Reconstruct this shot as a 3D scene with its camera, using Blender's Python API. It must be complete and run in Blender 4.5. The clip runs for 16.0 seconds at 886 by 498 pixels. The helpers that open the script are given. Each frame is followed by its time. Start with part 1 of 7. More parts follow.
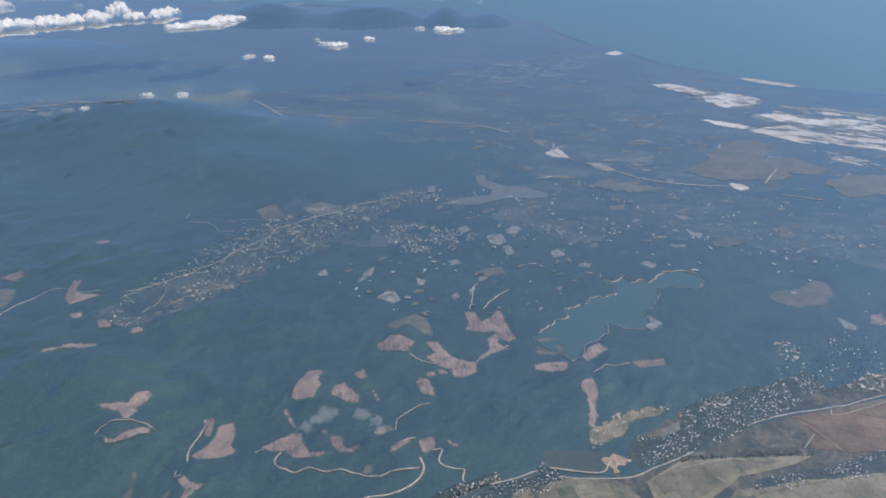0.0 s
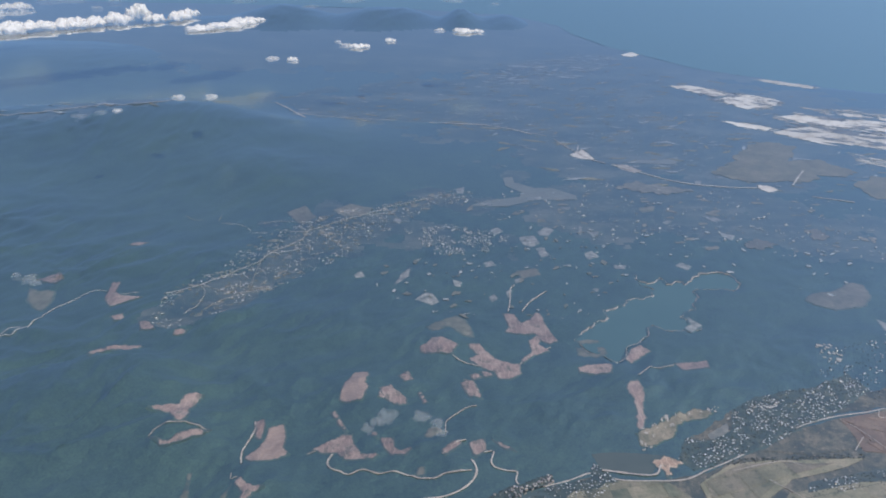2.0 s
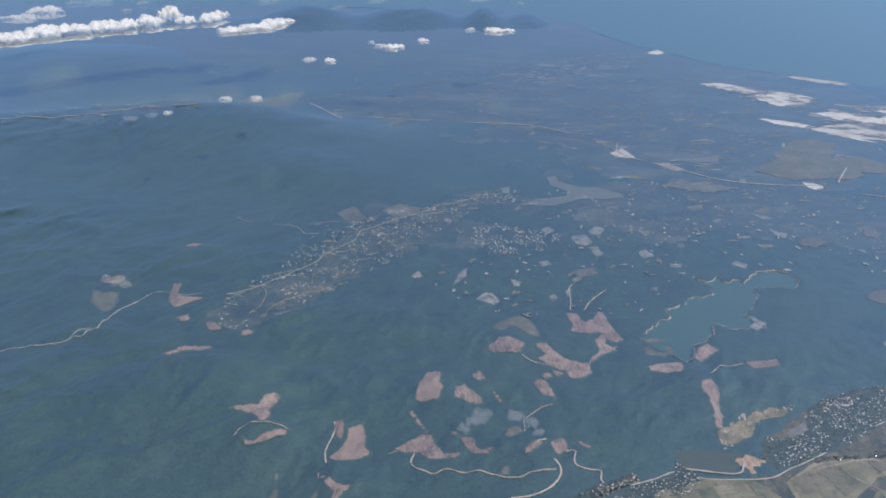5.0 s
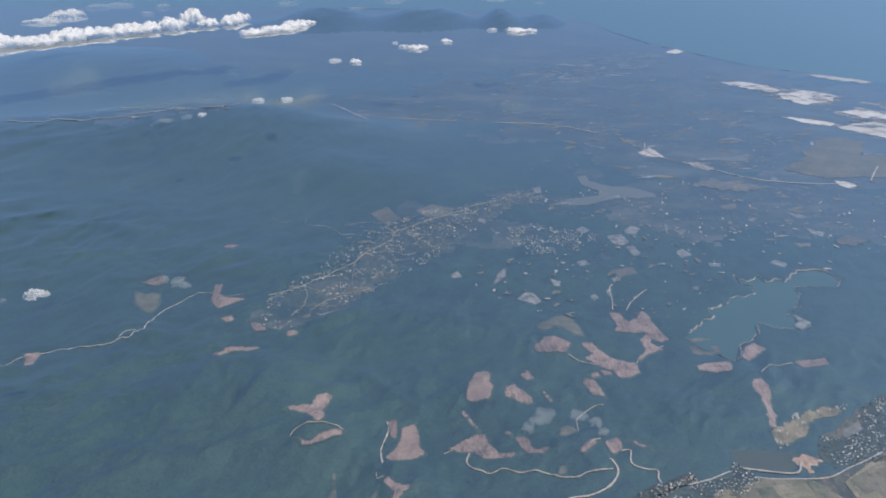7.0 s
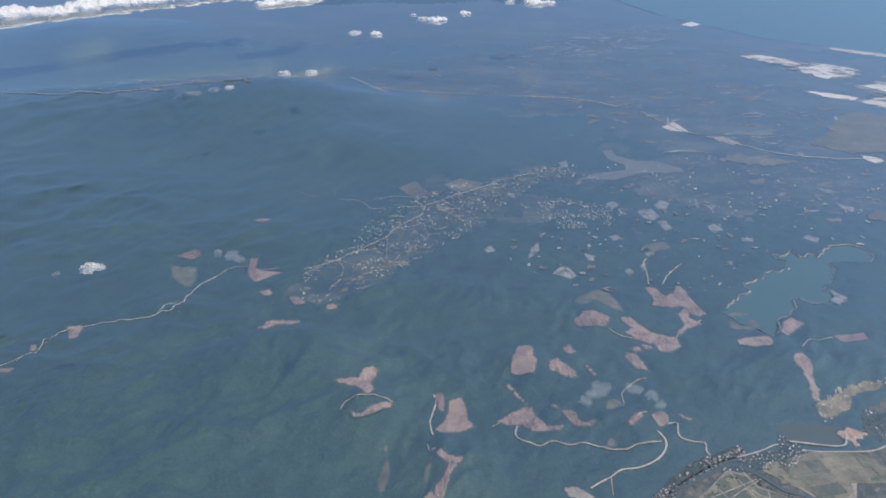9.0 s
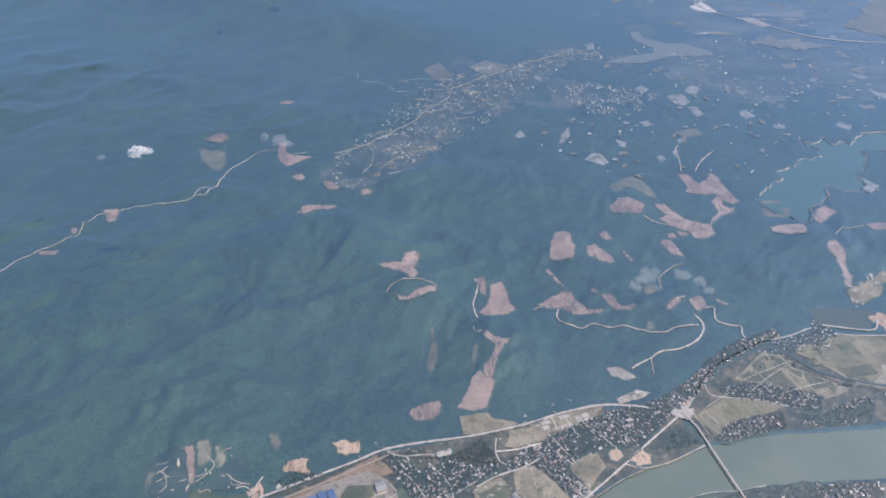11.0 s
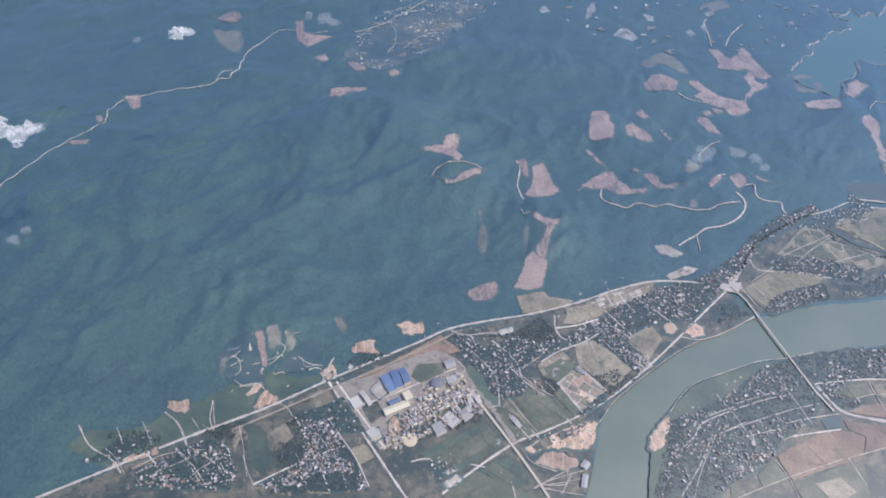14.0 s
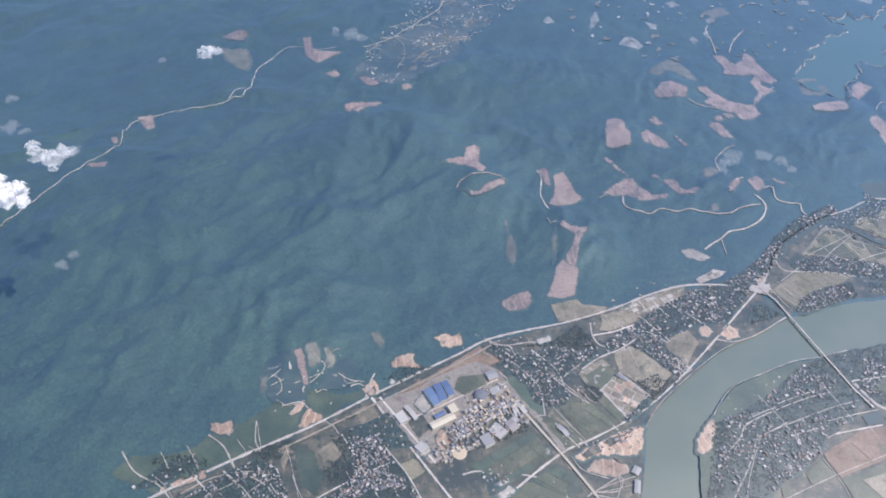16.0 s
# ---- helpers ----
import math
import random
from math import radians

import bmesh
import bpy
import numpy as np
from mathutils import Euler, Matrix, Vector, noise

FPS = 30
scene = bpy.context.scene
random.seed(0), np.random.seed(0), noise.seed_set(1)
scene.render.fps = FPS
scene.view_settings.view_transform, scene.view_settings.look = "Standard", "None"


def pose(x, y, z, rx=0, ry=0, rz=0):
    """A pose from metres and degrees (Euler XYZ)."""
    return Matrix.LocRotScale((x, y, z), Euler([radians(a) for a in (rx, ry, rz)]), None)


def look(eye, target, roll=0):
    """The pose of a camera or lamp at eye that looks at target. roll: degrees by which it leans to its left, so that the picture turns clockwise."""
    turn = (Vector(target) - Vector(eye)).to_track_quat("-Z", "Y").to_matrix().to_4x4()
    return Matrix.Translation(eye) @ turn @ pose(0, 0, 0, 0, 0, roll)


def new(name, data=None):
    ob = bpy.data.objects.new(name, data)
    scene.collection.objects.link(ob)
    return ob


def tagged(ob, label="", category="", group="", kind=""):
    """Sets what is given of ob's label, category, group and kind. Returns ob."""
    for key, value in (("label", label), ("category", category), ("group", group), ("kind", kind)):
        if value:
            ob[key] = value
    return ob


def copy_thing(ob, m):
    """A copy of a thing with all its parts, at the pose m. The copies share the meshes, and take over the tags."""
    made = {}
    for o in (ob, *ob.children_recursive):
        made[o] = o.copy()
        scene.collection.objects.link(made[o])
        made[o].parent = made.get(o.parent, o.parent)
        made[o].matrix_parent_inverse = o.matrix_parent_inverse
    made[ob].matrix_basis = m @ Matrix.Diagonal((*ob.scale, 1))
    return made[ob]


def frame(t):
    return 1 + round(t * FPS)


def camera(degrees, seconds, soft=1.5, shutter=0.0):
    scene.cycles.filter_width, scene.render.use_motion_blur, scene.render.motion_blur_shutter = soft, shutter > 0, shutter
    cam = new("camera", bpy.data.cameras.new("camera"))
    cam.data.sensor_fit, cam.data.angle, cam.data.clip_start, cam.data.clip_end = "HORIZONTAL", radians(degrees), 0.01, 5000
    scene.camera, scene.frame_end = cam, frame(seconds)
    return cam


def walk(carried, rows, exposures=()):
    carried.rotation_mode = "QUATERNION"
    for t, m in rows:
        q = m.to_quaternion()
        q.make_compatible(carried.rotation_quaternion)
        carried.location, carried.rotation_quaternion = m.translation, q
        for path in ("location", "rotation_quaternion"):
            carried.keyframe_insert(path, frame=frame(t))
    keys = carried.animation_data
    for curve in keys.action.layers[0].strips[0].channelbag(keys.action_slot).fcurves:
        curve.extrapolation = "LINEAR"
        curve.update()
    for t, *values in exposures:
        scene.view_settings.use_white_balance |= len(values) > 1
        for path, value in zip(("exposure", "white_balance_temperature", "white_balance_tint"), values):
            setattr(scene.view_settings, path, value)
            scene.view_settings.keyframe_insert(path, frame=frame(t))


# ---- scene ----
# One unit is about three true metres: the flight keeps inside the set speed.
cam = camera(62.1, 16.0, soft=1.8)
PATH = [
    (0, (-0.0, -0.09, 512.55), (0.85, 90.01, 469.2), 1.2),
    (0.5, (-12.38, -0.64, 512.71), (-11.63, 89.46, 469.31), 1.1),
    (1, (-24.7, -0.59, 513.26), (-24.05, 89.46, 469.76), 1.3),
    (1.5, (-36.94, -0.74, 513.55), (-36.39, 89.31, 470.15), 1.2),
    (2, (-49.12, -1.14, 513.69), (-48.72, 89.06, 470.44), 1.1),
    (2.5, (-61.33, -1.85, 513.42), (-61.08, 88.3, 470.12), 1.0),
    (3, (-73.38, -2.38, 513.42), (-73.28, 87.72, 470.12), 0.9),
    (3.5, (-85.72, -2.55, 513.64), (-85.77, 87.55, 470.29), 0.9),
    (4, (-98.32, -2.68, 513.97), (-98.52, 87.47, 470.67), 0.7),
    (4.5, (-111.13, -2.88, 514.12), (-111.53, 87.27, 470.77), 0.6),
    (7, (-171.95, -4.39, 513.27), (-173.5, 85.76, 470.02), -0.0),
    (7.5, (-184.22, -4.78, 513.44), (-185.82, 85.37, 470.09), -0.1),
    (8, (-196.56, -4.89, 513.94), (-198.26, 85.11, 470.44), -0.1),
    (8.5, (-209.15, -5.71, 513.86), (-210.9, 83.89, 469.51), -0.1),
    (8.7, (-214.25, -5.89, 513.86), (-215.95, 83.36, 468.76), 0.0),
    (10.8, (-268.43, -6.1, 514.86), (-269.23, 75.35, 456.91), 0.6),
    (11, (-273.52, -6.25, 514.81), (-274.12, 74.05, 455.16), 0.8),
    (11.5, (-286.14, -6.87, 514.29), (-286.24, 70.73, 451.14), 1.0),
    (12, (-298.78, -6.71, 514.06), (-298.18, 68.29, 447.91), 1.2),
    (12.5, (-311.4, -6.02, 514.02), (-310.3, 66.98, 445.67), 1.3),
    (13, (-323.78, -5.83, 513.73), (-322.18, 65.62, 443.78), 1.3),
    (13.5, (-336.2, -5.37, 513.68), (-333.95, 65.08, 442.73), 1.4),
    (14, (-348.81, -5.09, 513.49), (-345.66, 64.71, 441.94), 1.6),
    (14.5, (-361.45, -4.72, 513.16), (-357.45, 65.18, 441.76), 1.6),
    (15, (-373.61, -4.34, 512.75), (-368.76, 65.81, 441.65), 1.5),
    (15.5, (-385.94, -4.18, 512.28), (-380.24, 66.22, 441.48), 1.5),
    (16, (-398.88, -3.16, 512.25), (-392.73, 67.69, 441.95), 1.4),
]
walk(cam, [(t, look(eye, target, roll)) for t, eye, target, roll in PATH], exposures=[(0.0, 0.06, 7000, 11), (8.5, 0.09, 7000, 11), (11.0, 0.44, 6900, 14), (13.5, 0.42, 6650, 15), (16.0, 0.49, 6600, 15)])

# ---------------------------------------------------------------- light
SUN_EL, SUN_AZ = 57.0, 121.0
world = bpy.data.worlds.new("sky")
scene.world = world
world.use_nodes = True
wn, wl = world.node_tree.nodes, world.node_tree.links
wn.clear()
sky = wn.new("ShaderNodeTexSky")
sky.sky_type = "NISHITA"
sky.sun_disc = False
sky.sun_elevation, sky.sun_rotation = radians(SUN_EL), radians(SUN_AZ)
sky.altitude, sky.air_density, sky.dust_density, sky.ozone_density = 1500, 1.0, 0.6, 2.0
wbg = wn.new("ShaderNodeBackground")
wbg.inputs["Strength"].default_value = 0.14
wout = wn.new("ShaderNodeOutputWorld")
wl.new(sky.outputs[0], wbg.inputs["Color"])
wl.new(wbg.outputs[0], wout.inputs["Surface"])
sun = new("sun", bpy.data.lights.new("sun", "SUN"))
sun.data.energy, sun.data.angle, sun.data.color = 2.45, radians(0.6), (1.0, 0.95, 0.86)
a, e = radians(SUN_AZ), radians(SUN_EL)
sun_way = Vector((math.sin(a) * math.cos(e), math.cos(a) * math.cos(e), math.sin(e)))
sun.matrix_world = look(sun_way * 900, (0, 0, 0))

# ---------------------------------------------------------------- materials
HAZE = 0.27


class Nodes:
    def __init__(self, name):
        self.mat = bpy.data.materials.new(name)
        self.mat.use_nodes = True
        self.tree = self.mat.node_tree
        self.tree.nodes.clear()
        self.out = self.add("ShaderNodeOutputMaterial")

    def add(self, kind, **values):
        node = self.tree.nodes.new(kind)
        for key, value in values.items():
            node.inputs[key.replace("_", " ")].default_value = value
        return node

    def wire(self, a, b):
        self.tree.links.new(a, b)

    def math(self, op, a, b=None):
        node = self.add("ShaderNodeMath")
        node.operation = op
        for i, v in enumerate((a, b)):
            if v is None:
                continue
            if isinstance(v, (int, float)):
                node.inputs[i].default_value = v
            else:
                self.wire(v, node.inputs[i])
        return node.outputs[0]

    def noise(self, scale, detail=4.0, rough=0.55, where=None):
        node = self.add("ShaderNodeTexNoise", Scale=scale, Detail=detail, Roughness=rough)
        self.wire(where or self.place(), node.inputs["Vector"])
        return node.outputs["Fac"]

    def place(self):
        return self.add("ShaderNodeNewGeometry").outputs["Position"]

    def ramp(self, fac, stops):
        node = self.add("ShaderNodeValToRGB")
        band = node.color_ramp
        while len(band.elements) < len(stops):
            band.elements.new(0.5)
        for el, (pos, col) in zip(band.elements, stops):
            el.position, el.color = pos, (*col, 1)
        self.wire(fac, node.inputs["Fac"])
        return node.outputs["Color"]

    def mix(self, fac, a, b, how="MIX"):
        node = self.add("ShaderNodeMix")
        node.data_type, node.blend_type = "RGBA", how
        for socket, v in ((node.inputs[0], fac), (node.inputs[6], a), (node.inputs[7], b)):
            if isinstance(v, (int, float)):
                socket.default_value = v
            elif isinstance(v, tuple):
                socket.default_value = (*v, 1)
            else:
                self.wire(v, socket)
        return node.outputs[2]

    def bump(self, fac, strength, distance):
        node = self.add("ShaderNodeBump", Strength=strength, Distance=distance)
        self.wire(fac, node.inputs["Height"])
        return node.outputs["Normal"]

    def finish(self, colour, rough=0.9, normal=None, metal=0.0, spec=0.3, swell=0.0, veil=True, haze=HAZE, tint=None):
        """A body shader under a view-angle gloss that imitates haze over distance."""
        body = self.add("ShaderNodeBsdfPrincipled", Roughness=rough, Metallic=metal)
        body.inputs["Specular IOR Level"].default_value = spec
        if isinstance(colour, tuple):
            body.inputs["Base Color"].default_value = (*colour, 1)
        else:
            self.wire(colour, body.inputs["Base Color"])
        if normal is not None:
            self.wire(normal, body.inputs["Normal"])
        if not veil:
            self.wire(body.outputs[0], self.out.inputs["Surface"])
            return self.mat
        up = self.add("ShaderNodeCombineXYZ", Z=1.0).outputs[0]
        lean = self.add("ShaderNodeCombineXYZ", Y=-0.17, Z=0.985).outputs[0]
        # Slopes vary the haze gloss by swell, which paints relief into it.
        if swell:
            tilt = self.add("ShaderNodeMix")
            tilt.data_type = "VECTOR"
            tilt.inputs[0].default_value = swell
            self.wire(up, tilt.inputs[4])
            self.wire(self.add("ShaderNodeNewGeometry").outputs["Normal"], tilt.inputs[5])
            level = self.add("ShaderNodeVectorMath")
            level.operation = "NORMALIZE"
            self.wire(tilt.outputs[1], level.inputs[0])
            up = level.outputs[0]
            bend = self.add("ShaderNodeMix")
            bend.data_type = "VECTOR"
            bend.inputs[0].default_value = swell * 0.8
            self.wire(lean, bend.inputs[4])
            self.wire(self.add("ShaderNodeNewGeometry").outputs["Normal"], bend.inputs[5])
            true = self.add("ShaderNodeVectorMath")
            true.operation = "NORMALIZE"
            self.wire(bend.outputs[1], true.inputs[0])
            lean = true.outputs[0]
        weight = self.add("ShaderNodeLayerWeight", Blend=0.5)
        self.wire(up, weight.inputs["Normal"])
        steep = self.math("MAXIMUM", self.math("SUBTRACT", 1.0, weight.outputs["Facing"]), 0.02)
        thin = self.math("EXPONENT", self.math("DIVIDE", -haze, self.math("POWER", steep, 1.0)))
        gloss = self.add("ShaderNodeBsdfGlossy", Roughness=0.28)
        gloss.inputs["Color"].default_value = tint or HAZE_TINT
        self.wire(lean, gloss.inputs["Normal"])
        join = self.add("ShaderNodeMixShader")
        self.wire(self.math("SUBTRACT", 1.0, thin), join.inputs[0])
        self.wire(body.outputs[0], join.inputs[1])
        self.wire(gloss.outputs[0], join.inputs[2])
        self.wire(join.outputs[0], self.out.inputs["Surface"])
        return self.mat


# Colours of the gloss that stands in for haze.
HAZE_TINT = (0.97, 0.96, 0.97, 1)
FOREST_HAZE_TINT = (0.75, 0.90, 1.0, 1)


def regrown(n, tone):
    """Weeds and young trees that close in from the rim of a clearing."""
    wild = n.add("ShaderNodeAttribute")
    wild.attribute_name = "wild"
    tufts = n.noise(0.35, 5, 0.65)
    reach = n.math("ADD", n.math("MULTIPLY", wild.outputs["Fac"], 0.8), n.math("MULTIPLY", n.math("SUBTRACT", tufts, 0.5), 1.3))
    return n.mix(n.ramp(reach, [(0.42, (0, 0, 0)), (0.72, (1, 1, 1))]), tone, (0.045, 0.095, 0.070))


def land(name, colours, scale, fine=0.6, rough=0.95, bump=0.3, green=0.0, haze=0.21, tracks=0.0, tint=None):
    """Soil, sand, crops: tones of stain, fine grain, worn lines and some regrowth."""
    n = Nodes(name)
    wide = n.noise(scale, 6, 0.65)
    tone = n.ramp(wide, [(0.36, colours[0]), (0.5, colours[1]), (0.64, colours[2])])
    grain = n.noise(fine, 4, 0.65)
    tone = n.mix(0.5, tone, n.ramp(grain, [(0.34, (0.28, 0.28, 0.28)), (0.66, (0.72, 0.72, 0.72))]), "OVERLAY")
    if green:
        weeds = n.noise(0.09, 6, 0.7)
        cover = n.ramp(weeds, [(0.60 - green * 0.25, (0, 0, 0)), (0.70 - green * 0.15, (1, 1, 1))])
        tone = n.mix(n.math("MULTIPLY", cover, 0.75), tone, (0.07, 0.095, 0.045))
    if tracks:
        swing = n.add("ShaderNodeTexWave", Scale=tracks, Distortion=9.0, Detail=3.0, Detail_Scale=1.2)
        n.wire(n.place(), swing.inputs["Vector"])
        edge = n.ramp(swing.outputs["Fac"], [(0.90, (0, 0, 0)), (0.99, (1, 1, 1))])
        tone = n.mix(n.math("MULTIPLY", edge, 0.6), tone, tuple(min(0.85, c * 1.3) for c in colours[2]))
    tone = regrown(n, tone)
    shift = n.add("ShaderNodeObjectInfo").outputs["Random"]
    hue = n.add("ShaderNodeHueSaturation", Saturation=1.0, Fac=1.0)
    n.wire(n.math("ADD", n.math("MULTIPLY", shift, 0.4), 0.8), hue.inputs["Value"])
    n.wire(tone, hue.inputs["Color"])
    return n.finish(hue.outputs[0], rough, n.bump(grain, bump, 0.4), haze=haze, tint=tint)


def rows_of(name, colours, angle, step):
    """Ground worked in parallel rows."""
    n = Nodes(name)
    turn = n.add("ShaderNodeMapping", Rotation=(0, 0, radians(angle)))
    n.wire(n.place(), turn.inputs["Vector"])
    wave = n.add("ShaderNodeTexWave", Scale=0.314 / step, Distortion=4.0, Detail=3.0, Detail_Scale=0.4)
    n.wire(turn.outputs[0], wave.inputs["Vector"])
    wide = n.noise(0.03, 4)
    tone = n.ramp(wide, [(0.35, colours[0]), (0.65, colours[1])])
    tone = n.mix(n.math("MULTIPLY", wave.outputs["Fac"], 0.55), tone, colours[2])
    return n.finish(tone, 0.95, n.bump(wave.outputs["Fac"], 0.3, 0.5), haze=0.22)


def terrace_material():
    """Bare soil cut into narrow steps that follow the slope."""
    n = Nodes("terraced_soil")
    wide = n.noise(0.06, 5, 0.65)
    tone = n.ramp(wide, [(0.36, (0.31, 0.21, 0.155)), (0.64, (0.43, 0.305, 0.23))])
    level = n.add("ShaderNodeSeparateXYZ")
    n.wire(n.place(), level.inputs[0])
    lift = n.math("ADD", n.math("MULTIPLY", level.outputs["Z"], 0.55), n.math("MULTIPLY", level.outputs["Y"], 0.12))
    sway = n.math("MULTIPLY", n.noise(0.07, 4, 0.6), 2.2)
    step = n.math("PINGPONG", n.math("ADD", lift, sway), 0.5)
    edge = n.ramp(step, [(0.30, (0, 0, 0)), (0.46, (1, 1, 1))])
    tone = n.mix(n.math("MULTIPLY", edge, 0.5), tone, (0.47, 0.36, 0.30))
    grain = n.noise(0.7, 4, 0.65)
    tone = n.mix(0.5, tone, n.ramp(grain, [(0.34, (0.3, 0.3, 0.3)), (0.66, (0.7, 0.7, 0.7))]), "OVERLAY")
    return n.finish(regrown(n, tone), 0.95, n.bump(step, 0.5, 0.8), haze=0.27)


def forest_material():
    """Closed canopy: stands of different age, single crowns and small openings. Mid tones also paint ridge shading."""
    n = Nodes("forest_canopy")
    wide = n.noise(0.005, 5, 0.6)
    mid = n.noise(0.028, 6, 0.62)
    leaf = n.noise(0.45, 6, 0.72)
    # The blue in these tones puts some haze into the base colour.
    tone = n.ramp(wide, [(0.34, (0.020, 0.054, 0.056)), (0.5, (0.034, 0.084, 0.070)), (0.66, (0.068, 0.130, 0.082))])
    # Light and dark noise here stands in for lit and shaded ridges.
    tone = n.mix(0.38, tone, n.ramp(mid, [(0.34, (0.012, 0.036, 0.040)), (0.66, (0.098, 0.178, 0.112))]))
    tone = n.mix(0.44, tone, n.ramp(leaf, [(0.38, (0.008, 0.024, 0.028)), (0.62, (0.112, 0.190, 0.124))]))
    gap = n.noise(0.055, 7, 0.7)
    tone = n.mix(n.math("MULTIPLY", n.ramp(gap, [(0.68, (0, 0, 0)), (0.78, (1, 1, 1))]), 0.5), tone, (0.21, 0.22, 0.15))
    crag = n.noise(0.075, 5, 0.6)
    relief = n.math("ADD", leaf, n.math("MULTIPLY", crag, 7.0))
    return n.finish(tone, 0.95, n.bump(relief, 0.75, 1.0), spec=0.15, swell=0.26, haze=0.26, tint=FOREST_HAZE_TINT)


def water_material(name, colour, stain, tint=None, haze=HAZE):
    n = Nodes(name)
    wide = n.noise(0.02, 5, 0.6)
    tone = n.ramp(wide, [(0.35, colour), (0.7, stain)])
    ripple = n.noise(0.8, 3, 0.6)
    return n.finish(tone, 0.45, n.bump(ripple, 0.05, 0.2), spec=0.3, tint=tint, haze=haze)


def piece_material(name, tones, rough=0.7, grain=2.0, veil=True, haze=0.15):
    """Roofs and walls: a tone picked for each object or each joined piece."""
    n = Nodes(name)
    pick = n.add("ShaderNodeNewGeometry").outputs["Random Per Island"]
    own = n.add("ShaderNodeObjectInfo").outputs["Random"]
    both = n.math("FRACT", n.math("ADD", pick, own))
    band = n.add("ShaderNodeValToRGB")
    band.color_ramp.interpolation = "CONSTANT"
    while len(band.color_ramp.elements) < len(tones):
        band.color_ramp.elements.new(0.5)
    for i, (el, col) in enumerate(zip(band.color_ramp.elements, tones)):
        el.position, el.color = i / len(tones), (*col, 1)
    n.wire(both, band.inputs["Fac"])
    dirt = n.noise(grain, 4, 0.65)
    tone = n.mix(0.4, band.outputs["Color"], n.ramp(dirt, [(0.3, (0.2, 0.2, 0.19)), (0.7, (0.52, 0.52, 0.52))]), "OVERLAY")
    return n.finish(tone, rough, veil=veil, haze=haze)


def valley_material():
    """Rough valley land: trees, weeds, trodden earth and paving in small spots."""
    n = Nodes("mixed_valley_ground")
    wide = n.noise(0.035, 6, 0.65)
    spot = n.noise(0.16, 6, 0.7)
    fine = n.noise(0.6, 4, 0.7)
    tone = n.ramp(wide, [(0.40, (0.038, 0.054, 0.034)), (0.51, (0.098, 0.100, 0.058)), (0.62, (0.19, 0.165, 0.105))])
    tone = n.mix(n.ramp(spot, [(0.56, (0, 0, 0)), (0.65, (1, 1, 1))]), tone, (0.28, 0.225, 0.155))
    tone = n.mix(n.ramp(spot, [(0.38, (1, 1, 1)), (0.47, (0, 0, 0))]), tone, (0.028, 0.048, 0.030))
    tone = n.mix(0.5, tone, n.ramp(fine, [(0.34, (0.25, 0.25, 0.25)), (0.66, (0.75, 0.75, 0.75))]), "OVERLAY")
    return n.finish(tone, 0.95, n.bump(fine, 0.4, 0.8), haze=0.19)


def plain_material():
    """The far plain: woods, grey fields, bare plots and hamlets in small uneven spots."""
    n = Nodes("far_plain_ground")
    lie = n.add("ShaderNodeMapping", Rotation=(0, 0, radians(12)), Scale=(0.7, 1.2, 1.0))
    n.wire(n.place(), lie.inputs["Vector"])
    wide = n.noise(0.007, 8, 0.7, lie.outputs[0])
    plot = n.noise(0.03, 8, 0.75, lie.outputs[0])
    spot = n.noise(0.09, 7, 0.75, lie.outputs[0])
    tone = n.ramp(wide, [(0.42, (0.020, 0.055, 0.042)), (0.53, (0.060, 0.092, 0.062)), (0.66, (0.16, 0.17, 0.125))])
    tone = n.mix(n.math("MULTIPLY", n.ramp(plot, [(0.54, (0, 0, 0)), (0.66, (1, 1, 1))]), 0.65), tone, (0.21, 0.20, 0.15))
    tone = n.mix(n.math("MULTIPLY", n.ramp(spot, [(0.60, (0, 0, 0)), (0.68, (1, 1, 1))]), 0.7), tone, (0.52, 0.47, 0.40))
    # Stronger, bluer gloss than nearer ground imitates haze over the plain.
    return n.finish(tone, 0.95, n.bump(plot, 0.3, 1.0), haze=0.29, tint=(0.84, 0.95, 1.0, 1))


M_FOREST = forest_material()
M_VALLEY = valley_material()
M_PLAIN = plain_material()
M_SOIL = land("bare_pink_soil", ((0.25, 0.165, 0.125), (0.355, 0.24, 0.185), (0.46, 0.335, 0.265)), 0.05, green=0.35, haze=0.27, tracks=0.05)
M_TERRACE = terrace_material()
M_ORANGE = land("orange_earth", ((0.42, 0.26, 0.16), (0.54, 0.36, 0.24), (0.62, 0.47, 0.34)), 0.06, green=0.2, tracks=0.04)
M_SAND = land("white_sand", ((0.62, 0.57, 0.50), (0.80, 0.76, 0.69), (0.85, 0.82, 0.77)), 0.02, 0.2, haze=0.12)
M_SHORE = land("pale_shore_clay", ((0.38, 0.325, 0.255), (0.52, 0.45, 0.36), (0.62, 0.55, 0.455)), 0.08, green=0.3, haze=0.26)
# Greyed tones and bluer gloss imitate haze on far clearings and plots.
M_GAP = land("hazed_clearing_earth", ((0.21, 0.205, 0.17), (0.31, 0.295, 0.25), (0.43, 0.405, 0.35)), 0.06, green=0.4, haze=0.28, tint=(0.84, 0.95, 1.0, 1))
M_PLOT = land("hazed_far_plot", ((0.30, 0.31, 0.28), (0.46, 0.45, 0.41), (0.62, 0.60, 0.56)), 0.05, green=0.3, haze=0.30, tint=(0.84, 0.95, 1.0, 1))
M_PADDY = land("olive_paddy", ((0.17, 0.163, 0.088), (0.24, 0.218, 0.128), (0.33, 0.280, 0.185)), 0.03, green=0.25, haze=0.18)
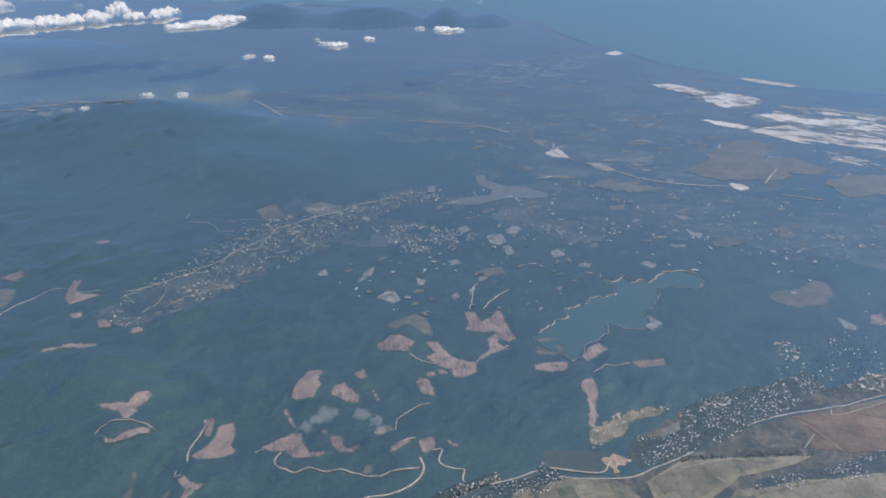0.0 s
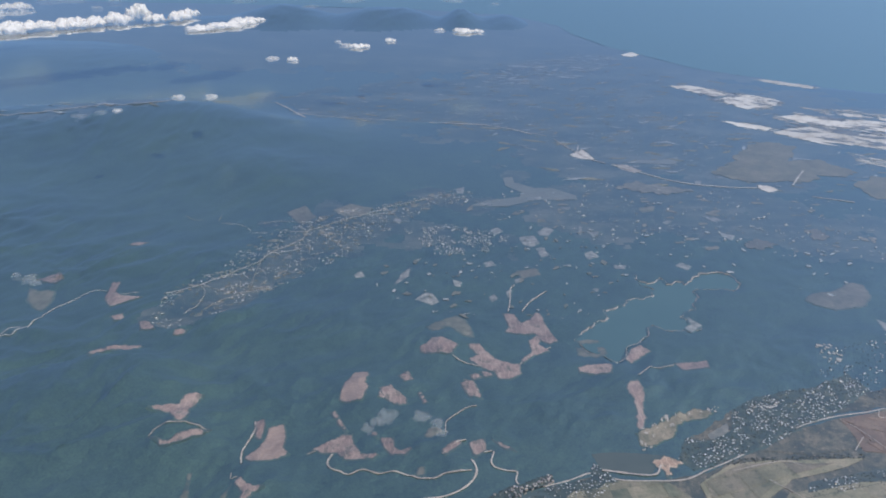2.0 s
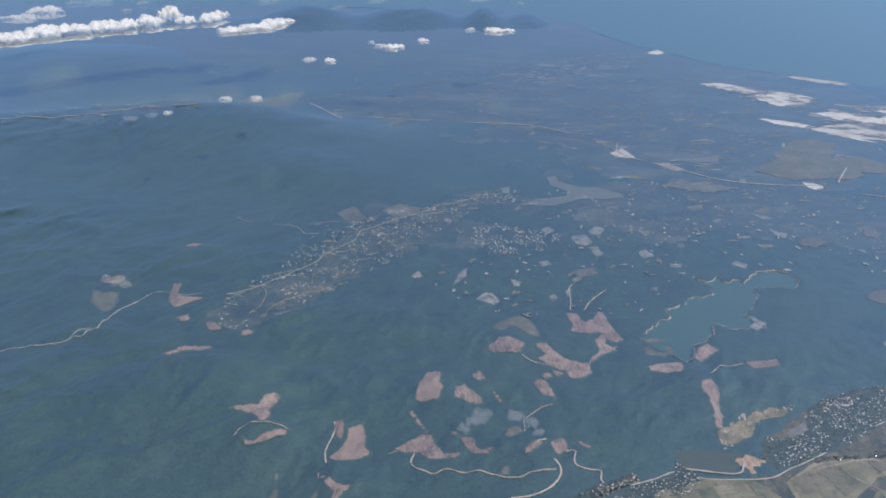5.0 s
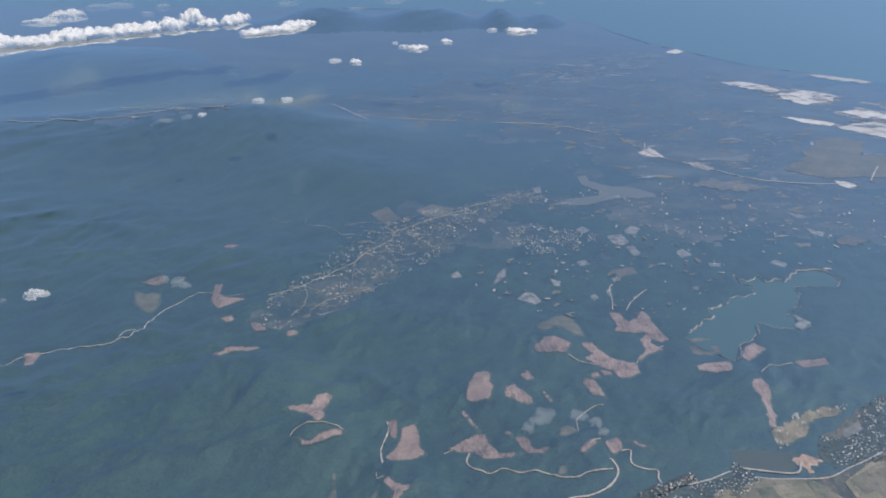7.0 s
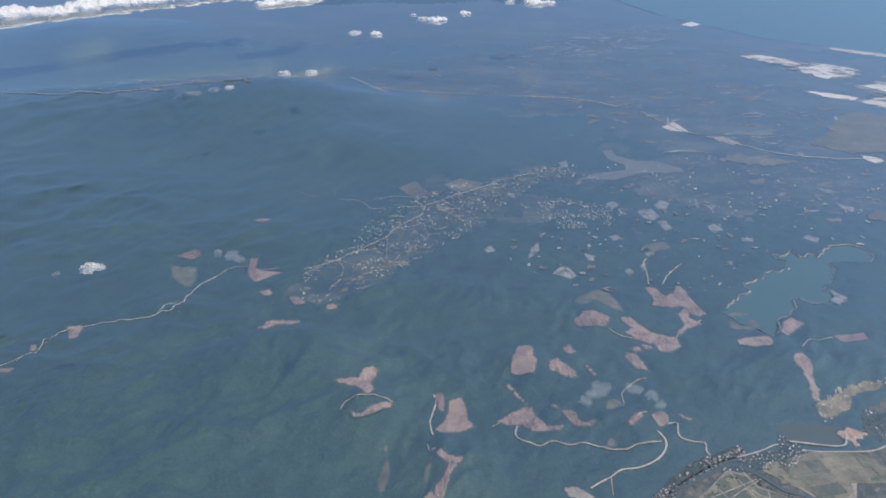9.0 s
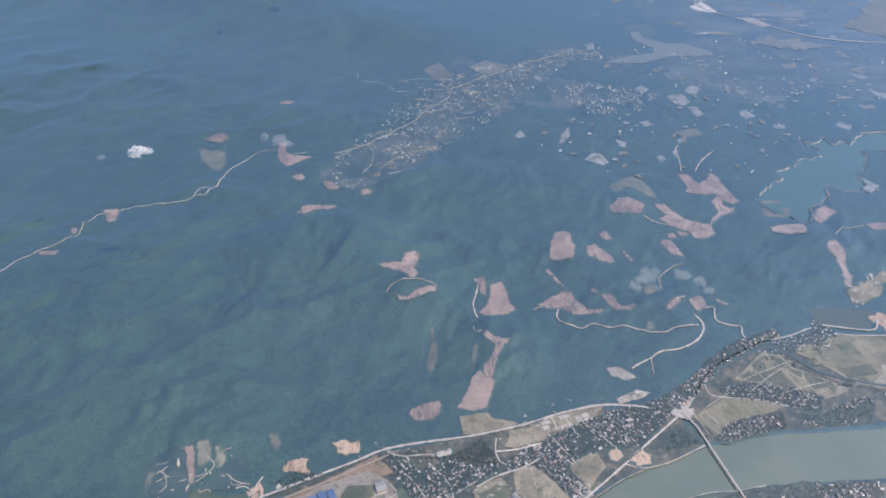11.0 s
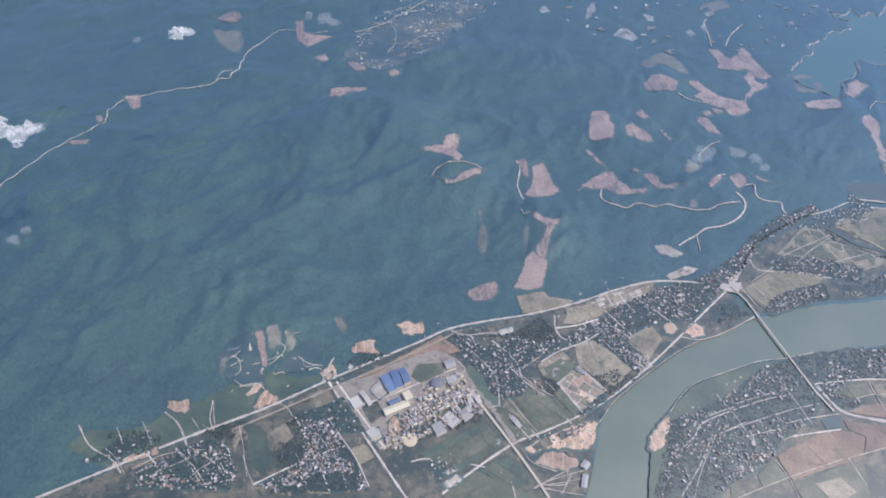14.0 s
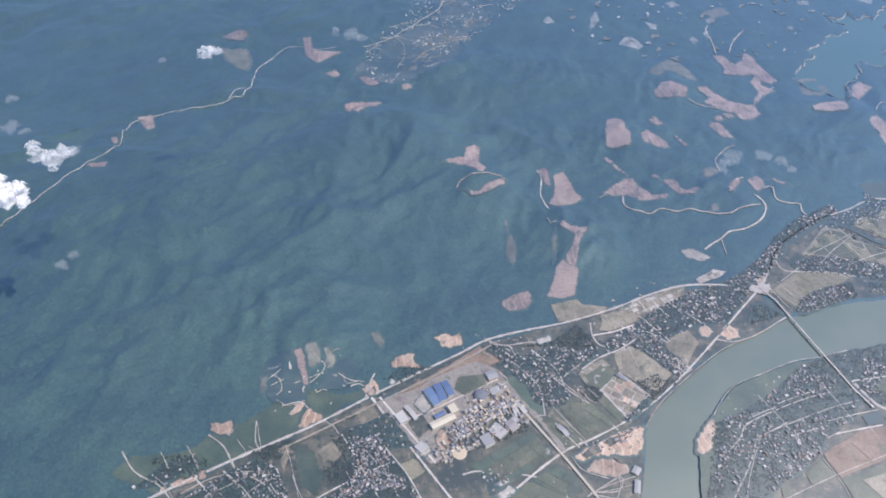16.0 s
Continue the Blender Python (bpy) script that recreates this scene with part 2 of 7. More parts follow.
M_DRY = land("dry_brown_field", ((0.20, 0.125, 0.075), (0.26, 0.168, 0.102), (0.32, 0.22, 0.14)), 0.03, green=0.2, haze=0.18)
M_BUND = land("field_bund", ((0.24, 0.22, 0.13), (0.34, 0.30, 0.20), (0.42, 0.37, 0.27)), 0.1)
M_MEADOW = land("meadow_parcel", ((0.085, 0.103, 0.056), (0.128, 0.138, 0.076), (0.19, 0.180, 0.108)), 0.05, green=0.35, haze=0.18)
M_CROP = rows_of("striped_crop_field", ((0.19, 0.178, 0.098), (0.28, 0.245, 0.15), (0.40, 0.345, 0.235)), -30, 5.0)
M_GRASS = land("light_green_scrub", ((0.048, 0.080, 0.042), (0.074, 0.110, 0.056), (0.115, 0.145, 0.078)), 0.04)
M_HAZY = land("pale_plain", ((0.125, 0.13, 0.08), (0.185, 0.175, 0.115), (0.26, 0.235, 0.165)), 0.02, 0.1, green=0.5, haze=0.28)
M_OLIVE = land("olive_plain", ((0.14, 0.15, 0.07), (0.20, 0.19, 0.095), (0.28, 0.25, 0.145)), 0.02, 0.1, green=0.3, haze=0.23)
M_FALLOW = land("grey_brown_fallow", ((0.20, 0.175, 0.11), (0.28, 0.235, 0.155), (0.36, 0.30, 0.21)), 0.04, green=0.35, haze=0.18)
M_YARD = land("works_yard", ((0.22, 0.18, 0.14), (0.33, 0.275, 0.215), (0.45, 0.39, 0.32)), 0.09, green=0.3)
M_ROAD = land("road_concrete", ((0.51, 0.43, 0.36), (0.61, 0.53, 0.45), (0.69, 0.61, 0.53)), 0.08, haze=0.21)
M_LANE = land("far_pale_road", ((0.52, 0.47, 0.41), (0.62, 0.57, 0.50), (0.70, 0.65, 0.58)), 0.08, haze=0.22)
M_TRACK = land("dirt_track", ((0.40, 0.33, 0.26), (0.54, 0.46, 0.38), (0.64, 0.57, 0.49)), 0.08, haze=0.22)
M_RIVER = water_material("river_water", (0.118, 0.152, 0.104), (0.165, 0.188, 0.128), (0.94, 1.0, 0.95, 1), haze=0.22)
M_LAKE = water_material("lake_water", (0.055, 0.125, 0.13), (0.07, 0.145, 0.145), (0.80, 0.96, 0.94, 1), 0.23)
M_CREEK = water_material("creek_water", (0.055, 0.09, 0.08), (0.07, 0.11, 0.09), haze=0.18)
M_WHITE = land("bright_concrete", ((0.66, 0.59, 0.52), (0.76, 0.70, 0.63), (0.80, 0.75, 0.69)), 0.08, haze=0.18)
M_POND = water_material("pond_water", (0.15, 0.18, 0.15), (0.19, 0.21, 0.17), haze=0.26)
M_DAM = water_material("dam_water", (0.07, 0.085, 0.065), (0.095, 0.105, 0.08), (0.84, 0.97, 0.94, 1), haze=0.20)
M_SEA = water_material("sea_water", (0.05, 0.15, 0.17), (0.06, 0.17, 0.19), (0.78, 0.96, 0.96, 1))
M_ROOF = piece_material("roof", ((0.41, 0.36, 0.34), (0.56, 0.50, 0.47), (0.22, 0.20, 0.19), (0.33, 0.22, 0.18), (0.34, 0.31, 0.31), (0.67, 0.62, 0.59), (0.43, 0.38, 0.36), (0.23, 0.24, 0.28)))
# Far roofs and walls: whiter tones, more gloss to imitate their haze.
M_HAZED_HOUSE = piece_material("hazed_far_house", ((0.66, 0.64, 0.62), (0.78, 0.76, 0.74), (0.52, 0.50, 0.50)), haze=0.26)
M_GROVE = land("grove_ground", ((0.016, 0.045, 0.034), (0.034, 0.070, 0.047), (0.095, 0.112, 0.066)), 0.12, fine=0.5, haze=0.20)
M_WALL = piece_material("painted_wall", ((0.50, 0.46, 0.41), (0.44, 0.38, 0.32), (0.55, 0.53, 0.49)), veil=False)
M_BLUE = piece_material("blue_sheet_roof", ((0.17, 0.26, 0.43), (0.22, 0.33, 0.50), (0.12, 0.19, 0.35)), 0.5)
M_CREAM = piece_material("cream_sheet_roof", ((0.70, 0.58, 0.42), (0.74, 0.66, 0.52)), 0.6)
M_PALE = piece_material("pale_sheet_roof", ((0.56, 0.53, 0.50), (0.46, 0.44, 0.42), (0.64, 0.61, 0.57)), 0.6)
M_GREY = piece_material("grey_sheet_roof", ((0.30, 0.30, 0.31), (0.40, 0.39, 0.38), (0.22, 0.22, 0.24)), 0.6)
M_CONCRETE = piece_material("concrete", ((0.58, 0.53, 0.46), (0.52, 0.47, 0.41)), veil=False)
M_TREE = piece_material("tree_crowns", ((0.030, 0.050, 0.040), (0.042, 0.066, 0.047), (0.055, 0.082, 0.052), (0.024, 0.042, 0.036)), 0.95, 1.2)


def cloud_material(name, cover, grain, torn):
    """White vapour, closed in the middle and torn towards the rim."""
    n = Nodes(name)
    body = n.add("ShaderNodeBsdfDiffuse", Color=(0.90, 0.89, 0.89, 1))
    glow = n.add("ShaderNodeBsdfTranslucent", Color=(0.90, 0.89, 0.89, 1))
    both = n.add("ShaderNodeMixShader", Fac=0.25)
    n.wire(body.outputs[0], both.inputs[1])
    n.wire(glow.outputs[0], both.inputs[2])
    wild = n.add("ShaderNodeAttribute")
    wild.attribute_name = "wild"
    puff = n.noise(grain, 6, 0.6)
    left = n.math("SUBTRACT", n.math("ADD", n.math("MULTIPLY", n.math("SUBTRACT", puff, 0.5), torn), 1.0), wild.outputs["Fac"])
    thick = n.ramp(left, [(0.10, (0, 0, 0)), (0.75, (1, 1, 1))])
    clear = n.add("ShaderNodeBsdfTransparent")
    join = n.add("ShaderNodeMixShader")
    n.wire(n.math("MULTIPLY", thick, cover), join.inputs[0])
    n.wire(clear.outputs[0], join.inputs[1])
    n.wire(both.outputs[0], join.inputs[2])
    n.wire(join.outputs[0], n.out.inputs["Surface"])
    return n.mat


M_CLOUD = cloud_material("cloud", 1.0, 0.05, 0.7)
M_WISP = cloud_material("thin_cloud", 0.09, 0.16, 4.2)
M_PUFF = cloud_material("soft_cloud", 0.45, 0.14, 3.6)

# ---------------------------------------------------------------- the lie of the land
# terrain begin
LATTICE = np.random.RandomState(7).rand(256, 256)


def value_noise(x, y):
    xi, yi = np.floor(x).astype(int), np.floor(y).astype(int)
    u, v = x - xi, y - yi
    u, v = u * u * (3 - 2 * u), v * v * (3 - 2 * v)
    p = lambda i, j: LATTICE[(xi + i) % 256, (yi + j) % 256]
    return (p(0, 0) * (1 - u) + p(1, 0) * u) * (1 - v) + (p(0, 1) * (1 - u) + p(1, 1) * u) * v


def layered(x, y, octaves=4):
    total, size = 0.0, 1.0
    for i in range(octaves):
        total = total + size * value_noise(x * 2 ** i + 17.3 * i, y * 2 ** i + 9.1 * i)
        size *= 0.5
    return total / (2 - 2 * size)


def ease(a, b, x):
    t = np.clip((x - a) / (b - a), 0, 1)
    return t * t * (3 - 2 * t)


# hills: x, y, reach along x, reach along y, turn in degrees, height
NEAR_HILLS = [
    (-610, 575, 150, 95, 20, 44), (-440, 660, 120, 75, -10, 38), (-335, 630, 60, 55, 0, 14), (-520, 470, 120, 55, 25, 26),
    (-225, 515, 45, 45, 0, 17), (-150, 680, 90, 50, 0, 14), (-20, 590, 90, 40, 0, 9), (195, 700, 70, 50, 0, 16),
    (-760, 420, 120, 90, 0, 32), (-800, 640, 140, 80, 0, 26), (90, 640, 60, 40, 0, 9), (330, 780, 120, 60, 0, 10),
    (-298, 582, 36, 30, 0, 20), (-474, 398, 55, 30, 0, 17), (-575, 790, 45, 28, 0, 14), (-300, 830, 160, 50, 0, 14), (-520, 1000, 120, 60, 10, 14), (-60, 780, 60, 40, 0, 8),
]
FAR_HILLS = [
    (-640, 1610, 330, 200, 0, 112), (-1150, 1500, 360, 260, 0, 100), (-400, 1370, 150, 90, 0, 34), (-950, 1100, 240, 150, 0, 30),
    (-770, 3500, 220, 240, 0, 108), (-380, 3500, 140, 220, 0, 92), (25, 3500, 90, 200, 0, 102), (-1500, 2600, 500, 350, 0, 60),
    (-1400, 3500, 500, 260, 0, 34), (230, 3560, 120, 220, 0, 66), (-200, 3560, 120, 220, 0, 76),
]


# crests: the line, how far the ground rises along it, and its reach to either side
CRESTS = [
    ([(-606, 453), (-578, 448), (-555, 456), (-528, 471), (-486, 498), (-445, 534), (-399, 558), (-346, 583)], 13, 30),
    ([(-603, 525), (-569, 528), (-536, 537), (-486, 528), (-456, 560), (-428, 585), (-385, 624), (-358, 683)], 14, 32),
    ([(-727, 479), (-682, 492), (-645, 498), (-615, 505)], 9, 30),
    ([(-549, 415), (-509, 415), (-473, 434), (-434, 461), (-391, 491)], 8, 24),
    ([(-719, 542), (-644, 544), (-604, 556)], 9, 28),
    ([(-396, 699), (-357, 699), (-309, 720), (-279, 690), (-256, 666), (-206, 649)], 9, 26),
    ([(-549, 559), (-511, 577), (-479, 616), (-457, 643), (-428, 705)], 9, 28),
    ([(-677, 417), (-631, 426), (-598, 423)], 7, 26),
]


def gradient_noise(x, y):
    """Smooth hills and hollows about zero, without a grain along the axes."""
    xi, yi = np.floor(x).astype(int), np.floor(y).astype(int)
    u, v = x - xi, y - yi
    def corner(i, j):
        turn = 6.2832 * LATTICE[(xi + i) % 256, (yi + j) % 256]
        return np.cos(turn) * (u - i) + np.sin(turn) * (v - j)
    p, q = u * u * u * (u * (6 * u - 15) + 10), v * v * v * (v * (6 * v - 15) + 10)
    return (corner(0, 0) * (1 - p) + corner(1, 0) * p) * (1 - q) + (corner(0, 1) * (1 - p) + corner(1, 1) * p) * q


def folded(x, y, octaves):
    """Sharp crests and branching hollows, from zero to one."""
    total, size, whole = 0.0, 1.0, 0.0
    for i in range(octaves):
        total = total + size * (1 - np.minimum(1, 1.7 * np.abs(gradient_noise(x * 2 ** i + 7.3 * i, y * 2 ** i + 2.9 * i))))
        whole += size
        size *= 0.48
    return total / whole


def height(x, y):
    """The ground without its trees."""
    x, y = np.asarray(x, float), np.asarray(y, float)
    mass = 0.0
    for hx, hy, rx, ry, turn, top in NEAR_HILLS + FAR_HILLS:
        c, s = math.cos(math.radians(turn)), math.sin(math.radians(turn))
        u, v = (x - hx) * c + (y - hy) * s, -(x - hx) * s + (y - hy) * c
        mass = mass + top * np.exp(-(u / rx) ** 2 - (v / ry) ** 2)
    basin = np.exp(-((x - 255) / 190) ** 2 - ((y - 885) / 125) ** 2)
    mass = mass * (1 - 0.85 * basin)
    near = 1 - ease(900, 1400, y)
    hilly = 0.28 + 0.72 * np.clip(mass / 14, 0, 1)
    hilly = hilly * (1 - 0.8 * basin)
    px = x + 34 * gradient_noise(x * 0.009 + 3, y * 0.009)
    py = y + 34 * gradient_noise(x * 0.009, y * 0.009 + 8)
    u, v = 0.66 * px + 0.75 * py, 0.75 * px - 0.66 * py
    spur = folded(u * 0.0062 + 1.4, v * 0.0115 + 2.2, 3) - 0.66
    gully = folded(u * 0.021 + 5.1, v * 0.034 + 0.7, 3) - 0.66
    mass = 0.8 * mass + near * hilly * (25 * spur + 8 * gully) + (1 - near) * 0.10 * mass * (spur + 0.4 * gully)
    for line, rise, reach in CRESTS:
        best = np.full(x.shape, 1e9)
        for (ax, ay), (bx, by) in zip(line, line[1:]):
            k = np.clip(((px - ax) * (bx - ax) + (py - ay) * (by - ay)) / ((bx - ax) ** 2 + (by - ay) ** 2), 0, 1)
            best = np.minimum(best, np.hypot(px - ax - k * (bx - ax), py - ay - k * (by - ay)))
        mass = mass + hilly * 1.3 * rise * (np.exp(-best / reach) - 0.25 * np.exp(-(best / (3 * reach)) ** 2))
    edge = y - np.interp(x, [-900, -600, -421, -319, -180, -57, 40, 260, 420], [180, 270, 350, 405, 432, 475, 560, 590, 610])
    mass = mass * ease(0, 70, edge)
    return mass - 37 * ease(1100, 2750, y)
# terrain end


# ---------------------------------------------------------------- builders
from mathutils import geometry

rng = random.Random(11)


def mesh_object(name, verts, faces, material, smooth=False):
    me = bpy.data.meshes.new(name)
    me.from_pydata(verts, [], faces)
    me.materials.append(material)
    if smooth:
        me.polygons.foreach_set("use_smooth", [True] * len(me.polygons))
    me.update()
    return new(name, me)


def part(name, verts, faces, material, parent, label=""):
    ob = mesh_object(name, verts, faces, material)
    ob.parent = parent
    return tagged(ob, label)


def side(outline, x, y):
    """Signed distance to a closed outline, above zero inside."""
    x, y = np.asarray(x, float), np.asarray(y, float)
    inside, best = np.zeros(x.shape, bool), np.full(x.shape, 1e9)
    for (ax, ay), (bx, by) in zip(outline, outline[1:] + outline[:1]):
        cut = ((ay > y) != (by > y)) & (x < (bx - ax) * (y - ay) / (by - ay + 1e-9) + ax)
        inside ^= cut
        k = np.clip(((x - ax) * (bx - ax) + (y - ay) * (by - ay)) / ((bx - ax) ** 2 + (by - ay) ** 2 + 1e-9), 0, 1)
        best = np.minimum(best, np.hypot(x - ax - k * (bx - ax), y - ay - k * (by - ay)))
    return np.where(inside, best, -best)


def worn(outline, step, rough):
    """The outline with more corners and a natural, uneven edge."""
    done = []
    for (ax, ay), (bx, by) in zip(outline, outline[1:] + outline[:1]):
        n = max(1, int(math.hypot(bx - ax, by - ay) / step))
        for i in range(n):
            done.append((ax + (bx - ax) * i / n, ay + (by - ay) * i / n))
    p = np.array(done)
    f = 0.35 / step
    p[:, 0] += rough * 2 * (layered(p[:, 0] * f, p[:, 1] * f + 31, 3) - 0.5)
    p[:, 1] += rough * 2 * (layered(p[:, 0] * f + 57, p[:, 1] * f, 3) - 0.5)
    return p


PATCHES, SETTLED = [], []


def fill(outline, step, rough, raise_by, level=None):
    edge = worn(outline, step, rough)
    lo, hi = edge.min(0), edge.max(0)
    grid = max(2.6, math.sqrt((hi[0] - lo[0]) * (hi[1] - lo[1]) / 4500))
    gx, gy = np.meshgrid(np.arange(lo[0], hi[0], grid), np.arange(lo[1], hi[1], grid))
    gx, gy = gx.ravel(), gy.ravel()
    keep = side([tuple(q) for q in edge], gx, gy) > grid * 0.5 if len(gx) else np.zeros(0, bool)
    pts = [Vector(q) for q in edge] + [Vector((u, v)) for u, v in zip(gx[keep], gy[keep])]
    n = len(edge)
    verts, _, faces, *_ = geometry.delaunay_2d_cdt(pts, [(i, (i + 1) % n) for i in range(n)], [], 1, 1e-4)
    arr = np.array([(v.x, v.y) for v in verts])
    z = height(arr[:, 0], arr[:, 1]) + raise_by if level is None else np.full(len(arr), level)
    flat = []
    for f in faces:
        f = tuple(f)
        a, b, c = (arr[i] for i in f[:3])
        turn = (b[0] - a[0]) * (c[1] - a[1]) - (b[1] - a[1]) * (c[0] - a[0])
        flat.append(f if turn > 0 else f[::-1])
    rim = side([tuple(q) for q in edge], arr[:, 0], arr[:, 1])
    return [(x, y, h) for (x, y), h in zip(arr, z)], flat, rim


def skirted(verts, faces, rim):
    """A low bank round the piece that runs out into the ground beside it."""
    count, out = {}, {}
    for f in faces:
        for a, b in zip(f, f[1:] + f[:1]):
            count[(a, b)] = 1
    edge = [(a, b) for a, b in count if (b, a) not in count]
    for a, b in edge:
        dx, dy = verts[b][0] - verts[a][0], verts[b][1] - verts[a][1]
        size = math.hypot(dx, dy) or 1.0
        for v in (a, b):
            ox, oy = out.get(v, (0.0, 0.0))
            out[v] = (ox + dy / size, oy - dx / size)
    foot, rim = {}, list(rim)
    verts, faces = list(verts), [tuple(f) for f in faces]
    for v, (ox, oy) in out.items():
        size = math.hypot(ox, oy) or 1.0
        x, y = verts[v][0] + 1.6 * ox / size, verts[v][1] + 1.6 * oy / size
        foot[v] = len(verts)
        verts.append((x, y, float(height(x, y)) - 0.5))
        rim.append(-4.0)
    faces += [(b, a, foot[a], foot[b]) for a, b in edge]
    return verts, faces, np.array(rim)


def patch(name, outline, material, label, category, rough=4.5, step=None, rise=0.15, kind="", group=""):
    """A piece of open ground laid over the terrain."""
    span = max(max(q[i] for q in outline) - min(q[i] for q in outline) for i in (0, 1))
    step = step or max(1.6, span / 45)
    around = sum(math.dist(p, q) for p, q in zip(outline, outline[1:] + outline[:1]))
    area = abs(sum(p[0] * q[1] - q[0] * p[1] for p, q in zip(outline, outline[1:] + outline[:1]))) / 2
    verts, faces, rim = fill(outline, step, min(rough, area / around), rise + 0.002 * len(PATCHES))
    PATCHES.append(outline)
    soft = name == "grove_ground" or category in ("clearing", "mud flat", "mound", "earthworks", "sandbank")
    if soft:
        verts, faces, rim = skirted(verts, faces, rim)
    ob = mesh_object(name, verts, faces, material, True)
    if soft:
        reach = min(5.0 if material is M_HAZY else 1.3, 0.35 * float(rim.max()))
        wild = ob.data.attributes.new("wild", "FLOAT", "POINT")
        wild.data.foreach_set("value", np.clip(1 - rim / reach, 0, 1.8).astype(np.float32))
    return tagged(ob, label, category, group, kind)


def parcels(outline, turn, long, wide, material, label, gap=0.5, odd=None, base=None):
    """A field of separate parcels between raised bunds."""
    field = patch("field", outline, base or material, label, "field", 1.0, group="fields")
    high = 0.12 + 0.15 + 0.003 * len(PATCHES)
    c, s = math.cos(radians(turn)), math.sin(radians(turn))
    uv = [(x * c + y * s, -x * s + y * c) for x, y in outline]
    u0, u1 = min(q[0] for q in uv), max(q[0] for q in uv)
    v0, v1 = min(q[1] for q in uv), max(q[1] for q in uv)
    r = random.Random(int(u0 * 7 + v1))
    v = v0
    while v < v1:
        w = wide * r.uniform(0.7, 1.3)
        u = u0 - long * r.random()
        while u < u1:
            l = long * r.uniform(0.6, 1.4)
            a, b = u + gap / 2, u + l - gap / 2
            lo, hi = v + gap / 2, v + w - gap / 2
            ring_uv = [(a + (b - a) * i / 4, lo) for i in range(4)] + [(b, lo + (hi - lo) * i / 3) for i in range(3)] + [(b - (b - a) * i / 4, hi) for i in range(4)] + [(a, hi - (hi - lo) * i / 3) for i in range(3)]
            xy = [(p * c - q * s, p * s + q * c) for p, q in ring_uv]
            keep = side(outline, np.array([q[0] for q in xy]), np.array([q[1] for q in xy])) > 0.8
            if keep.sum() >= 3:
                pts = [q for q, k in zip(xy, keep) if k]
                mid = (sum(q[0] for q in pts) / len(pts), sum(q[1] for q in pts) / len(pts))
                verts = [(x, y, float(height(x, y)) + high) for x, y in pts] + [(mid[0], mid[1], float(height(*mid)) + high)]
                m = len(pts)
                part("parcel", verts, [(i, (i + 1) % m, m) for i in range(m)], odd if odd and r.random() < 0.3 else material, field)
            u += l
        v += w
    return field


def water(name, outline, material, label, level, rough=2.0, step=4.0):
    verts, faces, _ = fill(outline, step, rough, 0.3, level)
    return tagged(mesh_object(name, verts, faces, material), label, "water", "", "structure")


def smooth_line(points, step=3.0):
    """A rounded line through the points."""
    p = [Vector(q) for q in points]
    p = [2 * p[0] - p[1]] + p + [2 * p[-1] - p[-2]]
    out = []
    for i in range(1, len(p) - 2):
        n = max(2, int((p[i + 1] - p[i]).length / step))
        for k in range(n):
            t = k / n
            out.append(0.5 * (2 * p[i] + (p[i + 1] - p[i - 1]) * t + (2 * p[i - 1] - 5 * p[i] + 4 * p[i + 1] - p[i + 2]) * t * t + (3 * p[i] - p[i - 1] - 3 * p[i + 1] + p[i + 2]) * t ** 3))
    return out + [p[-2]]


ROADS = []


def road(name, points, width, material, label, rise=0.55, step=3.0, ragged=0.35):
    line = smooth_line(points, step)
    verts, faces = [], []
    for i, q in enumerate(line):
        way = (line[min(i + 1, len(line) - 1)] - line[max(i - 1, 0)]).normalized()
        out = Vector((-way.y, way.x))
        w = width * (1 + rng.uniform(-ragged, ragged)) / 2
        zs = float(height(q.x, q.y)) + rise + 0.003 * len(ROADS)
        for k in (-1.0, -0.9, 0.9, 1.0):
            drop = 0.0 if abs(k) < 0.95 else 0.3
            verts.append((q.x + out.x * w * k, q.y + out.y * w * k, zs - drop))
    for i in range(len(line) - 1):
        for k in range(3):
            a = 4 * i + k
            faces.append((a + 1, a + 5, a + 4, a))
    ROADS.append(([(q.x, q.y) for q in line], width))
    return tagged(mesh_object(name, verts, faces, material), label, "road", "", "structure")


def near_road(x, y, gap):
    for line, width in ROADS:
        for ax, ay in line[::2]:
            if abs(ax - x) < gap + width and abs(ay - y) < gap + width and math.hypot(ax - x, ay - y) < gap + width * 0.6:
                return True
    return False


def spots(outline, count, apart, clear=1.5, tries=14, clump=0.0):
    """Scattered places inside an outline, kept apart and off the roads."""
    xs, ys = [q[0] for q in outline], [q[1] for q in outline]
    cells, done = {}, []
    for _ in range(count * tries):
        if len(done) >= count:
            break
        x, y = rng.uniform(min(xs), max(xs)), rng.uniform(min(ys), max(ys))
        if float(side(outline, np.array([x]), np.array([y]))[0]) < 0:
            continue
        if clump and float(layered(x * 0.045 + 3, y * 0.045 + 8, 3)) < clump:
            continue
        cell = (int(x // apart), int(y // apart))
        if any(math.hypot(px - x, py - y) < apart for i in (-1, 0, 1) for j in (-1, 0, 1) for px, py in cells.get((cell[0] + i, cell[1] + j), ())):
            continue
        if clear and near_road(x, y, clear):
            continue
        cells.setdefault(cell, []).append((x, y))
        done.append((x, y))
    return done


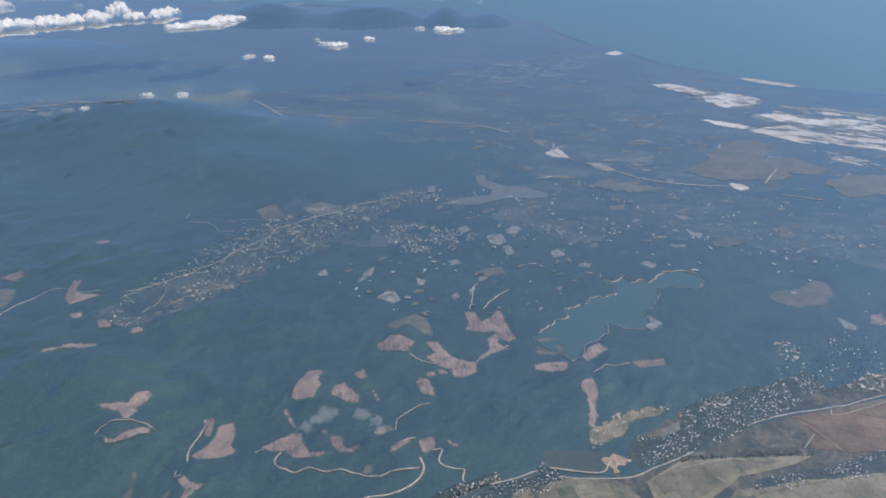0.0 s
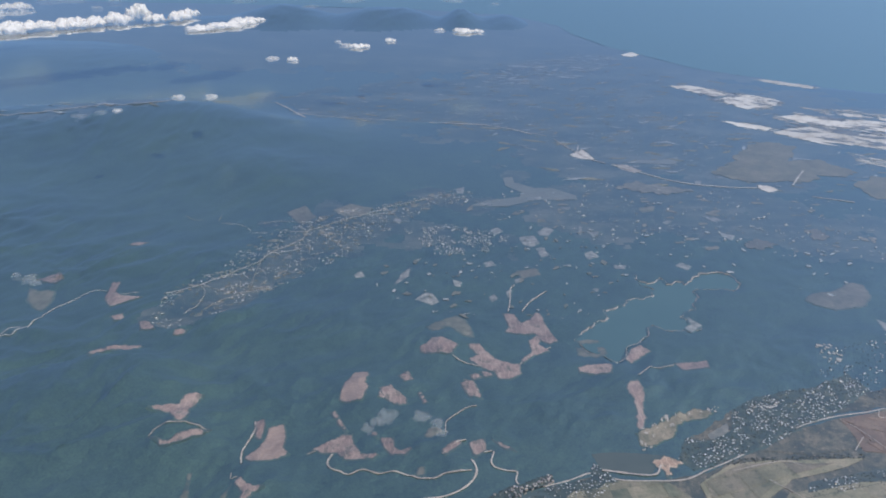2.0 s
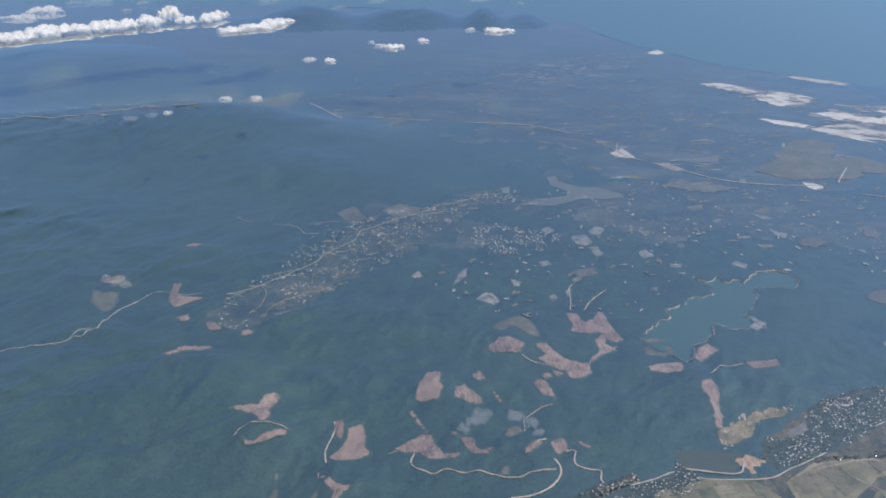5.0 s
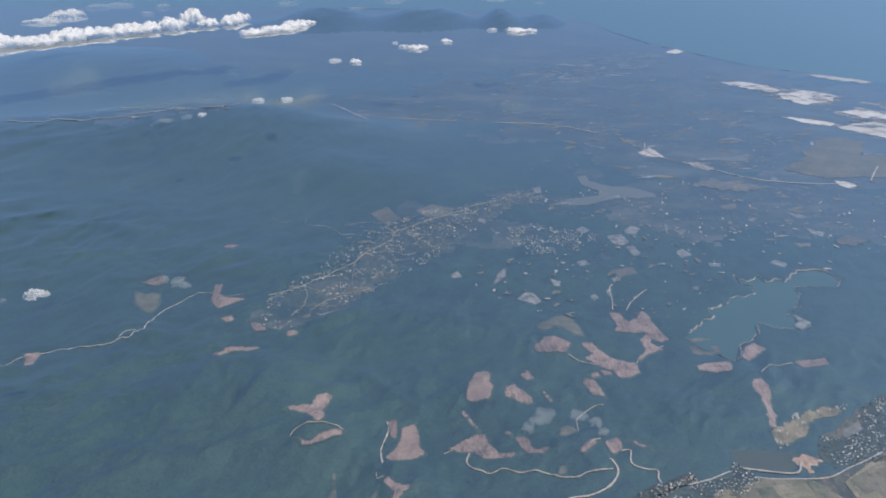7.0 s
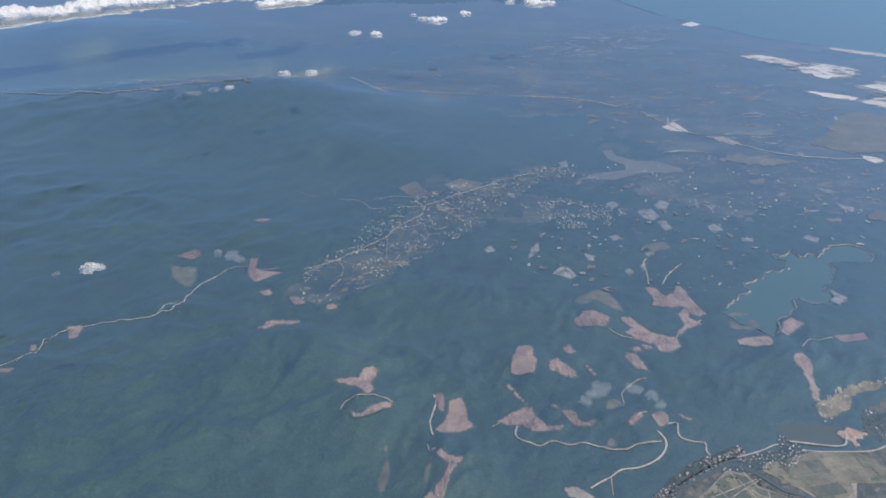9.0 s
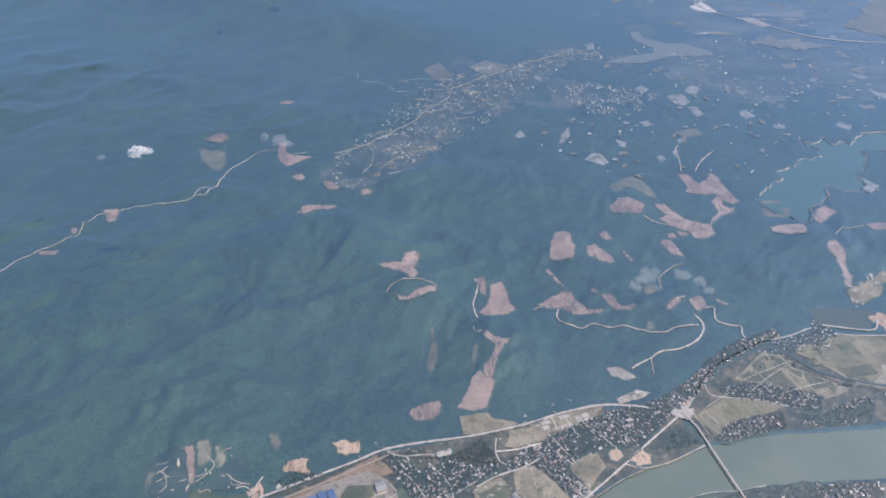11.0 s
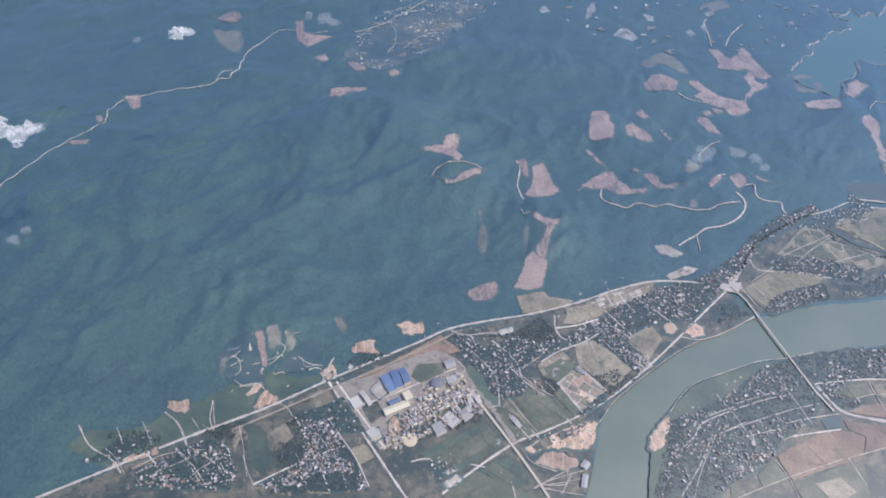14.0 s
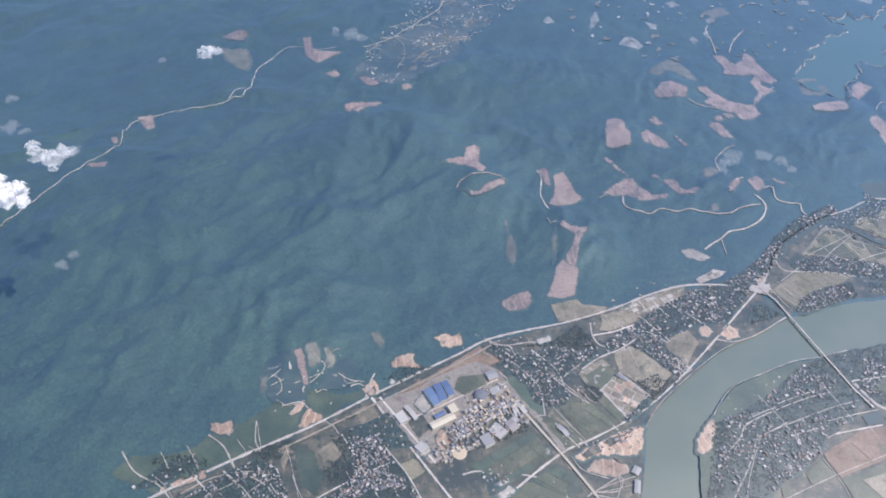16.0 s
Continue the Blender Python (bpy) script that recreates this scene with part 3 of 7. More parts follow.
def gable(l, w, h, ridge, over=0.25):
    """Walls and a pitched roof with eaves, the base at zero."""
    a, b = l / 2, w / 2
    wall_v = [(-a, -b, -0.6), (a, -b, -0.6), (a, b, -0.6), (-a, b, -0.6), (-a, -b, h), (a, -b, h), (a, b, h), (-a, b, h), (-a, 0, h + ridge), (a, 0, h + ridge)]
    wall_f = [(0, 1, 5, 4), (2, 3, 7, 6), (1, 2, 6, 9, 5), (3, 0, 4, 8, 7), (3, 2, 1, 0)]
    A, B, t = a + over, b + over, 0.12
    low = h - ridge * over / b
    roof_v = []
    for z in (0.02, 0.02 + t):
        roof_v += [(-A, -B, low + z), (A, -B, low + z), (A, 0, h + ridge + z), (-A, 0, h + ridge + z), (A, B, low + z), (-A, B, low + z)]
    roof_f = [(6, 7, 8, 9), (9, 8, 10, 11), (1, 0, 3, 2), (2, 3, 5, 4), (0, 1, 7, 6), (4, 5, 11, 10), (1, 2, 8, 7), (2, 4, 10, 8), (3, 0, 6, 9), (5, 3, 9, 11)]
    return wall_v, wall_f, roof_v, roof_f


def flat_roof(l, w, h, lip=0.25):
    a, b = l / 2, w / 2
    wall_v = [(-a, -b, -0.6), (a, -b, -0.6), (a, b, -0.6), (-a, b, -0.6), (-a, -b, h), (a, -b, h), (a, b, h), (-a, b, h)]
    wall_f = [(0, 1, 5, 4), (1, 2, 6, 5), (2, 3, 7, 6), (3, 0, 4, 7), (3, 2, 1, 0)]
    c, d = a - lip, b - lip
    roof_v = [(-a, -b, h), (a, -b, h), (a, b, h), (-a, b, h), (-a, -b, h + 0.35), (a, -b, h + 0.35), (a, b, h + 0.35), (-a, b, h + 0.35),
              (-c, -d, h + 0.35), (c, -d, h + 0.35), (c, d, h + 0.35), (-c, d, h + 0.35), (-c, -d, h + 0.1), (c, -d, h + 0.1), (c, d, h + 0.1), (-c, d, h + 0.1)]
    roof_f = [(0, 1, 5, 4), (1, 2, 6, 5), (2, 3, 7, 6), (3, 0, 4, 7), (4, 5, 9, 8), (5, 6, 10, 9), (6, 7, 11, 10), (7, 4, 8, 11),
              (8, 9, 13, 12), (9, 10, 14, 13), (10, 11, 15, 14), (11, 8, 12, 15), (12, 13, 14, 15)]
    return wall_v, wall_f, roof_v, roof_f


def make_house(name, shape, label, roof=None, category="house", group="village houses"):
    base = tagged(new(name), label, category, group)
    wall_v, wall_f, roof_v, roof_f = shape
    part("wall", wall_v, wall_f, M_WALL, base)
    part("roof", roof_v, roof_f, roof or M_ROOF, base)
    return base


def joined(name, items, material, label, category):
    """Many like things too small to tell apart, as one mesh. items: verts, faces, place, turn, size."""
    verts, faces = [], []
    for v, f, (x, y, z), turn, size in items:
        c, s, n = math.cos(turn) * size, math.sin(turn) * size, len(verts)
        verts += [(x + c * px - s * py, y + s * px + c * py, z + size * pz) for px, py, pz in v]
        faces += [tuple(i + n for i in q) for q in f]
    return tagged(mesh_object(name, verts, faces, material), label, category, "", "stuff")


def crown(seed):
    """A lumpy tree crown on a short stem."""
    r = random.Random(seed)
    bm = bmesh.new()
    bmesh.ops.create_icosphere(bm, subdivisions=1, radius=1.0)
    for v in bm.verts:
        v.co *= r.uniform(0.72, 1.22)
        v.co.z = v.co.z * 0.55 + 0.65
    verts = [tuple(v.co) for v in bm.verts]
    faces = [tuple(v.index for v in f.verts) for f in bm.faces]
    bm.free()
    n = len(verts)
    verts += [(0.12, 0, -0.6), (-0.06, 0.1, -0.6), (-0.06, -0.1, -0.6), (0.07, 0, 0.4), (-0.04, 0.06, 0.4), (-0.04, -0.06, 0.4)]
    faces += [(n, n + 1, n + 4, n + 3), (n + 1, n + 2, n + 5, n + 4), (n + 2, n, n + 3, n + 5)]
    return verts, faces


CROWNS = [crown(i) for i in range(6)]


def trees(label, outline, count, apart=2.2, size=(0.7, 1.5), clear=0.6):
    items = []
    for x, y in spots(outline, count, apart, clear, 6):
        v, f = rng.choice(CROWNS)
        items.append((v, f, (x, y, float(height(x, y)) + 0.3), rng.uniform(0, 6.3), rng.uniform(*size)))
    return joined("trees", items, M_TREE, label, "trees")


def flecks(name, outline, count, size, material, label, rise=0.3, flat=1.0, lie=0.5, spread=0.8, clump=0.0):
    """Small garden plots, bare spots and tracks among trees."""
    SETTLED.append(outline)
    verts, faces = [], []
    for x, y in spots(outline, count, size[0] * 1.5, 0, 12 if clump else 5, clump):
        n, turn, s = len(verts), rng.gauss(lie, spread), size[0] * (size[1] / size[0]) ** (rng.random() ** 1.6)
        k = rng.randint(5, 10)
        for i in range(k):
            a = 6.283 * i / k
            u, v = s * rng.uniform(0.35, 1.35) * math.cos(a), s * rng.uniform(0.12, 0.7) * flat * math.sin(a)
            px, py = x + u * math.cos(turn) - v * math.sin(turn), y + u * math.sin(turn) + v * math.cos(turn)
            verts.append((px, py, float(height(px, py)) + rise))
        faces.append(tuple(range(n, n + k)))
    return tagged(mesh_object(name, verts, faces, material), label, "plots", "", "stuff")


# ---------------------------------------------------------------- water
RIVER = [(-229, 236), (-217, 267), (-211, 286), (-205, 308), (-190, 323), (-159, 348), (-124, 372), (-104, 383), (-77, 395), (-45, 408), (-17, 416), (31, 425)] + [(43, 424), (85, 429), (121, 432)] + [(520, 470), (700, 480), (700, 390), (520, 385)] + [(96, 378), (52, 374), (13, 369)] + [(-7, 368), (-36, 363), (-60, 359), (-94, 348), (-121, 337), (-138, 322), (-155, 305), (-167, 288), (-173, 269), (-182, 233)]
LAKE = [(245, 991), (249, 975), (260, 965), (277, 972), (281, 983), (288, 962), (308, 973), (317, 963), (330, 981), (349, 999), (376, 1005), (393, 995), (400, 966), (382, 943), (366, 952), (350, 945), (335, 950), (320, 942), (324, 925), (309, 905), (308, 889), (289, 882), (281, 865), (297, 859), (301, 837), (283, 826), (278, 835), (255, 829), (240, 846), (228, 839), (226, 818), (212, 802), (194, 792), (170, 743), (152, 777), (137, 784), (130, 807), (143, 830), (163, 849), (178, 859), (181, 882), (211, 897), (220, 915), (255, 922), (265, 947), (247, 957)]
DAM_LAKE = [(109, 591), (130, 594), (159, 593), (182, 591), (183, 584), (165, 562), (131, 564), (116, 566)]
POND = [(1, 1256), (38, 1287), (101, 1308), (107, 1333), (79, 1370), (75, 1418), (96, 1426), (99, 1391), (134, 1360), (173, 1359), (210, 1323), (210, 1301), (134, 1295), (74, 1257)]
POND_EAST = [(346, 1537), (395, 1561), (432, 1559), (484, 1588), (465, 1532), (425, 1530)]
SEA = [(1641, 2295), (1432, 2343), (1290, 2381), (1176, 2459), (1028, 2575), (869, 2706), (735, 2936), (616, 3143), (524, 3412)] + [(500, 3640), (420, 3760), (300, 3900), (100, 4020), (-200, 4120), (-1500, 4200), (-5000, 4200), (-7000, 6500), (7000, 6500), (7000, 2600)]
water("river", RIVER, M_RIVER, "wide grey-green river with a slow bend", -1.3, 2.0, 5.0)
water("reservoir", LAKE, M_LAKE, "blue-green reservoir with ragged arms among the forest", -1.0, 6.0, 3.0)
water("dam_lake", DAM_LAKE, M_DAM, "small grey lake behind a straight dam", -0.6, 1.0, 4.0)
water("pond", POND, M_POND, "branching pale pond in the far plain", None, 2.0, 8.0)
water("pond", POND_EAST, M_POND, "narrow pale pond beside the far expressway", None, 2.0, 8.0)
water("sea", SEA, M_SEA, "hazy blue sea along a straight coast", -37.5, 6.0, 60.0)
def shore(outline, width, label):
    """An uneven strip of bare clay round a lake."""
    rim = worn(outline, 3.0, 6.0)
    verts, faces, n = [], [], len(rim)
    for i, (x, y) in enumerate(rim):
        a, b = rim[i - 1], rim[(i + 1) % n]
        way = Vector((b[0] - a[0], b[1] - a[1])).normalized()
        out = Vector((way.y, -way.x))
        if side(outline, np.array([x + out.x * 3]), np.array([y + out.y * 3]))[0] > 0:
            out = -out
        w = width * (0.25 + 1.5 * float(layered(x * 0.06, y * 0.06, 3)) ** 2 * 2)
        for k in (-1.0, w * 0.5, w):
            px, py = x + out.x * k, y + out.y * k
            verts.append((px, py, float(height(px, py)) + (-1.05 if k < 0 else 0.45 if k < w else 0.15)))
    for i in range(n):
        for k in (0, 1):
            a, b = 3 * i + k, 3 * ((i + 1) % n) + k
            faces.append((a, a + 1, b + 1, b))
    return tagged(mesh_object("shore", verts, faces, M_SHORE), label, "shore", "", "structure")


shore(LAKE, 0.9, "pale bare clay shore round the reservoir")
WATERS = [(RIVER, 2.6, -2.6), (LAKE, 1.4, -1.7), (DAM_LAKE, 1.6, -1.6)]

# ---------------------------------------------------------------- roads
HIGHWAY = [(-628, 245), (-585, 266), (-551, 283), (-519, 298), (-494, 309), (-468, 321), (-428, 343), (-405, 355), (-376, 370), (-348, 384), (-324, 397), (-293, 405), (-251, 413), (-206, 426), (-165, 442), (-126, 452), (-80, 449), (-58, 444)]
road("highway", HIGHWAY, 2.1, M_ROAD, "pale concrete highway along the foot of the hills")
road("riverside_road", [(-58, 444), (-90, 415), (-121, 386), (-159, 352), (-192, 326), (-220, 309), (-250, 295), (-275, 285), (-304, 266), (-333, 244)], 1.7, M_ROAD, "pale concrete road along the river bank")
road("valley_road", [(-58, 444), (-41, 465), (-29, 485), (-11, 504), (19, 524), (39, 536), (79, 550), (107, 562)] + [(130, 553), (163, 552), (197, 555), (223, 569), (249, 582), (315, 620), (353, 642), (390, 656), (425, 663), (468, 674), (523, 694), (584, 718)], 1.4, M_ROAD, "pale concrete road through the valley villages")
road("road_south", [(-19, 336), (-13, 321), (-6, 309), (15, 302), (44, 297), (75, 294)], 2.6, M_ROAD, "pale road that leaves the bridge across brown fields")
road("road_south", [(-19, 336), (2, 338), (31, 340), (62, 338)], 1.4, M_ROAD, "narrow village road from the bridge head")
road("dam_road", [(116, 565), (164, 559), (177, 573)], 2.0, M_ROAD, "straight pale crest of the dam", 1.6)
road("works_road", [(-426, 345), (-410, 320), (-389, 287), (-366, 251), (-355, 235)], 2.0, M_ROAD, "pale road beside the works wall")
road("works_road", [(-418, 343), (-401, 318), (-380, 287), (-376, 281)], 1.6, M_ROAD, "pale service road inside the works")
road("canal_road", [(-318, 362), (-305, 336), (-288, 311), (-275, 285)], 4.6, M_YARD, "broad tan road beside the works")
road("canal", [(-310, 335), (-295, 311), (-276, 279), (-260, 250), (-253, 235)], 2.2, M_CONCRETE, "straight pale concrete canal", 1.4, 6.0, 0.0)
road("lane", [(-228, 411), (-229, 397), (-225, 386), (-217, 383)], 1.4, M_ROAD, "pale village lane with a bend")
road("lane", [(-229, 397), (-210, 400), (-189, 407)], 1.6, M_ROAD, "pale village lane beside a paddy")
road("lane", [(-324, 397), (-312, 390), (-292, 392), (-275, 393)], 1.4, M_TRACK, "dirt lane to a cleared plot")
road("lane", [(-246, 361), (-229, 372), (-207, 381), (-191, 391)], 1.4, M_ROAD, "pale village lane between plots")
road("lane", [(-201, 382), (-196, 368), (-196, 358)], 1.0, M_TRACK, "short dirt lane in a field")
road("lane", [(-273, 356), (-262, 341), (-248, 328), (-237, 313), (-229, 301)], 1.2, M_TRACK, "straight dirt lane between green fields")
road("lane", [(-294, 316), (-287, 318), (-274, 312), (-256, 288)], 1.0, M_TRACK, "field lane with pale verges")
road("lane", [(-235, 340), (-219, 311)], 1.4, M_ROAD, "pale lane along building plots")
road("lane", [(-215, 356), (-195, 331)], 1.4, M_ROAD, "pale lane along building plots")
road("lane", [(-223, 349), (-205, 324)], 1.0, M_ROAD, "pale lane between building plots")
road("river_lane", [(-121, 387), (-104, 383), (-81, 390), (-47, 408)], 1.2, M_TRACK, "dirt lane along the bank to the bridge")
road("lane", [(-28, 481), (-26, 467), (-8, 463), (19, 459), (50, 453)], 1.2, M_ROAD, "curved pale lane into a village")
road("lane", [(-156, 239), (-137, 262), (-127, 276), (-118, 288), (-88, 299), (-49, 311), (-22, 317)], 1.0, M_TRACK, "dirt lane through a wooded village")
road("lane", [(-147, 277), (-133, 289), (-122, 301), (-80, 317), (-47, 326)], 0.9, M_TRACK, "dirt lane through a wooded village")
road("lane", [(-56, 287), (-45, 289), (-14, 293)], 1.2, M_ROAD, "village lane beside brown fields")
road("lane", [(-76, 268), (-70, 246), (-69, 230)], 0.5, M_TRACK, "thin track across a brown field")
road("lane", [(-129, 232), (-76, 251), (-24, 267)], 0.5, M_TRACK, "thin track across a brown field")
road("lane", [(-19, 268), (29, 280), (74, 291)], 0.6, M_TRACK, "thin track across a brown field")
road("lane", [(-26, 293), (-19, 268), (-14, 246)], 0.5, M_TRACK, "thin track across a brown field")
road("lane", [(27, 337), (29, 315), (33, 284)], 0.7, M_TRACK, "thin lane between green and brown fields")
road("lane", [(10, 321), (24, 325), (40, 325)], 0.6, M_TRACK, "thin lane between green gardens")
road("lane", [(-552, 316), (-539, 305), (-528, 286)], 1.6, M_TRACK, "dirt road to an orange quarry")
road("lane", [(-516, 326), (-515, 309), (-510, 299)], 0.9, M_TRACK, "dirt track to a hut")
road("lane", [(-462, 323), (-455, 318), (-450, 310)], 0.9, M_TRACK, "short dirt track from the highway")
road("lane", [(-430, 343), (-428, 351), (-435, 357), (-442, 355)], 1.0, M_TRACK, "dirt track into a yard")
road("lane", [(-428, 343), (-426, 357), (-422, 367)], 1.2, M_TRACK, "dirt track into the hills")
road("lane", [(-473, 253), (-449, 266), (-428, 276), (-411, 283)], 1.2, M_ROAD, "pale village lane")
road("lane", [(-448, 310), (-434, 284), (-424, 265), (-416, 247)], 1.2, M_ROAD, "pale village lane")
road("lane", [(-415, 298), (-398, 273), (-387, 250)], 1.0, M_ROAD, "pale village lane")
road("lane", [(-556, 279), (-544, 266), (-536, 254)], 1.0, M_ROAD, "pale village lane")
road("lane", [(-536, 284), (-520, 269), (-510, 257)], 1.0, M_ROAD, "pale village lane")
road("lane", [(-615, 304), (-602, 287), (-582, 275), (-572, 264)], 1.2, M_TRACK, "dirt lane to huts below the forest")
road("lane", [(-356, 270), (-342, 272), (-306, 266), (-284, 257), (-279, 239)], 1.2, M_ROAD, "pale field road with a fork")
road("lane", [(-260, 250), (-241, 250), (-237, 261), (-265, 247)], 1.0, M_TRACK, "dirt track beside the canal end")
road("creek", [(-14, 496), (-6, 502), (25, 521), (47, 532), (59, 528), (75, 512), (93, 496)] + [(144, 482), (191, 479)], 4.2, M_CREEK, "dark winding creek between paddies", 0.7, 5.0, 0.25)
road("works_road", [(-380, 282), (-363, 287), (-326, 302), (-297, 315)], 1.2, M_ROAD, "pale road along the southern works wall")
road("works_road", [(-367, 293), (-338, 309), (-306, 329)], 1.2, M_ROAD, "pale road through the works")
road("works_road", [(-384, 343), (-378, 331), (-366, 307), (-363, 290)], 1.0, M_ROAD, "pale cross road in the works")
road("works_road", [(-399, 320), (-378, 327), (-349, 341), (-319, 355)], 1.0, M_ROAD, "pale cross road in the works")
road("works_road", [(-347, 338), (-338, 316), (-326, 300)], 0.9, M_ROAD, "pale cross road in the works")
road("lane", [(-185, 431), (-178, 436), (-172, 416)], 0.9, M_ROAD, "short lane between bare plots")
road("lane", [(-166, 439), (-160, 424), (-154, 414)], 0.9, M_ROAD, "short lane between bare plots")
road("lane", [(-305, 373), (-293, 358), (-285, 343), (-285, 318)], 0.9, M_ROAD, "narrow village lane")
road("lane", [(-286, 384), (-268, 362), (-264, 342)], 0.9, M_ROAD, "narrow village lane")
road("lane", [(-201, 405), (-177, 397), (-157, 377)], 0.9, M_ROAD, "narrow town lane")
road("lane", [(-182, 417), (-164, 390), (-153, 364)], 0.9, M_ROAD, "narrow town lane")
road("lane", [(-151, 432), (-131, 411), (-120, 394)], 0.9, M_ROAD, "narrow town lane")
road("lane", [(-105, 327), (-95, 305), (-87, 278)], 0.7, M_TRACK, "sandy lane through the river village")
road("lane", [(-49, 344), (-41, 318), (-36, 298)], 0.7, M_TRACK, "sandy lane through the river village")
road("lane", [(-526, 285), (-503, 270), (-492, 256)], 0.8, M_TRACK, "narrow village lane")
road("lane", [(-565, 267), (-542, 279), (-513, 282), (-495, 274)], 0.7, M_TRACK, "narrow village lane")
road("lane", [(-432, 299), (-411, 269), (-403, 251)], 0.8, M_TRACK, "narrow village lane")
road("hill_track", [(-508, 367), (-501, 363), (-498, 354), (-502, 349)], 0.7, M_TRACK, "thin pale track on a cleared slope")
road("hill_track", [(-478, 389), (-470, 379), (-463, 373), (-470, 364), (-477, 358)], 0.7, M_TRACK, "thin pale track on a cleared slope")
road("hill_track", [(-461, 371), (-458, 383), (-451, 387)], 0.7, M_TRACK, "thin pale track on a cleared slope")
road("hill_track", [(-497, 339), (-483, 342), (-476, 336)], 0.8, M_TRACK, "thin pale track on a cleared slope")
road("hill_track", [(-452, 367), (-442, 361), (-431, 359)], 0.8, M_TRACK, "thin pale track below the woods")
road("hill_track", [(-509, 364), (-500, 370)], 0.5, M_TRACK, "thin pale track below the woods")
road("hill_track", [(-507, 357), (-497, 362)], 0.5, M_TRACK, "thin pale track below the woods")
road("hill_track", [(-502, 345), (-492, 339), (-479, 343)], 0.5, M_TRACK, "thin pale track below the woods")
road("hill_track", [(-489, 359), (-477, 363), (-468, 367)], 0.5, M_TRACK, "thin pale track below the woods")
road("hill_track", [(-449, 367), (-445, 358), (-435, 360)], 0.5, M_TRACK, "thin pale track below the woods")
road("hill_track", [(-470, 350), (-464, 353), (-461, 351)], 0.5, M_TRACK, "thin pale track below the woods")
road("hill_track", [(-515, 324), (-513, 314), (-510, 299), (-520, 304)], 0.5, M_TRACK, "thin pale track below the woods")
road("hill_track", [(-567, 307), (-559, 294), (-555, 287)], 0.5, M_TRACK, "thin pale track below the woods")
road("hill_track", [(-586, 303), (-577, 288)], 0.5, M_TRACK, "thin pale track below the woods")
road("hill_track", [(-529, 310), (-521, 299)], 0.5, M_TRACK, "thin pale track below the woods")
road("hill_track", [(-491, 302), (-486, 288), (-482, 273), (-478, 259)], 0.5, M_TRACK, "thin pale track below the woods")
road("field_path", [(12, 471), (39, 493), (69, 513)], 0.7, M_TRACK, "pale straight path between paddies")
road("field_path", [(3, 483), (30, 496), (65, 513)], 0.7, M_TRACK, "pale straight path between paddies")
road("field_path", [(23, 507), (33, 484), (47, 476)], 0.7, M_TRACK, "pale straight path between paddies")
road("field_path", [(43, 522), (54, 496), (63, 469)], 0.7, M_TRACK, "pale straight path between paddies")
road("field_path", [(55, 499), (68, 489), (70, 497)], 0.7, M_TRACK, "pale straight path between paddies")
road("field_path", [(45, 471), (69, 480), (88, 485)], 0.7, M_TRACK, "pale straight path between paddies")
road("field_path", [(58, 461), (82, 474)], 0.7, M_TRACK, "pale straight path between paddies")
road("field_path", [(-49, 445), (-40, 419)], 0.6, M_TRACK, "pale path between striped crops")
road("field_path", [(-19, 464), (20, 461), (33, 453)], 0.6, M_TRACK, "pale path between striped crops")
road("field_path", [(-38, 451), (-28, 429)], 0.6, M_TRACK, "pale path between striped crops")
road("field_path", [(-4, 472), (-35, 451)], 0.6, M_TRACK, "pale path between striped crops")
road("field_path", [(395, 652), (410, 632), (427, 592)], 0.8, M_TRACK, "pale path across the eastern fields")
road("field_path", [(446, 667), (446, 655), (514, 679)], 0.8, M_TRACK, "pale path across the eastern fields")
road("field_path", [(280, 556), (293, 543), (305, 530)], 0.8, M_TRACK, "pale path across the eastern fields")
road("field_path", [(248, 568), (302, 583), (322, 577)], 0.8, M_TRACK, "pale path across the eastern fields")
road("field_path", [(387, 601), (406, 622)], 0.8, M_TRACK, "pale path across the eastern fields")
road("field_path", [(-256, 345), (-246, 331)], 0.6, M_TRACK, "pale path between green fields")
road("field_path", [(-263, 354), (-246, 367)], 0.6, M_TRACK, "pale path between green fields")
road("field_path", [(-245, 341), (-238, 332)], 0.6, M_TRACK, "pale path between green fields")
road("field_path", [(-181, 384), (-181, 371), (-190, 384)], 0.6, M_TRACK, "pale path between green fields")
road("field_path", [(-201, 384), (-197, 360)], 0.6, M_TRACK, "pale path between green fields")
road("river_beach", [(-8, 368), (-36, 362), (-60, 359), (-95, 347), (-121, 337), (-138, 322), (-148, 310)], 0.6, M_SHORE, "thin tan beach along the river", 0.5, 3.0, 0.5)
road("river_beach", [(-207, 301), (-190, 322), (-159, 347), (-125, 371), (-105, 381)], 0.6, M_SHORE, "thin tan beach along the river", 0.4, 3.0, 0.5)
road("lane", [(-545, 276), (-536, 266), (-527, 254)], 0.6, M_TRACK, "narrow village lane")
road("lane", [(-536, 283), (-523, 270), (-513, 256)], 0.6, M_TRACK, "narrow village lane")
road("lane", [(-511, 287), (-501, 273), (-490, 255)], 0.6, M_TRACK, "narrow village lane")
road("lane", [(-520, 260), (-511, 269), (-499, 275)], 0.6, M_TRACK, "narrow village lane")
road("lane", [(-547, 264), (-534, 270), (-518, 278)], 0.6, M_TRACK, "narrow village lane")
road("lane", [(-444, 278), (-437, 265), (-433, 249)], 0.6, M_TRACK, "narrow village lane")
road("lane", [(-421, 288), (-410, 268), (-404, 250)], 0.6, M_TRACK, "narrow village lane")
road("lane", [(-586, 282), (-578, 275), (-569, 263)], 0.6, M_TRACK, "narrow village lane")
road("lane", [(-484, 277), (-479, 265), (-473, 254)], 0.6, M_TRACK, "narrow village lane")
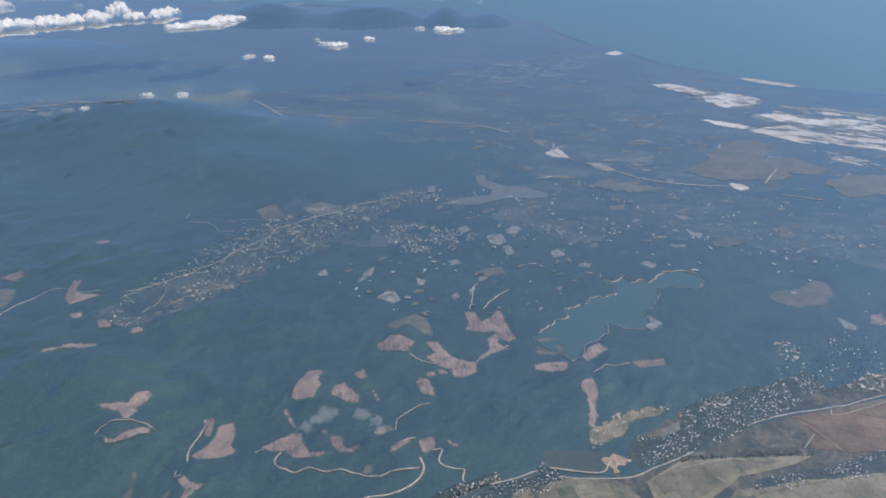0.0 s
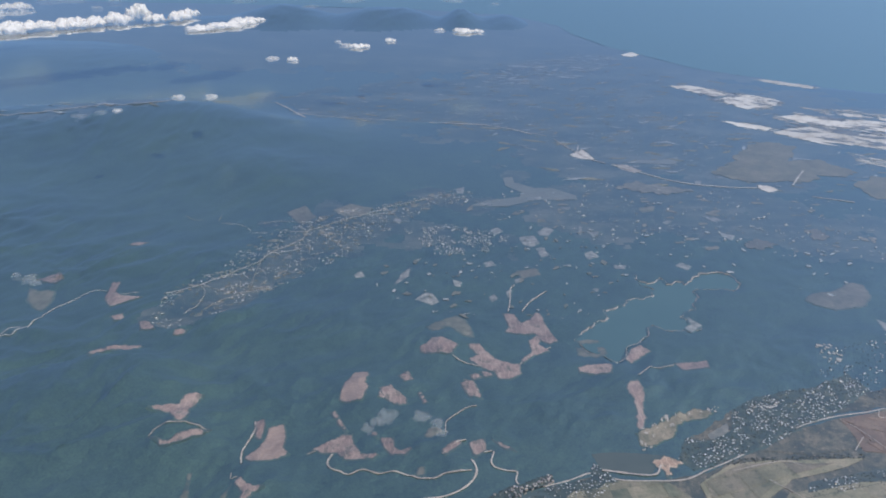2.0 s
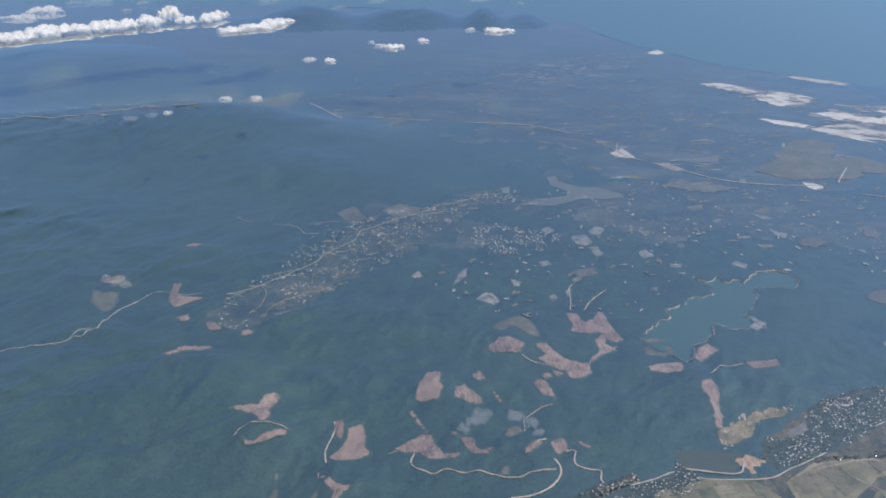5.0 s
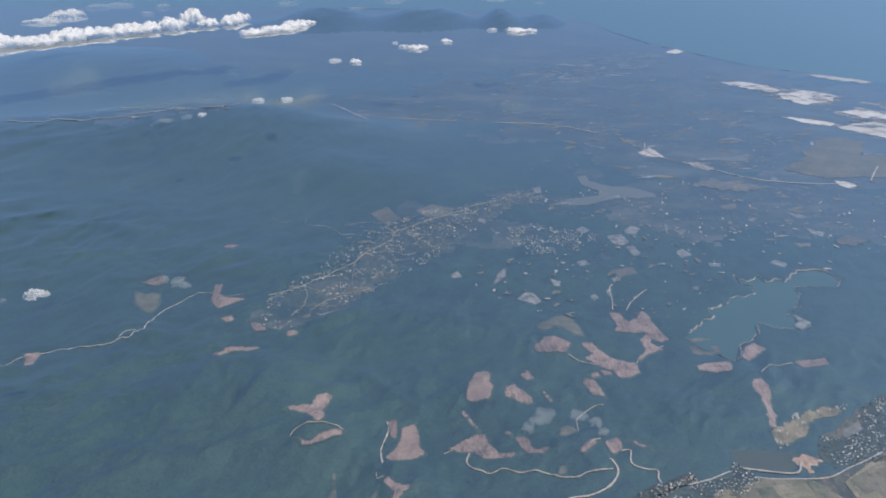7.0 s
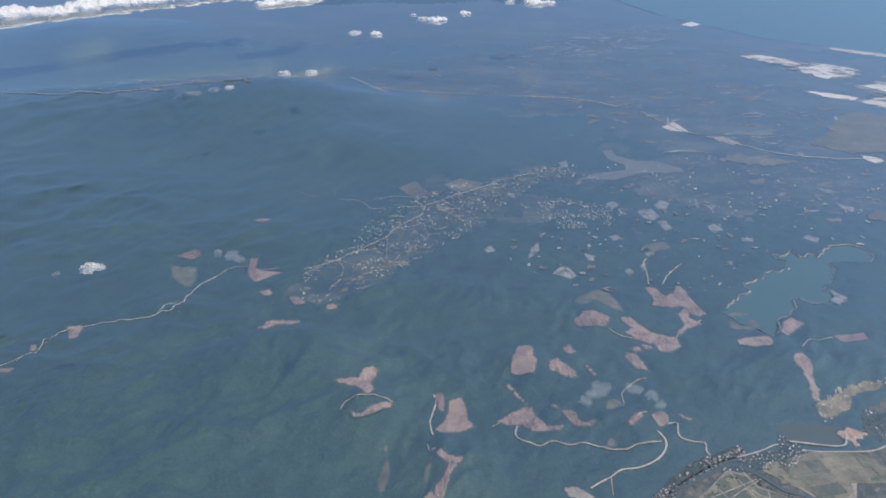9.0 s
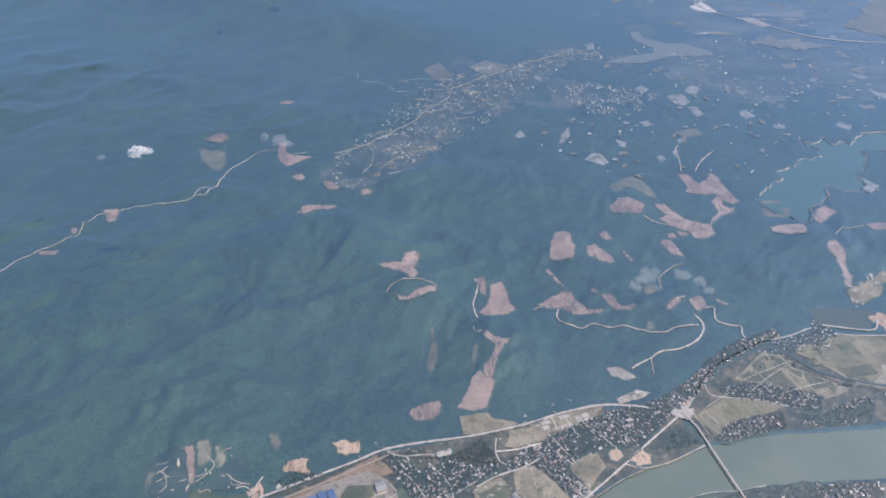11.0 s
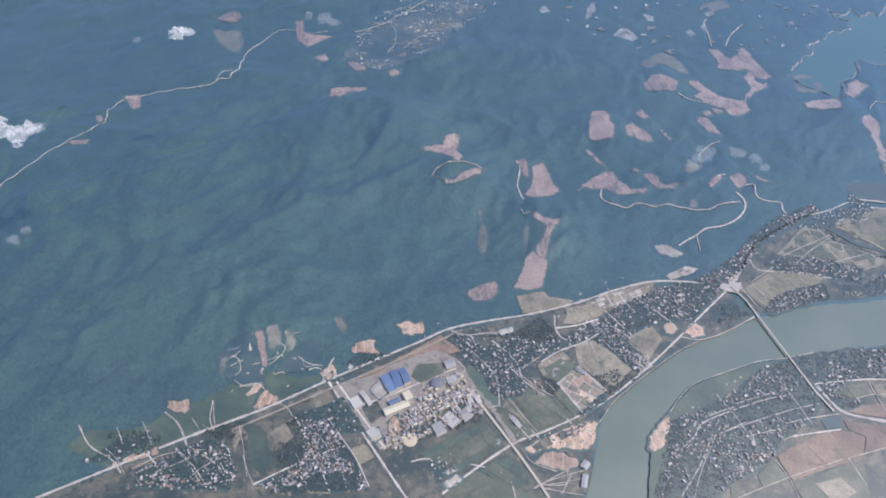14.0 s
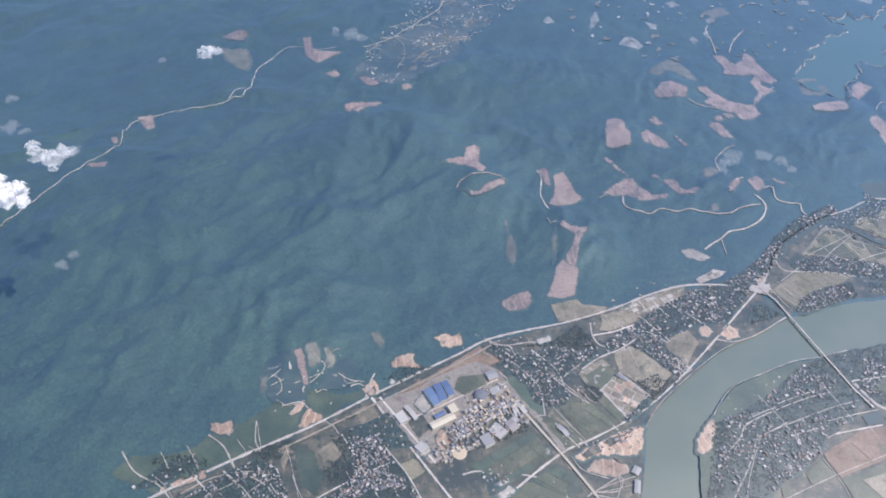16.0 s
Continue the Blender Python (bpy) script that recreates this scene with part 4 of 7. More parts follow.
road("lane", [(-131, 290), (-142, 278)], 0.6, M_TRACK, "sandy lane through the river village")
road("lane", [(-118, 287), (-128, 272), (-139, 254), (-148, 236)], 0.6, M_TRACK, "sandy lane through the river village")
road("lane", [(-121, 305), (-105, 311), (-94, 314)], 0.6, M_TRACK, "sandy lane through the river village")
road("lane", [(-93, 317), (-71, 324), (-44, 331)], 0.6, M_TRACK, "sandy lane through the river village")
road("lane", [(-104, 294), (-90, 300)], 0.6, M_TRACK, "sandy lane through the river village")
road("lane", [(-57, 299), (-37, 303), (-11, 307)], 0.6, M_TRACK, "sandy lane through the river village")
road("lane", [(-90, 288), (-64, 294)], 0.6, M_TRACK, "sandy lane through the river village")
road("lane", [(-64, 284), (-47, 291)], 0.6, M_TRACK, "sandy lane through the river village")
road("lane", [(-87, 278), (-88, 293)], 0.6, M_TRACK, "sandy lane through the river village")
road("lane", [(-257, 294), (-266, 307), (-277, 325)], 0.7, M_TRACK, "pale field lane")
road("lane", [(-263, 287), (-272, 300), (-278, 310)], 0.7, M_TRACK, "pale field lane")
road("lane", [(-270, 357), (-280, 350)], 0.7, M_TRACK, "pale field lane")
road("lane", [(-272, 357), (-254, 336), (-241, 327)], 0.7, M_TRACK, "pale field lane")
road("lane", [(-317, 362), (-311, 353), (-324, 345)], 0.7, M_TRACK, "pale field lane")
road("lane", [(-304, 388), (-299, 373)], 0.7, M_TRACK, "pale field lane")
road("lane", [(-323, 397), (-312, 391), (-302, 390)], 0.7, M_TRACK, "pale field lane")
road("lane", [(-263, 249), (-243, 256), (-224, 261)], 0.6, M_TRACK, "thin pale track at the canal end")
road("lane", [(-263, 249), (-244, 251), (-224, 255)], 0.6, M_TRACK, "thin pale track at the canal end")
road("lane", [(-261, 248), (-245, 244), (-229, 241)], 0.6, M_TRACK, "thin pale track at the canal end")
road("lane", [(-238, 262), (-239, 252), (-245, 242)], 0.6, M_TRACK, "thin pale track at the canal end")
road("lane", [(-271, 280), (-264, 268), (-246, 260)], 0.6, M_TRACK, "thin pale track at the canal end")
road("rail_line", [(-493, 300), (-410, 342), (-376, 359), (-320, 391)], 1.6, M_YARD, "brown rail bed beside the highway", 0.8)
road("forest_track", [(-155, 584), (-158, 569), (-152, 558), (-143, 555), (-135, 551), (-122, 558), (-107, 554), (-91, 557), (-72, 551), (-64, 548), (-50, 547), (-42, 551), (-29, 555), (-14, 559)], 1.7, M_TRACK, "pale winding dirt track on wooded hills", 0.5)
road("forest_track", [(-14, 575), (-11, 568), (-9, 559), (-12, 549), (-22, 537), (-41, 526), (-60, 521), (-72, 512), (-83, 506), (-93, 499)], 1.9, M_TRACK, "pale winding dirt track on wooded hills", 0.5)
road("forest_track", [(-72, 512), (-73, 502), (-74, 490)], 1.3, M_TRACK, "short dirt spur", 0.5)
road("forest_track", [(-1, 585), (9, 586), (6, 568), (19, 562), (31, 561), (29, 550), (31, 544)], 1.5, M_TRACK, "pale winding dirt track on wooded hills", 0.5)
road("forest_track", [(-336, 577), (-331, 585), (-323, 586), (-311, 589), (-296, 590), (-286, 591), (-281, 590)], 1.2, M_TRACK, "pale curved track round a cleared slope", 0.5)
road("forest_track", [(-243, 626), (-240, 612), (-245, 586), (-244, 571), (-241, 559)], 1.4, M_TRACK, "pale dirt track down a cleared slope", 0.5)
road("forest_track", [(-238, 534), (-244, 533), (-246, 543)], 0.8, M_TRACK, "short dirt spur", 0.5)
road("forest_track", [(-181, 582), (-171, 588), (-162, 587)], 0.8, M_TRACK, "short dirt spur", 0.5)
road("forest_track", [(185, 710), (198, 726), (214, 735), (236, 742)], 1.0, M_TRACK, "pale dirt track to a clearing", 0.5)
road("forest_track", [(-31, 757), (-17, 746), (0, 737)], 1.3, M_TRACK, "dirt track between clearings", 0.5)
road("forest_track", [(65, 875), (78, 900), (96, 923), (106, 933)], 1.5, M_TRACK, "dirt track between clearings", 0.5)
road("forest_track", [(46, 874), (51, 905), (54, 940), (61, 953)], 1.4, M_TRACK, "dirt track between clearings", 0.5)
road("forest_track", [(93, 788), (78, 775), (56, 755), (48, 737)], 1.4, M_TRACK, "dirt track between clearings", 0.5)
road("forest_track", [(-40, 613), (-38, 634), (-21, 653), (-5, 662)], 1.1, M_TRACK, "dirt track between clearings", 0.5)
road("forest_track", [(-43, 575), (-32, 592), (-19, 600)], 1.6, M_TRACK, "dirt track between clearings", 0.5)
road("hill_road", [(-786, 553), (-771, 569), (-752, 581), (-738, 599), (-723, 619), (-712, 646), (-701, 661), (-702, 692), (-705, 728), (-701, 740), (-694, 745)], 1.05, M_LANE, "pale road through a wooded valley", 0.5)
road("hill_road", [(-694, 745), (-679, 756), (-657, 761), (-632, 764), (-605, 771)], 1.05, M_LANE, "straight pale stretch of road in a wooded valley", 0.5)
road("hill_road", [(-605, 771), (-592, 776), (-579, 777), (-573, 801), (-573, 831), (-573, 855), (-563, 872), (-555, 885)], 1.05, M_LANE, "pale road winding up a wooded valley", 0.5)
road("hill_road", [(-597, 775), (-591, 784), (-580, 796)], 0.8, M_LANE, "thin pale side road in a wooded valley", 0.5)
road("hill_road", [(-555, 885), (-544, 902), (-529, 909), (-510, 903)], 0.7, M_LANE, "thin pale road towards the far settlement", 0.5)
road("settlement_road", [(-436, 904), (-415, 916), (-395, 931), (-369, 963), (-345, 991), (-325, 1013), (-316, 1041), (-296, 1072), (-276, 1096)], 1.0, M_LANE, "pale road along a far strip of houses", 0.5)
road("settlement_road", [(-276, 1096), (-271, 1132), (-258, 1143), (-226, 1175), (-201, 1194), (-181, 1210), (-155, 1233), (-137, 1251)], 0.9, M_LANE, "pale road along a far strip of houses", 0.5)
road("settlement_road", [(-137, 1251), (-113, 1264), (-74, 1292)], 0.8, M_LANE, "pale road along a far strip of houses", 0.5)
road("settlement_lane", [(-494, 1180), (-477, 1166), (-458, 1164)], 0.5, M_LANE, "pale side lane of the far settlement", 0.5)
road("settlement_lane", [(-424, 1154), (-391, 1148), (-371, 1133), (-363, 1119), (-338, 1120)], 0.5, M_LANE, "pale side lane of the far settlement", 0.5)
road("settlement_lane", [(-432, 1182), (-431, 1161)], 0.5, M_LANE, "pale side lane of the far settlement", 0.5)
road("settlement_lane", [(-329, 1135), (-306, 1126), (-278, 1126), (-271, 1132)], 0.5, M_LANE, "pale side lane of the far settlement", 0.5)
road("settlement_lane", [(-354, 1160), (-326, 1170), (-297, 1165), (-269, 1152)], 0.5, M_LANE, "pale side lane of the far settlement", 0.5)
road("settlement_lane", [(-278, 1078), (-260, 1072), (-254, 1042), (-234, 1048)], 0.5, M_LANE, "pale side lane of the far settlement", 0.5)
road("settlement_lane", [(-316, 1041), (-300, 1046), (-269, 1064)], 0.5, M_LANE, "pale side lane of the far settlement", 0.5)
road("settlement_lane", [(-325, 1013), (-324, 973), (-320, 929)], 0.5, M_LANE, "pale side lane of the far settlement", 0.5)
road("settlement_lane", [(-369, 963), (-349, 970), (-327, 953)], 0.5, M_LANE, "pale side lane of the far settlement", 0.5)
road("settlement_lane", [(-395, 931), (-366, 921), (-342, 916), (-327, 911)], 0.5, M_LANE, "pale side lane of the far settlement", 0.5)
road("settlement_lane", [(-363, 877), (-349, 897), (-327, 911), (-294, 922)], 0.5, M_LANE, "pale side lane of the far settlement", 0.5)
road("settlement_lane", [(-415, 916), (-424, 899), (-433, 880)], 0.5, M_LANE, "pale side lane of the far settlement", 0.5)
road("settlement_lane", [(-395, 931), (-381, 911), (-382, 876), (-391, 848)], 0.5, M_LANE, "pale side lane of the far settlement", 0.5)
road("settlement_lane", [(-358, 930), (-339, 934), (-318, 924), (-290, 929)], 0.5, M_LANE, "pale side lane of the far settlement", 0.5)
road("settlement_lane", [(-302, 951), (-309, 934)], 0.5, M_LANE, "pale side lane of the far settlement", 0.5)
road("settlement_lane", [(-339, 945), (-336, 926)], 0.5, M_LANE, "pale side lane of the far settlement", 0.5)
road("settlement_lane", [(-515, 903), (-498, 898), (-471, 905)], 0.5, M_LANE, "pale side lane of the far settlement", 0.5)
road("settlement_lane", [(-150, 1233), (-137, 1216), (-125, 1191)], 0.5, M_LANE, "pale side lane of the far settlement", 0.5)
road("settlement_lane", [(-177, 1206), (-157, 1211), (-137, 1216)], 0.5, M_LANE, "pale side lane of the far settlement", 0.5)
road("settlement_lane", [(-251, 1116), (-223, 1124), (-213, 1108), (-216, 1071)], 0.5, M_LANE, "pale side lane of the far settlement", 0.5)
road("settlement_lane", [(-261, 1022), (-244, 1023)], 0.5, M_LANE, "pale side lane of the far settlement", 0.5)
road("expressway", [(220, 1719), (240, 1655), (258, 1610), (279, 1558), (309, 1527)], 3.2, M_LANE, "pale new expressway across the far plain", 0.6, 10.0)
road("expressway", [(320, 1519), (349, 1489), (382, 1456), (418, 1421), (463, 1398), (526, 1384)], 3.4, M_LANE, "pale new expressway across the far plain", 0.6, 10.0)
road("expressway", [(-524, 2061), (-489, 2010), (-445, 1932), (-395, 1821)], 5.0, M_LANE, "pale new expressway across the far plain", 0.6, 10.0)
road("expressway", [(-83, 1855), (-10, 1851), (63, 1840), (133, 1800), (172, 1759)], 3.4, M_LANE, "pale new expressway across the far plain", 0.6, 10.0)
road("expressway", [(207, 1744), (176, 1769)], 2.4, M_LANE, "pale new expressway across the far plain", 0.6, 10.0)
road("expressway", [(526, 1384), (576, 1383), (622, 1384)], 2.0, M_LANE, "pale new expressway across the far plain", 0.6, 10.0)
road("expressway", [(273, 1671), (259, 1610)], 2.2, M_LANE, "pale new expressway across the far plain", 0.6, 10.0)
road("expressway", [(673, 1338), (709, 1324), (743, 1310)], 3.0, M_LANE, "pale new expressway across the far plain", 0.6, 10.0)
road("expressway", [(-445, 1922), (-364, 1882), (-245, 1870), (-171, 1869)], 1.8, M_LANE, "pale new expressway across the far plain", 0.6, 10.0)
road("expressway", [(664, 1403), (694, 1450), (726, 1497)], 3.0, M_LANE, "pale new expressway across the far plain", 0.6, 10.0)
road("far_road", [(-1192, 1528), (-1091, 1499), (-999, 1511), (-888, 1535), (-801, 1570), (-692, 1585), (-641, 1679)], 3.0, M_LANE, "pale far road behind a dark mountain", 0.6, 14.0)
patch("interchange", [(237, 1586), (273, 1633), (286, 1589), (293, 1555), (262, 1557)], M_WHITE, "pale earthworks of a new interchange", "earthworks", rise=0.5)
patch("interchange", [(331, 1524), (352, 1521), (377, 1480), (356, 1463), (331, 1492)], M_SHORE, "orange cut of the new expressway", "earthworks", rise=0.5)
patch("interchange", [(590, 1401), (612, 1398), (625, 1372), (597, 1358), (588, 1377)], M_WHITE, "pale earthworks of a new interchange", "earthworks", rise=0.5)


# ---------------------------------------------------------------- open ground
patch("valley_floor", [(-638, 240), (-584, 264), (-519, 296), (-468, 319), (-428, 341), (-376, 368), (-325, 394), (-251, 411), (-207, 424), (-166, 439), (-128, 447), (-82, 445), (-62, 439), (-94, 411), (-123, 385), (-159, 350), (-192, 325), (-205, 311), (-217, 267), (-235, 215)], M_VALLEY, "mixed trees, yards and rough ground of the valley floor", "ground", 1.5, 4.0, 0.05, "structure")
patch("valley_floor", [(-182, 212), (-167, 264), (-144, 297), (-128, 317), (-101, 332), (-56, 352), (-21, 362), (28, 368)] + [(93, 373), (59, 300)] + [(250, 300), (60, 230)], M_VALLEY, "mixed trees, yards and rough ground beyond the river", "ground", 1.5, 4.0, 0.05, "structure")
patch("valley_floor", [(-56, 443), (-28, 485), (-8, 502), (39, 533), (105, 557)] + [(162, 549), (222, 565), (313, 616), (388, 652), (466, 669), (585, 707), (644, 696), (481, 454)] + [(420, 470), (250, 462)] + [(44, 426)] + [(32, 427), (-16, 418), (-44, 410)], M_VALLEY, "mixed trees, yards and rough ground of the eastern valley", "ground", 1.5, 4.0, 0.05, "structure")
patch("valley_floor", [(205, 591), (215, 613), (273, 656), (306, 676), (350, 683), (403, 708), (432, 731), (457, 704), (549, 740), (656, 766), (632, 729), (523, 694), (470, 678), (392, 660), (316, 624), (250, 586), (218, 571)], M_VALLEY, "mixed trees, yards and rough ground of the eastern village", "ground", 5.0, 4.0, 0.05, "structure")
flecks("bare_plots", [(431, 800), (450, 804), (468, 784), (448, 757), (430, 761), (427, 779)], 26, (2, 6), M_SHORE, "tan bare plots among farms", 0.6)
flecks("bare_plots", [(488, 719), (520, 737), (551, 745), (584, 740), (564, 706), (508, 700), (483, 703)], 40, (2, 7), M_SHORE, "tan bare plots among farms", 0.6)
flecks("bare_plots", [(269, 651), (306, 674), (337, 688), (340, 675), (310, 662), (275, 642)], 24, (1.5, 5), M_SHORE, "tan bare plots above the village", 0.6)
patch("river_bank", [(-62, 438), (-94, 412), (-123, 385), (-159, 350), (-192, 325), (-205, 310), (-205, 306), (-190, 321), (-159, 346), (-124, 371), (-104, 381), (-77, 393), (-46, 407), (-48, 420), (-59, 432)], M_VALLEY, "tan and weedy bank between road and river", "river bank", 0.8, 4.0, 0.05, "structure")
patch("hill_foot", [(-620, 288), (-606, 299), (-567, 304), (-554, 316), (-522, 327), (-488, 354), (-470, 353), (-451, 347), (-428, 351), (-433, 346), (-468, 322), (-519, 299), (-585, 268)], M_GRASS, "scrubby foot of the hills above the highway", "ground", 3.0, 4.0, 0.05, "structure")
for outline in (
    [(-290, 546), (-286, 548), (-285, 533), (-281, 518), (-282, 501), (-287, 487), (-291, 492), (-293, 506), (-288, 525)],
    [(-247, 512), (-241, 526), (-243, 505), (-247, 485), (-251, 479), (-248, 499)],
):
    patch("overgrown_strip", outline, M_HAZY, "pale grey-green overgrown strip in the forest", "clearing", 1.0, rise=0.3, group="overgrown clearings")
CLEAR = "bare pinkish clearing cut into the forest"
for outline in (
    [(-350, 611), (-337, 620), (-323, 631), (-322, 643), (-311, 650), (-303, 651), (-308, 620), (-303, 597), (-307, 592), (-313, 591), (-326, 609), (-338, 611)],
    [(-336, 576), (-330, 573), (-315, 570), (-306, 578), (-293, 584), (-279, 596), (-286, 581), (-300, 572), (-312, 567), (-321, 566)],
    [(-243, 626), (-233, 628), (-230, 618), (-231, 600), (-237, 601), (-240, 614)],
    [(-238, 534), (-231, 527), (-219, 519), (-207, 518), (-215, 510), (-224, 504), (-226, 492), (-229, 485), (-237, 488), (-230, 496), (-226, 508), (-236, 519)],
    [(-238, 476), (-237, 487), (-230, 496), (-226, 508), (-215, 511), (-223, 497), (-226, 482), (-230, 474)],
    [(-165, 644), (-161, 647), (-143, 615), (-145, 611)],
    [(-177, 589), (-162, 602), (-147, 611), (-138, 611), (-134, 597), (-126, 581), (-107, 579), (-114, 571), (-142, 572), (-150, 585), (-166, 584)],
    [(-118, 615), (-113, 613), (-109, 602), (-117, 607)],
    [(-108, 603), (-94, 605), (-93, 591), (-87, 583), (-76, 587), (-74, 581), (-81, 575), (-94, 579), (-103, 587)],
    [(-114, 681), (-102, 689), (-96, 673), (-81, 662), (-91, 656), (-103, 662), (-115, 663)],
    [(-88, 721), (-84, 721), (-77, 706), (-85, 700)],
    [(-71, 681), (-68, 683), (-60, 664), (-65, 662)],
    [(-19, 710), (-8, 710), (-1, 691), (2, 674), (-6, 678), (-19, 689)],
    [(-10, 719), (-1, 723), (4, 715), (-8, 711)],
    [(2, 725), (8, 728), (18, 722), (7, 715)],
    [(-44, 581), (-35, 594), (-26, 599), (-23, 594), (-41, 573)],
    [(-16, 596), (0, 605), (2, 587), (-10, 578), (-14, 586)],
    [(8, 603), (20, 598), (33, 588), (19, 590)],
    [(-304, 442), (-289, 450), (-278, 453), (-275, 442), (-284, 430), (-300, 429), (-306, 436)],
    [(-628, 940), (-606, 955), (-592, 938), (-597, 924), (-618, 928)],
    [(-519, 928), (-507, 930), (-504, 904), (-494, 896), (-500, 867), (-512, 886)],
    [(-512, 884), (-498, 896), (-462, 893), (-475, 880), (-495, 861)],
    [(-484, 837), (-472, 847), (-463, 832), (-473, 824)],
    [(-443, 828), (-426, 823), (-413, 803), (-429, 797)],
    [(-457, 761), (-436, 767), (-411, 759), (-428, 711), (-438, 685), (-451, 706)],
    [(-702, 748), (-685, 755), (-672, 719), (-677, 706), (-693, 735)],
    [(-719, 625), (-702, 639), (-698, 626), (-708, 616)],
    [(-714, 690), (-709, 694), (-703, 685), (-707, 677)],
    [(-387, 800), (-372, 808), (-374, 796), (-386, 791)],
    [(38, 868), (53, 868), (61, 844), (74, 852), (84, 873), (90, 869), (92, 845), (98, 822), (105, 804), (94, 797), (83, 803), (78, 819), (59, 816), (38, 821), (44, 834)],
    [(67, 802), (78, 816), (85, 808), (79, 795), (92, 778), (72, 768), (54, 747), (53, 755), (68, 775)],
    [(-13, 784), (3, 788), (14, 769), (21, 757), (41, 746), (50, 748), (51, 725), (37, 714), (24, 713), (17, 727), (0, 737), (-12, 754), (0, 763)],
    [(-72, 771), (-57, 790), (-43, 790), (-30, 782), (-24, 780), (-33, 759), (-55, 755), (-71, 761)],
    [(119, 735), (133, 740), (160, 739), (155, 714), (131, 723), (120, 728)],
    [(239, 746), (253, 754), (280, 754), (278, 736), (245, 735)],
    [(181, 757), (193, 781), (207, 791), (217, 774), (203, 763), (186, 748)],
    [(-115, 680), (-105, 686), (-93, 678), (-83, 670), (-83, 660), (-97, 656), (-108, 663)],
    [(-96, 713), (-86, 720), (-76, 705), (-87, 699)],
    [(-22, 704), (-13, 711), (-4, 698), (-2, 690), (-11, 676), (-18, 686)],
    [(-12, 720), (-3, 724), (2, 716), (-8, 712)],
    [(0, 726), (7, 729), (17, 722), (11, 717)],
    [(600, 876), (619, 880), (606, 853), (586, 849)],
    [(-633, 938), (-614, 944), (-605, 955), (-597, 937), (-619, 933)],
    [(-547, 1060), (-534, 1071), (-515, 1064), (-530, 1053)],
):
    patch("clearing", outline, M_SOIL, CLEAR, "clearing", 1.3, 1.0, 0.95, group="forest clearings")
for outline in (
    [(-147, 709), (-132, 717), (-128, 704), (-131, 682), (-126, 680), (-131, 655), (-145, 655), (-158, 661), (-156, 679)],
    [(-227, 617), (-212, 626), (-207, 608), (-205, 588), (-198, 583), (-209, 572), (-231, 558), (-240, 568), (-232, 584), (-227, 601)],
    [(-249, 475), (-240, 484), (-235, 476), (-226, 474), (-230, 460), (-236, 444), (-248, 441), (-264, 443), (-256, 457)],
    [(-489, 384), (-482, 388), (-479, 376), (-477, 365), (-476, 356), (-481, 357), (-485, 369), (-488, 378)],
):
    patch("terraced_clearing", outline, M_TERRACE, "pinkish clearing with terraced planting rows", "clearing", 1.2, 1.0, 0.95, group="forest clearings")
for outline in (
    [(-52, 822), (-44, 845), (-27, 858), (-14, 850), (-6, 823), (-3, 802), (-18, 804), (-34, 823)],
    [(-65, 821), (-53, 837), (-38, 841), (-43, 819), (-57, 812)],
    [(474, 919), (494, 941), (529, 948), (568, 978), (584, 971), (578, 934), (555, 906), (506, 894), (483, 907)],
    [(127, 805), (150, 808), (158, 802), (137, 797)],
    [(133, 790), (158, 791), (164, 783), (138, 777)],
    [(-632, 916), (-611, 902), (-590, 908), (-582, 884), (-583, 853), (-595, 859), (-615, 876)],
    [(-59, 616), (-46, 619), (-42, 612), (-54, 600), (-62, 604)],
    [(-463, 384), (-457, 388), (-455, 377), (-459, 371), (-464, 376)],
    [(-426, 407), (-419, 410), (-413, 399), (-416, 390), (-422, 396)],
    [(-67, 561), (-60, 562), (-61, 552), (-70, 551)],
    [(-482, 388), (-473, 393), (-469, 387), (-467, 376), (-473, 371), (-476, 366), (-479, 378)],
    [(-517, 355), (-516, 368), (-509, 365), (-511, 348)],
):
    patch("scrub_clearing", outline, M_HAZY, "overgrown grey-green clearing on a wooded slope", "clearing", 2.6, 1.4, 0.7, group="overgrown clearings")
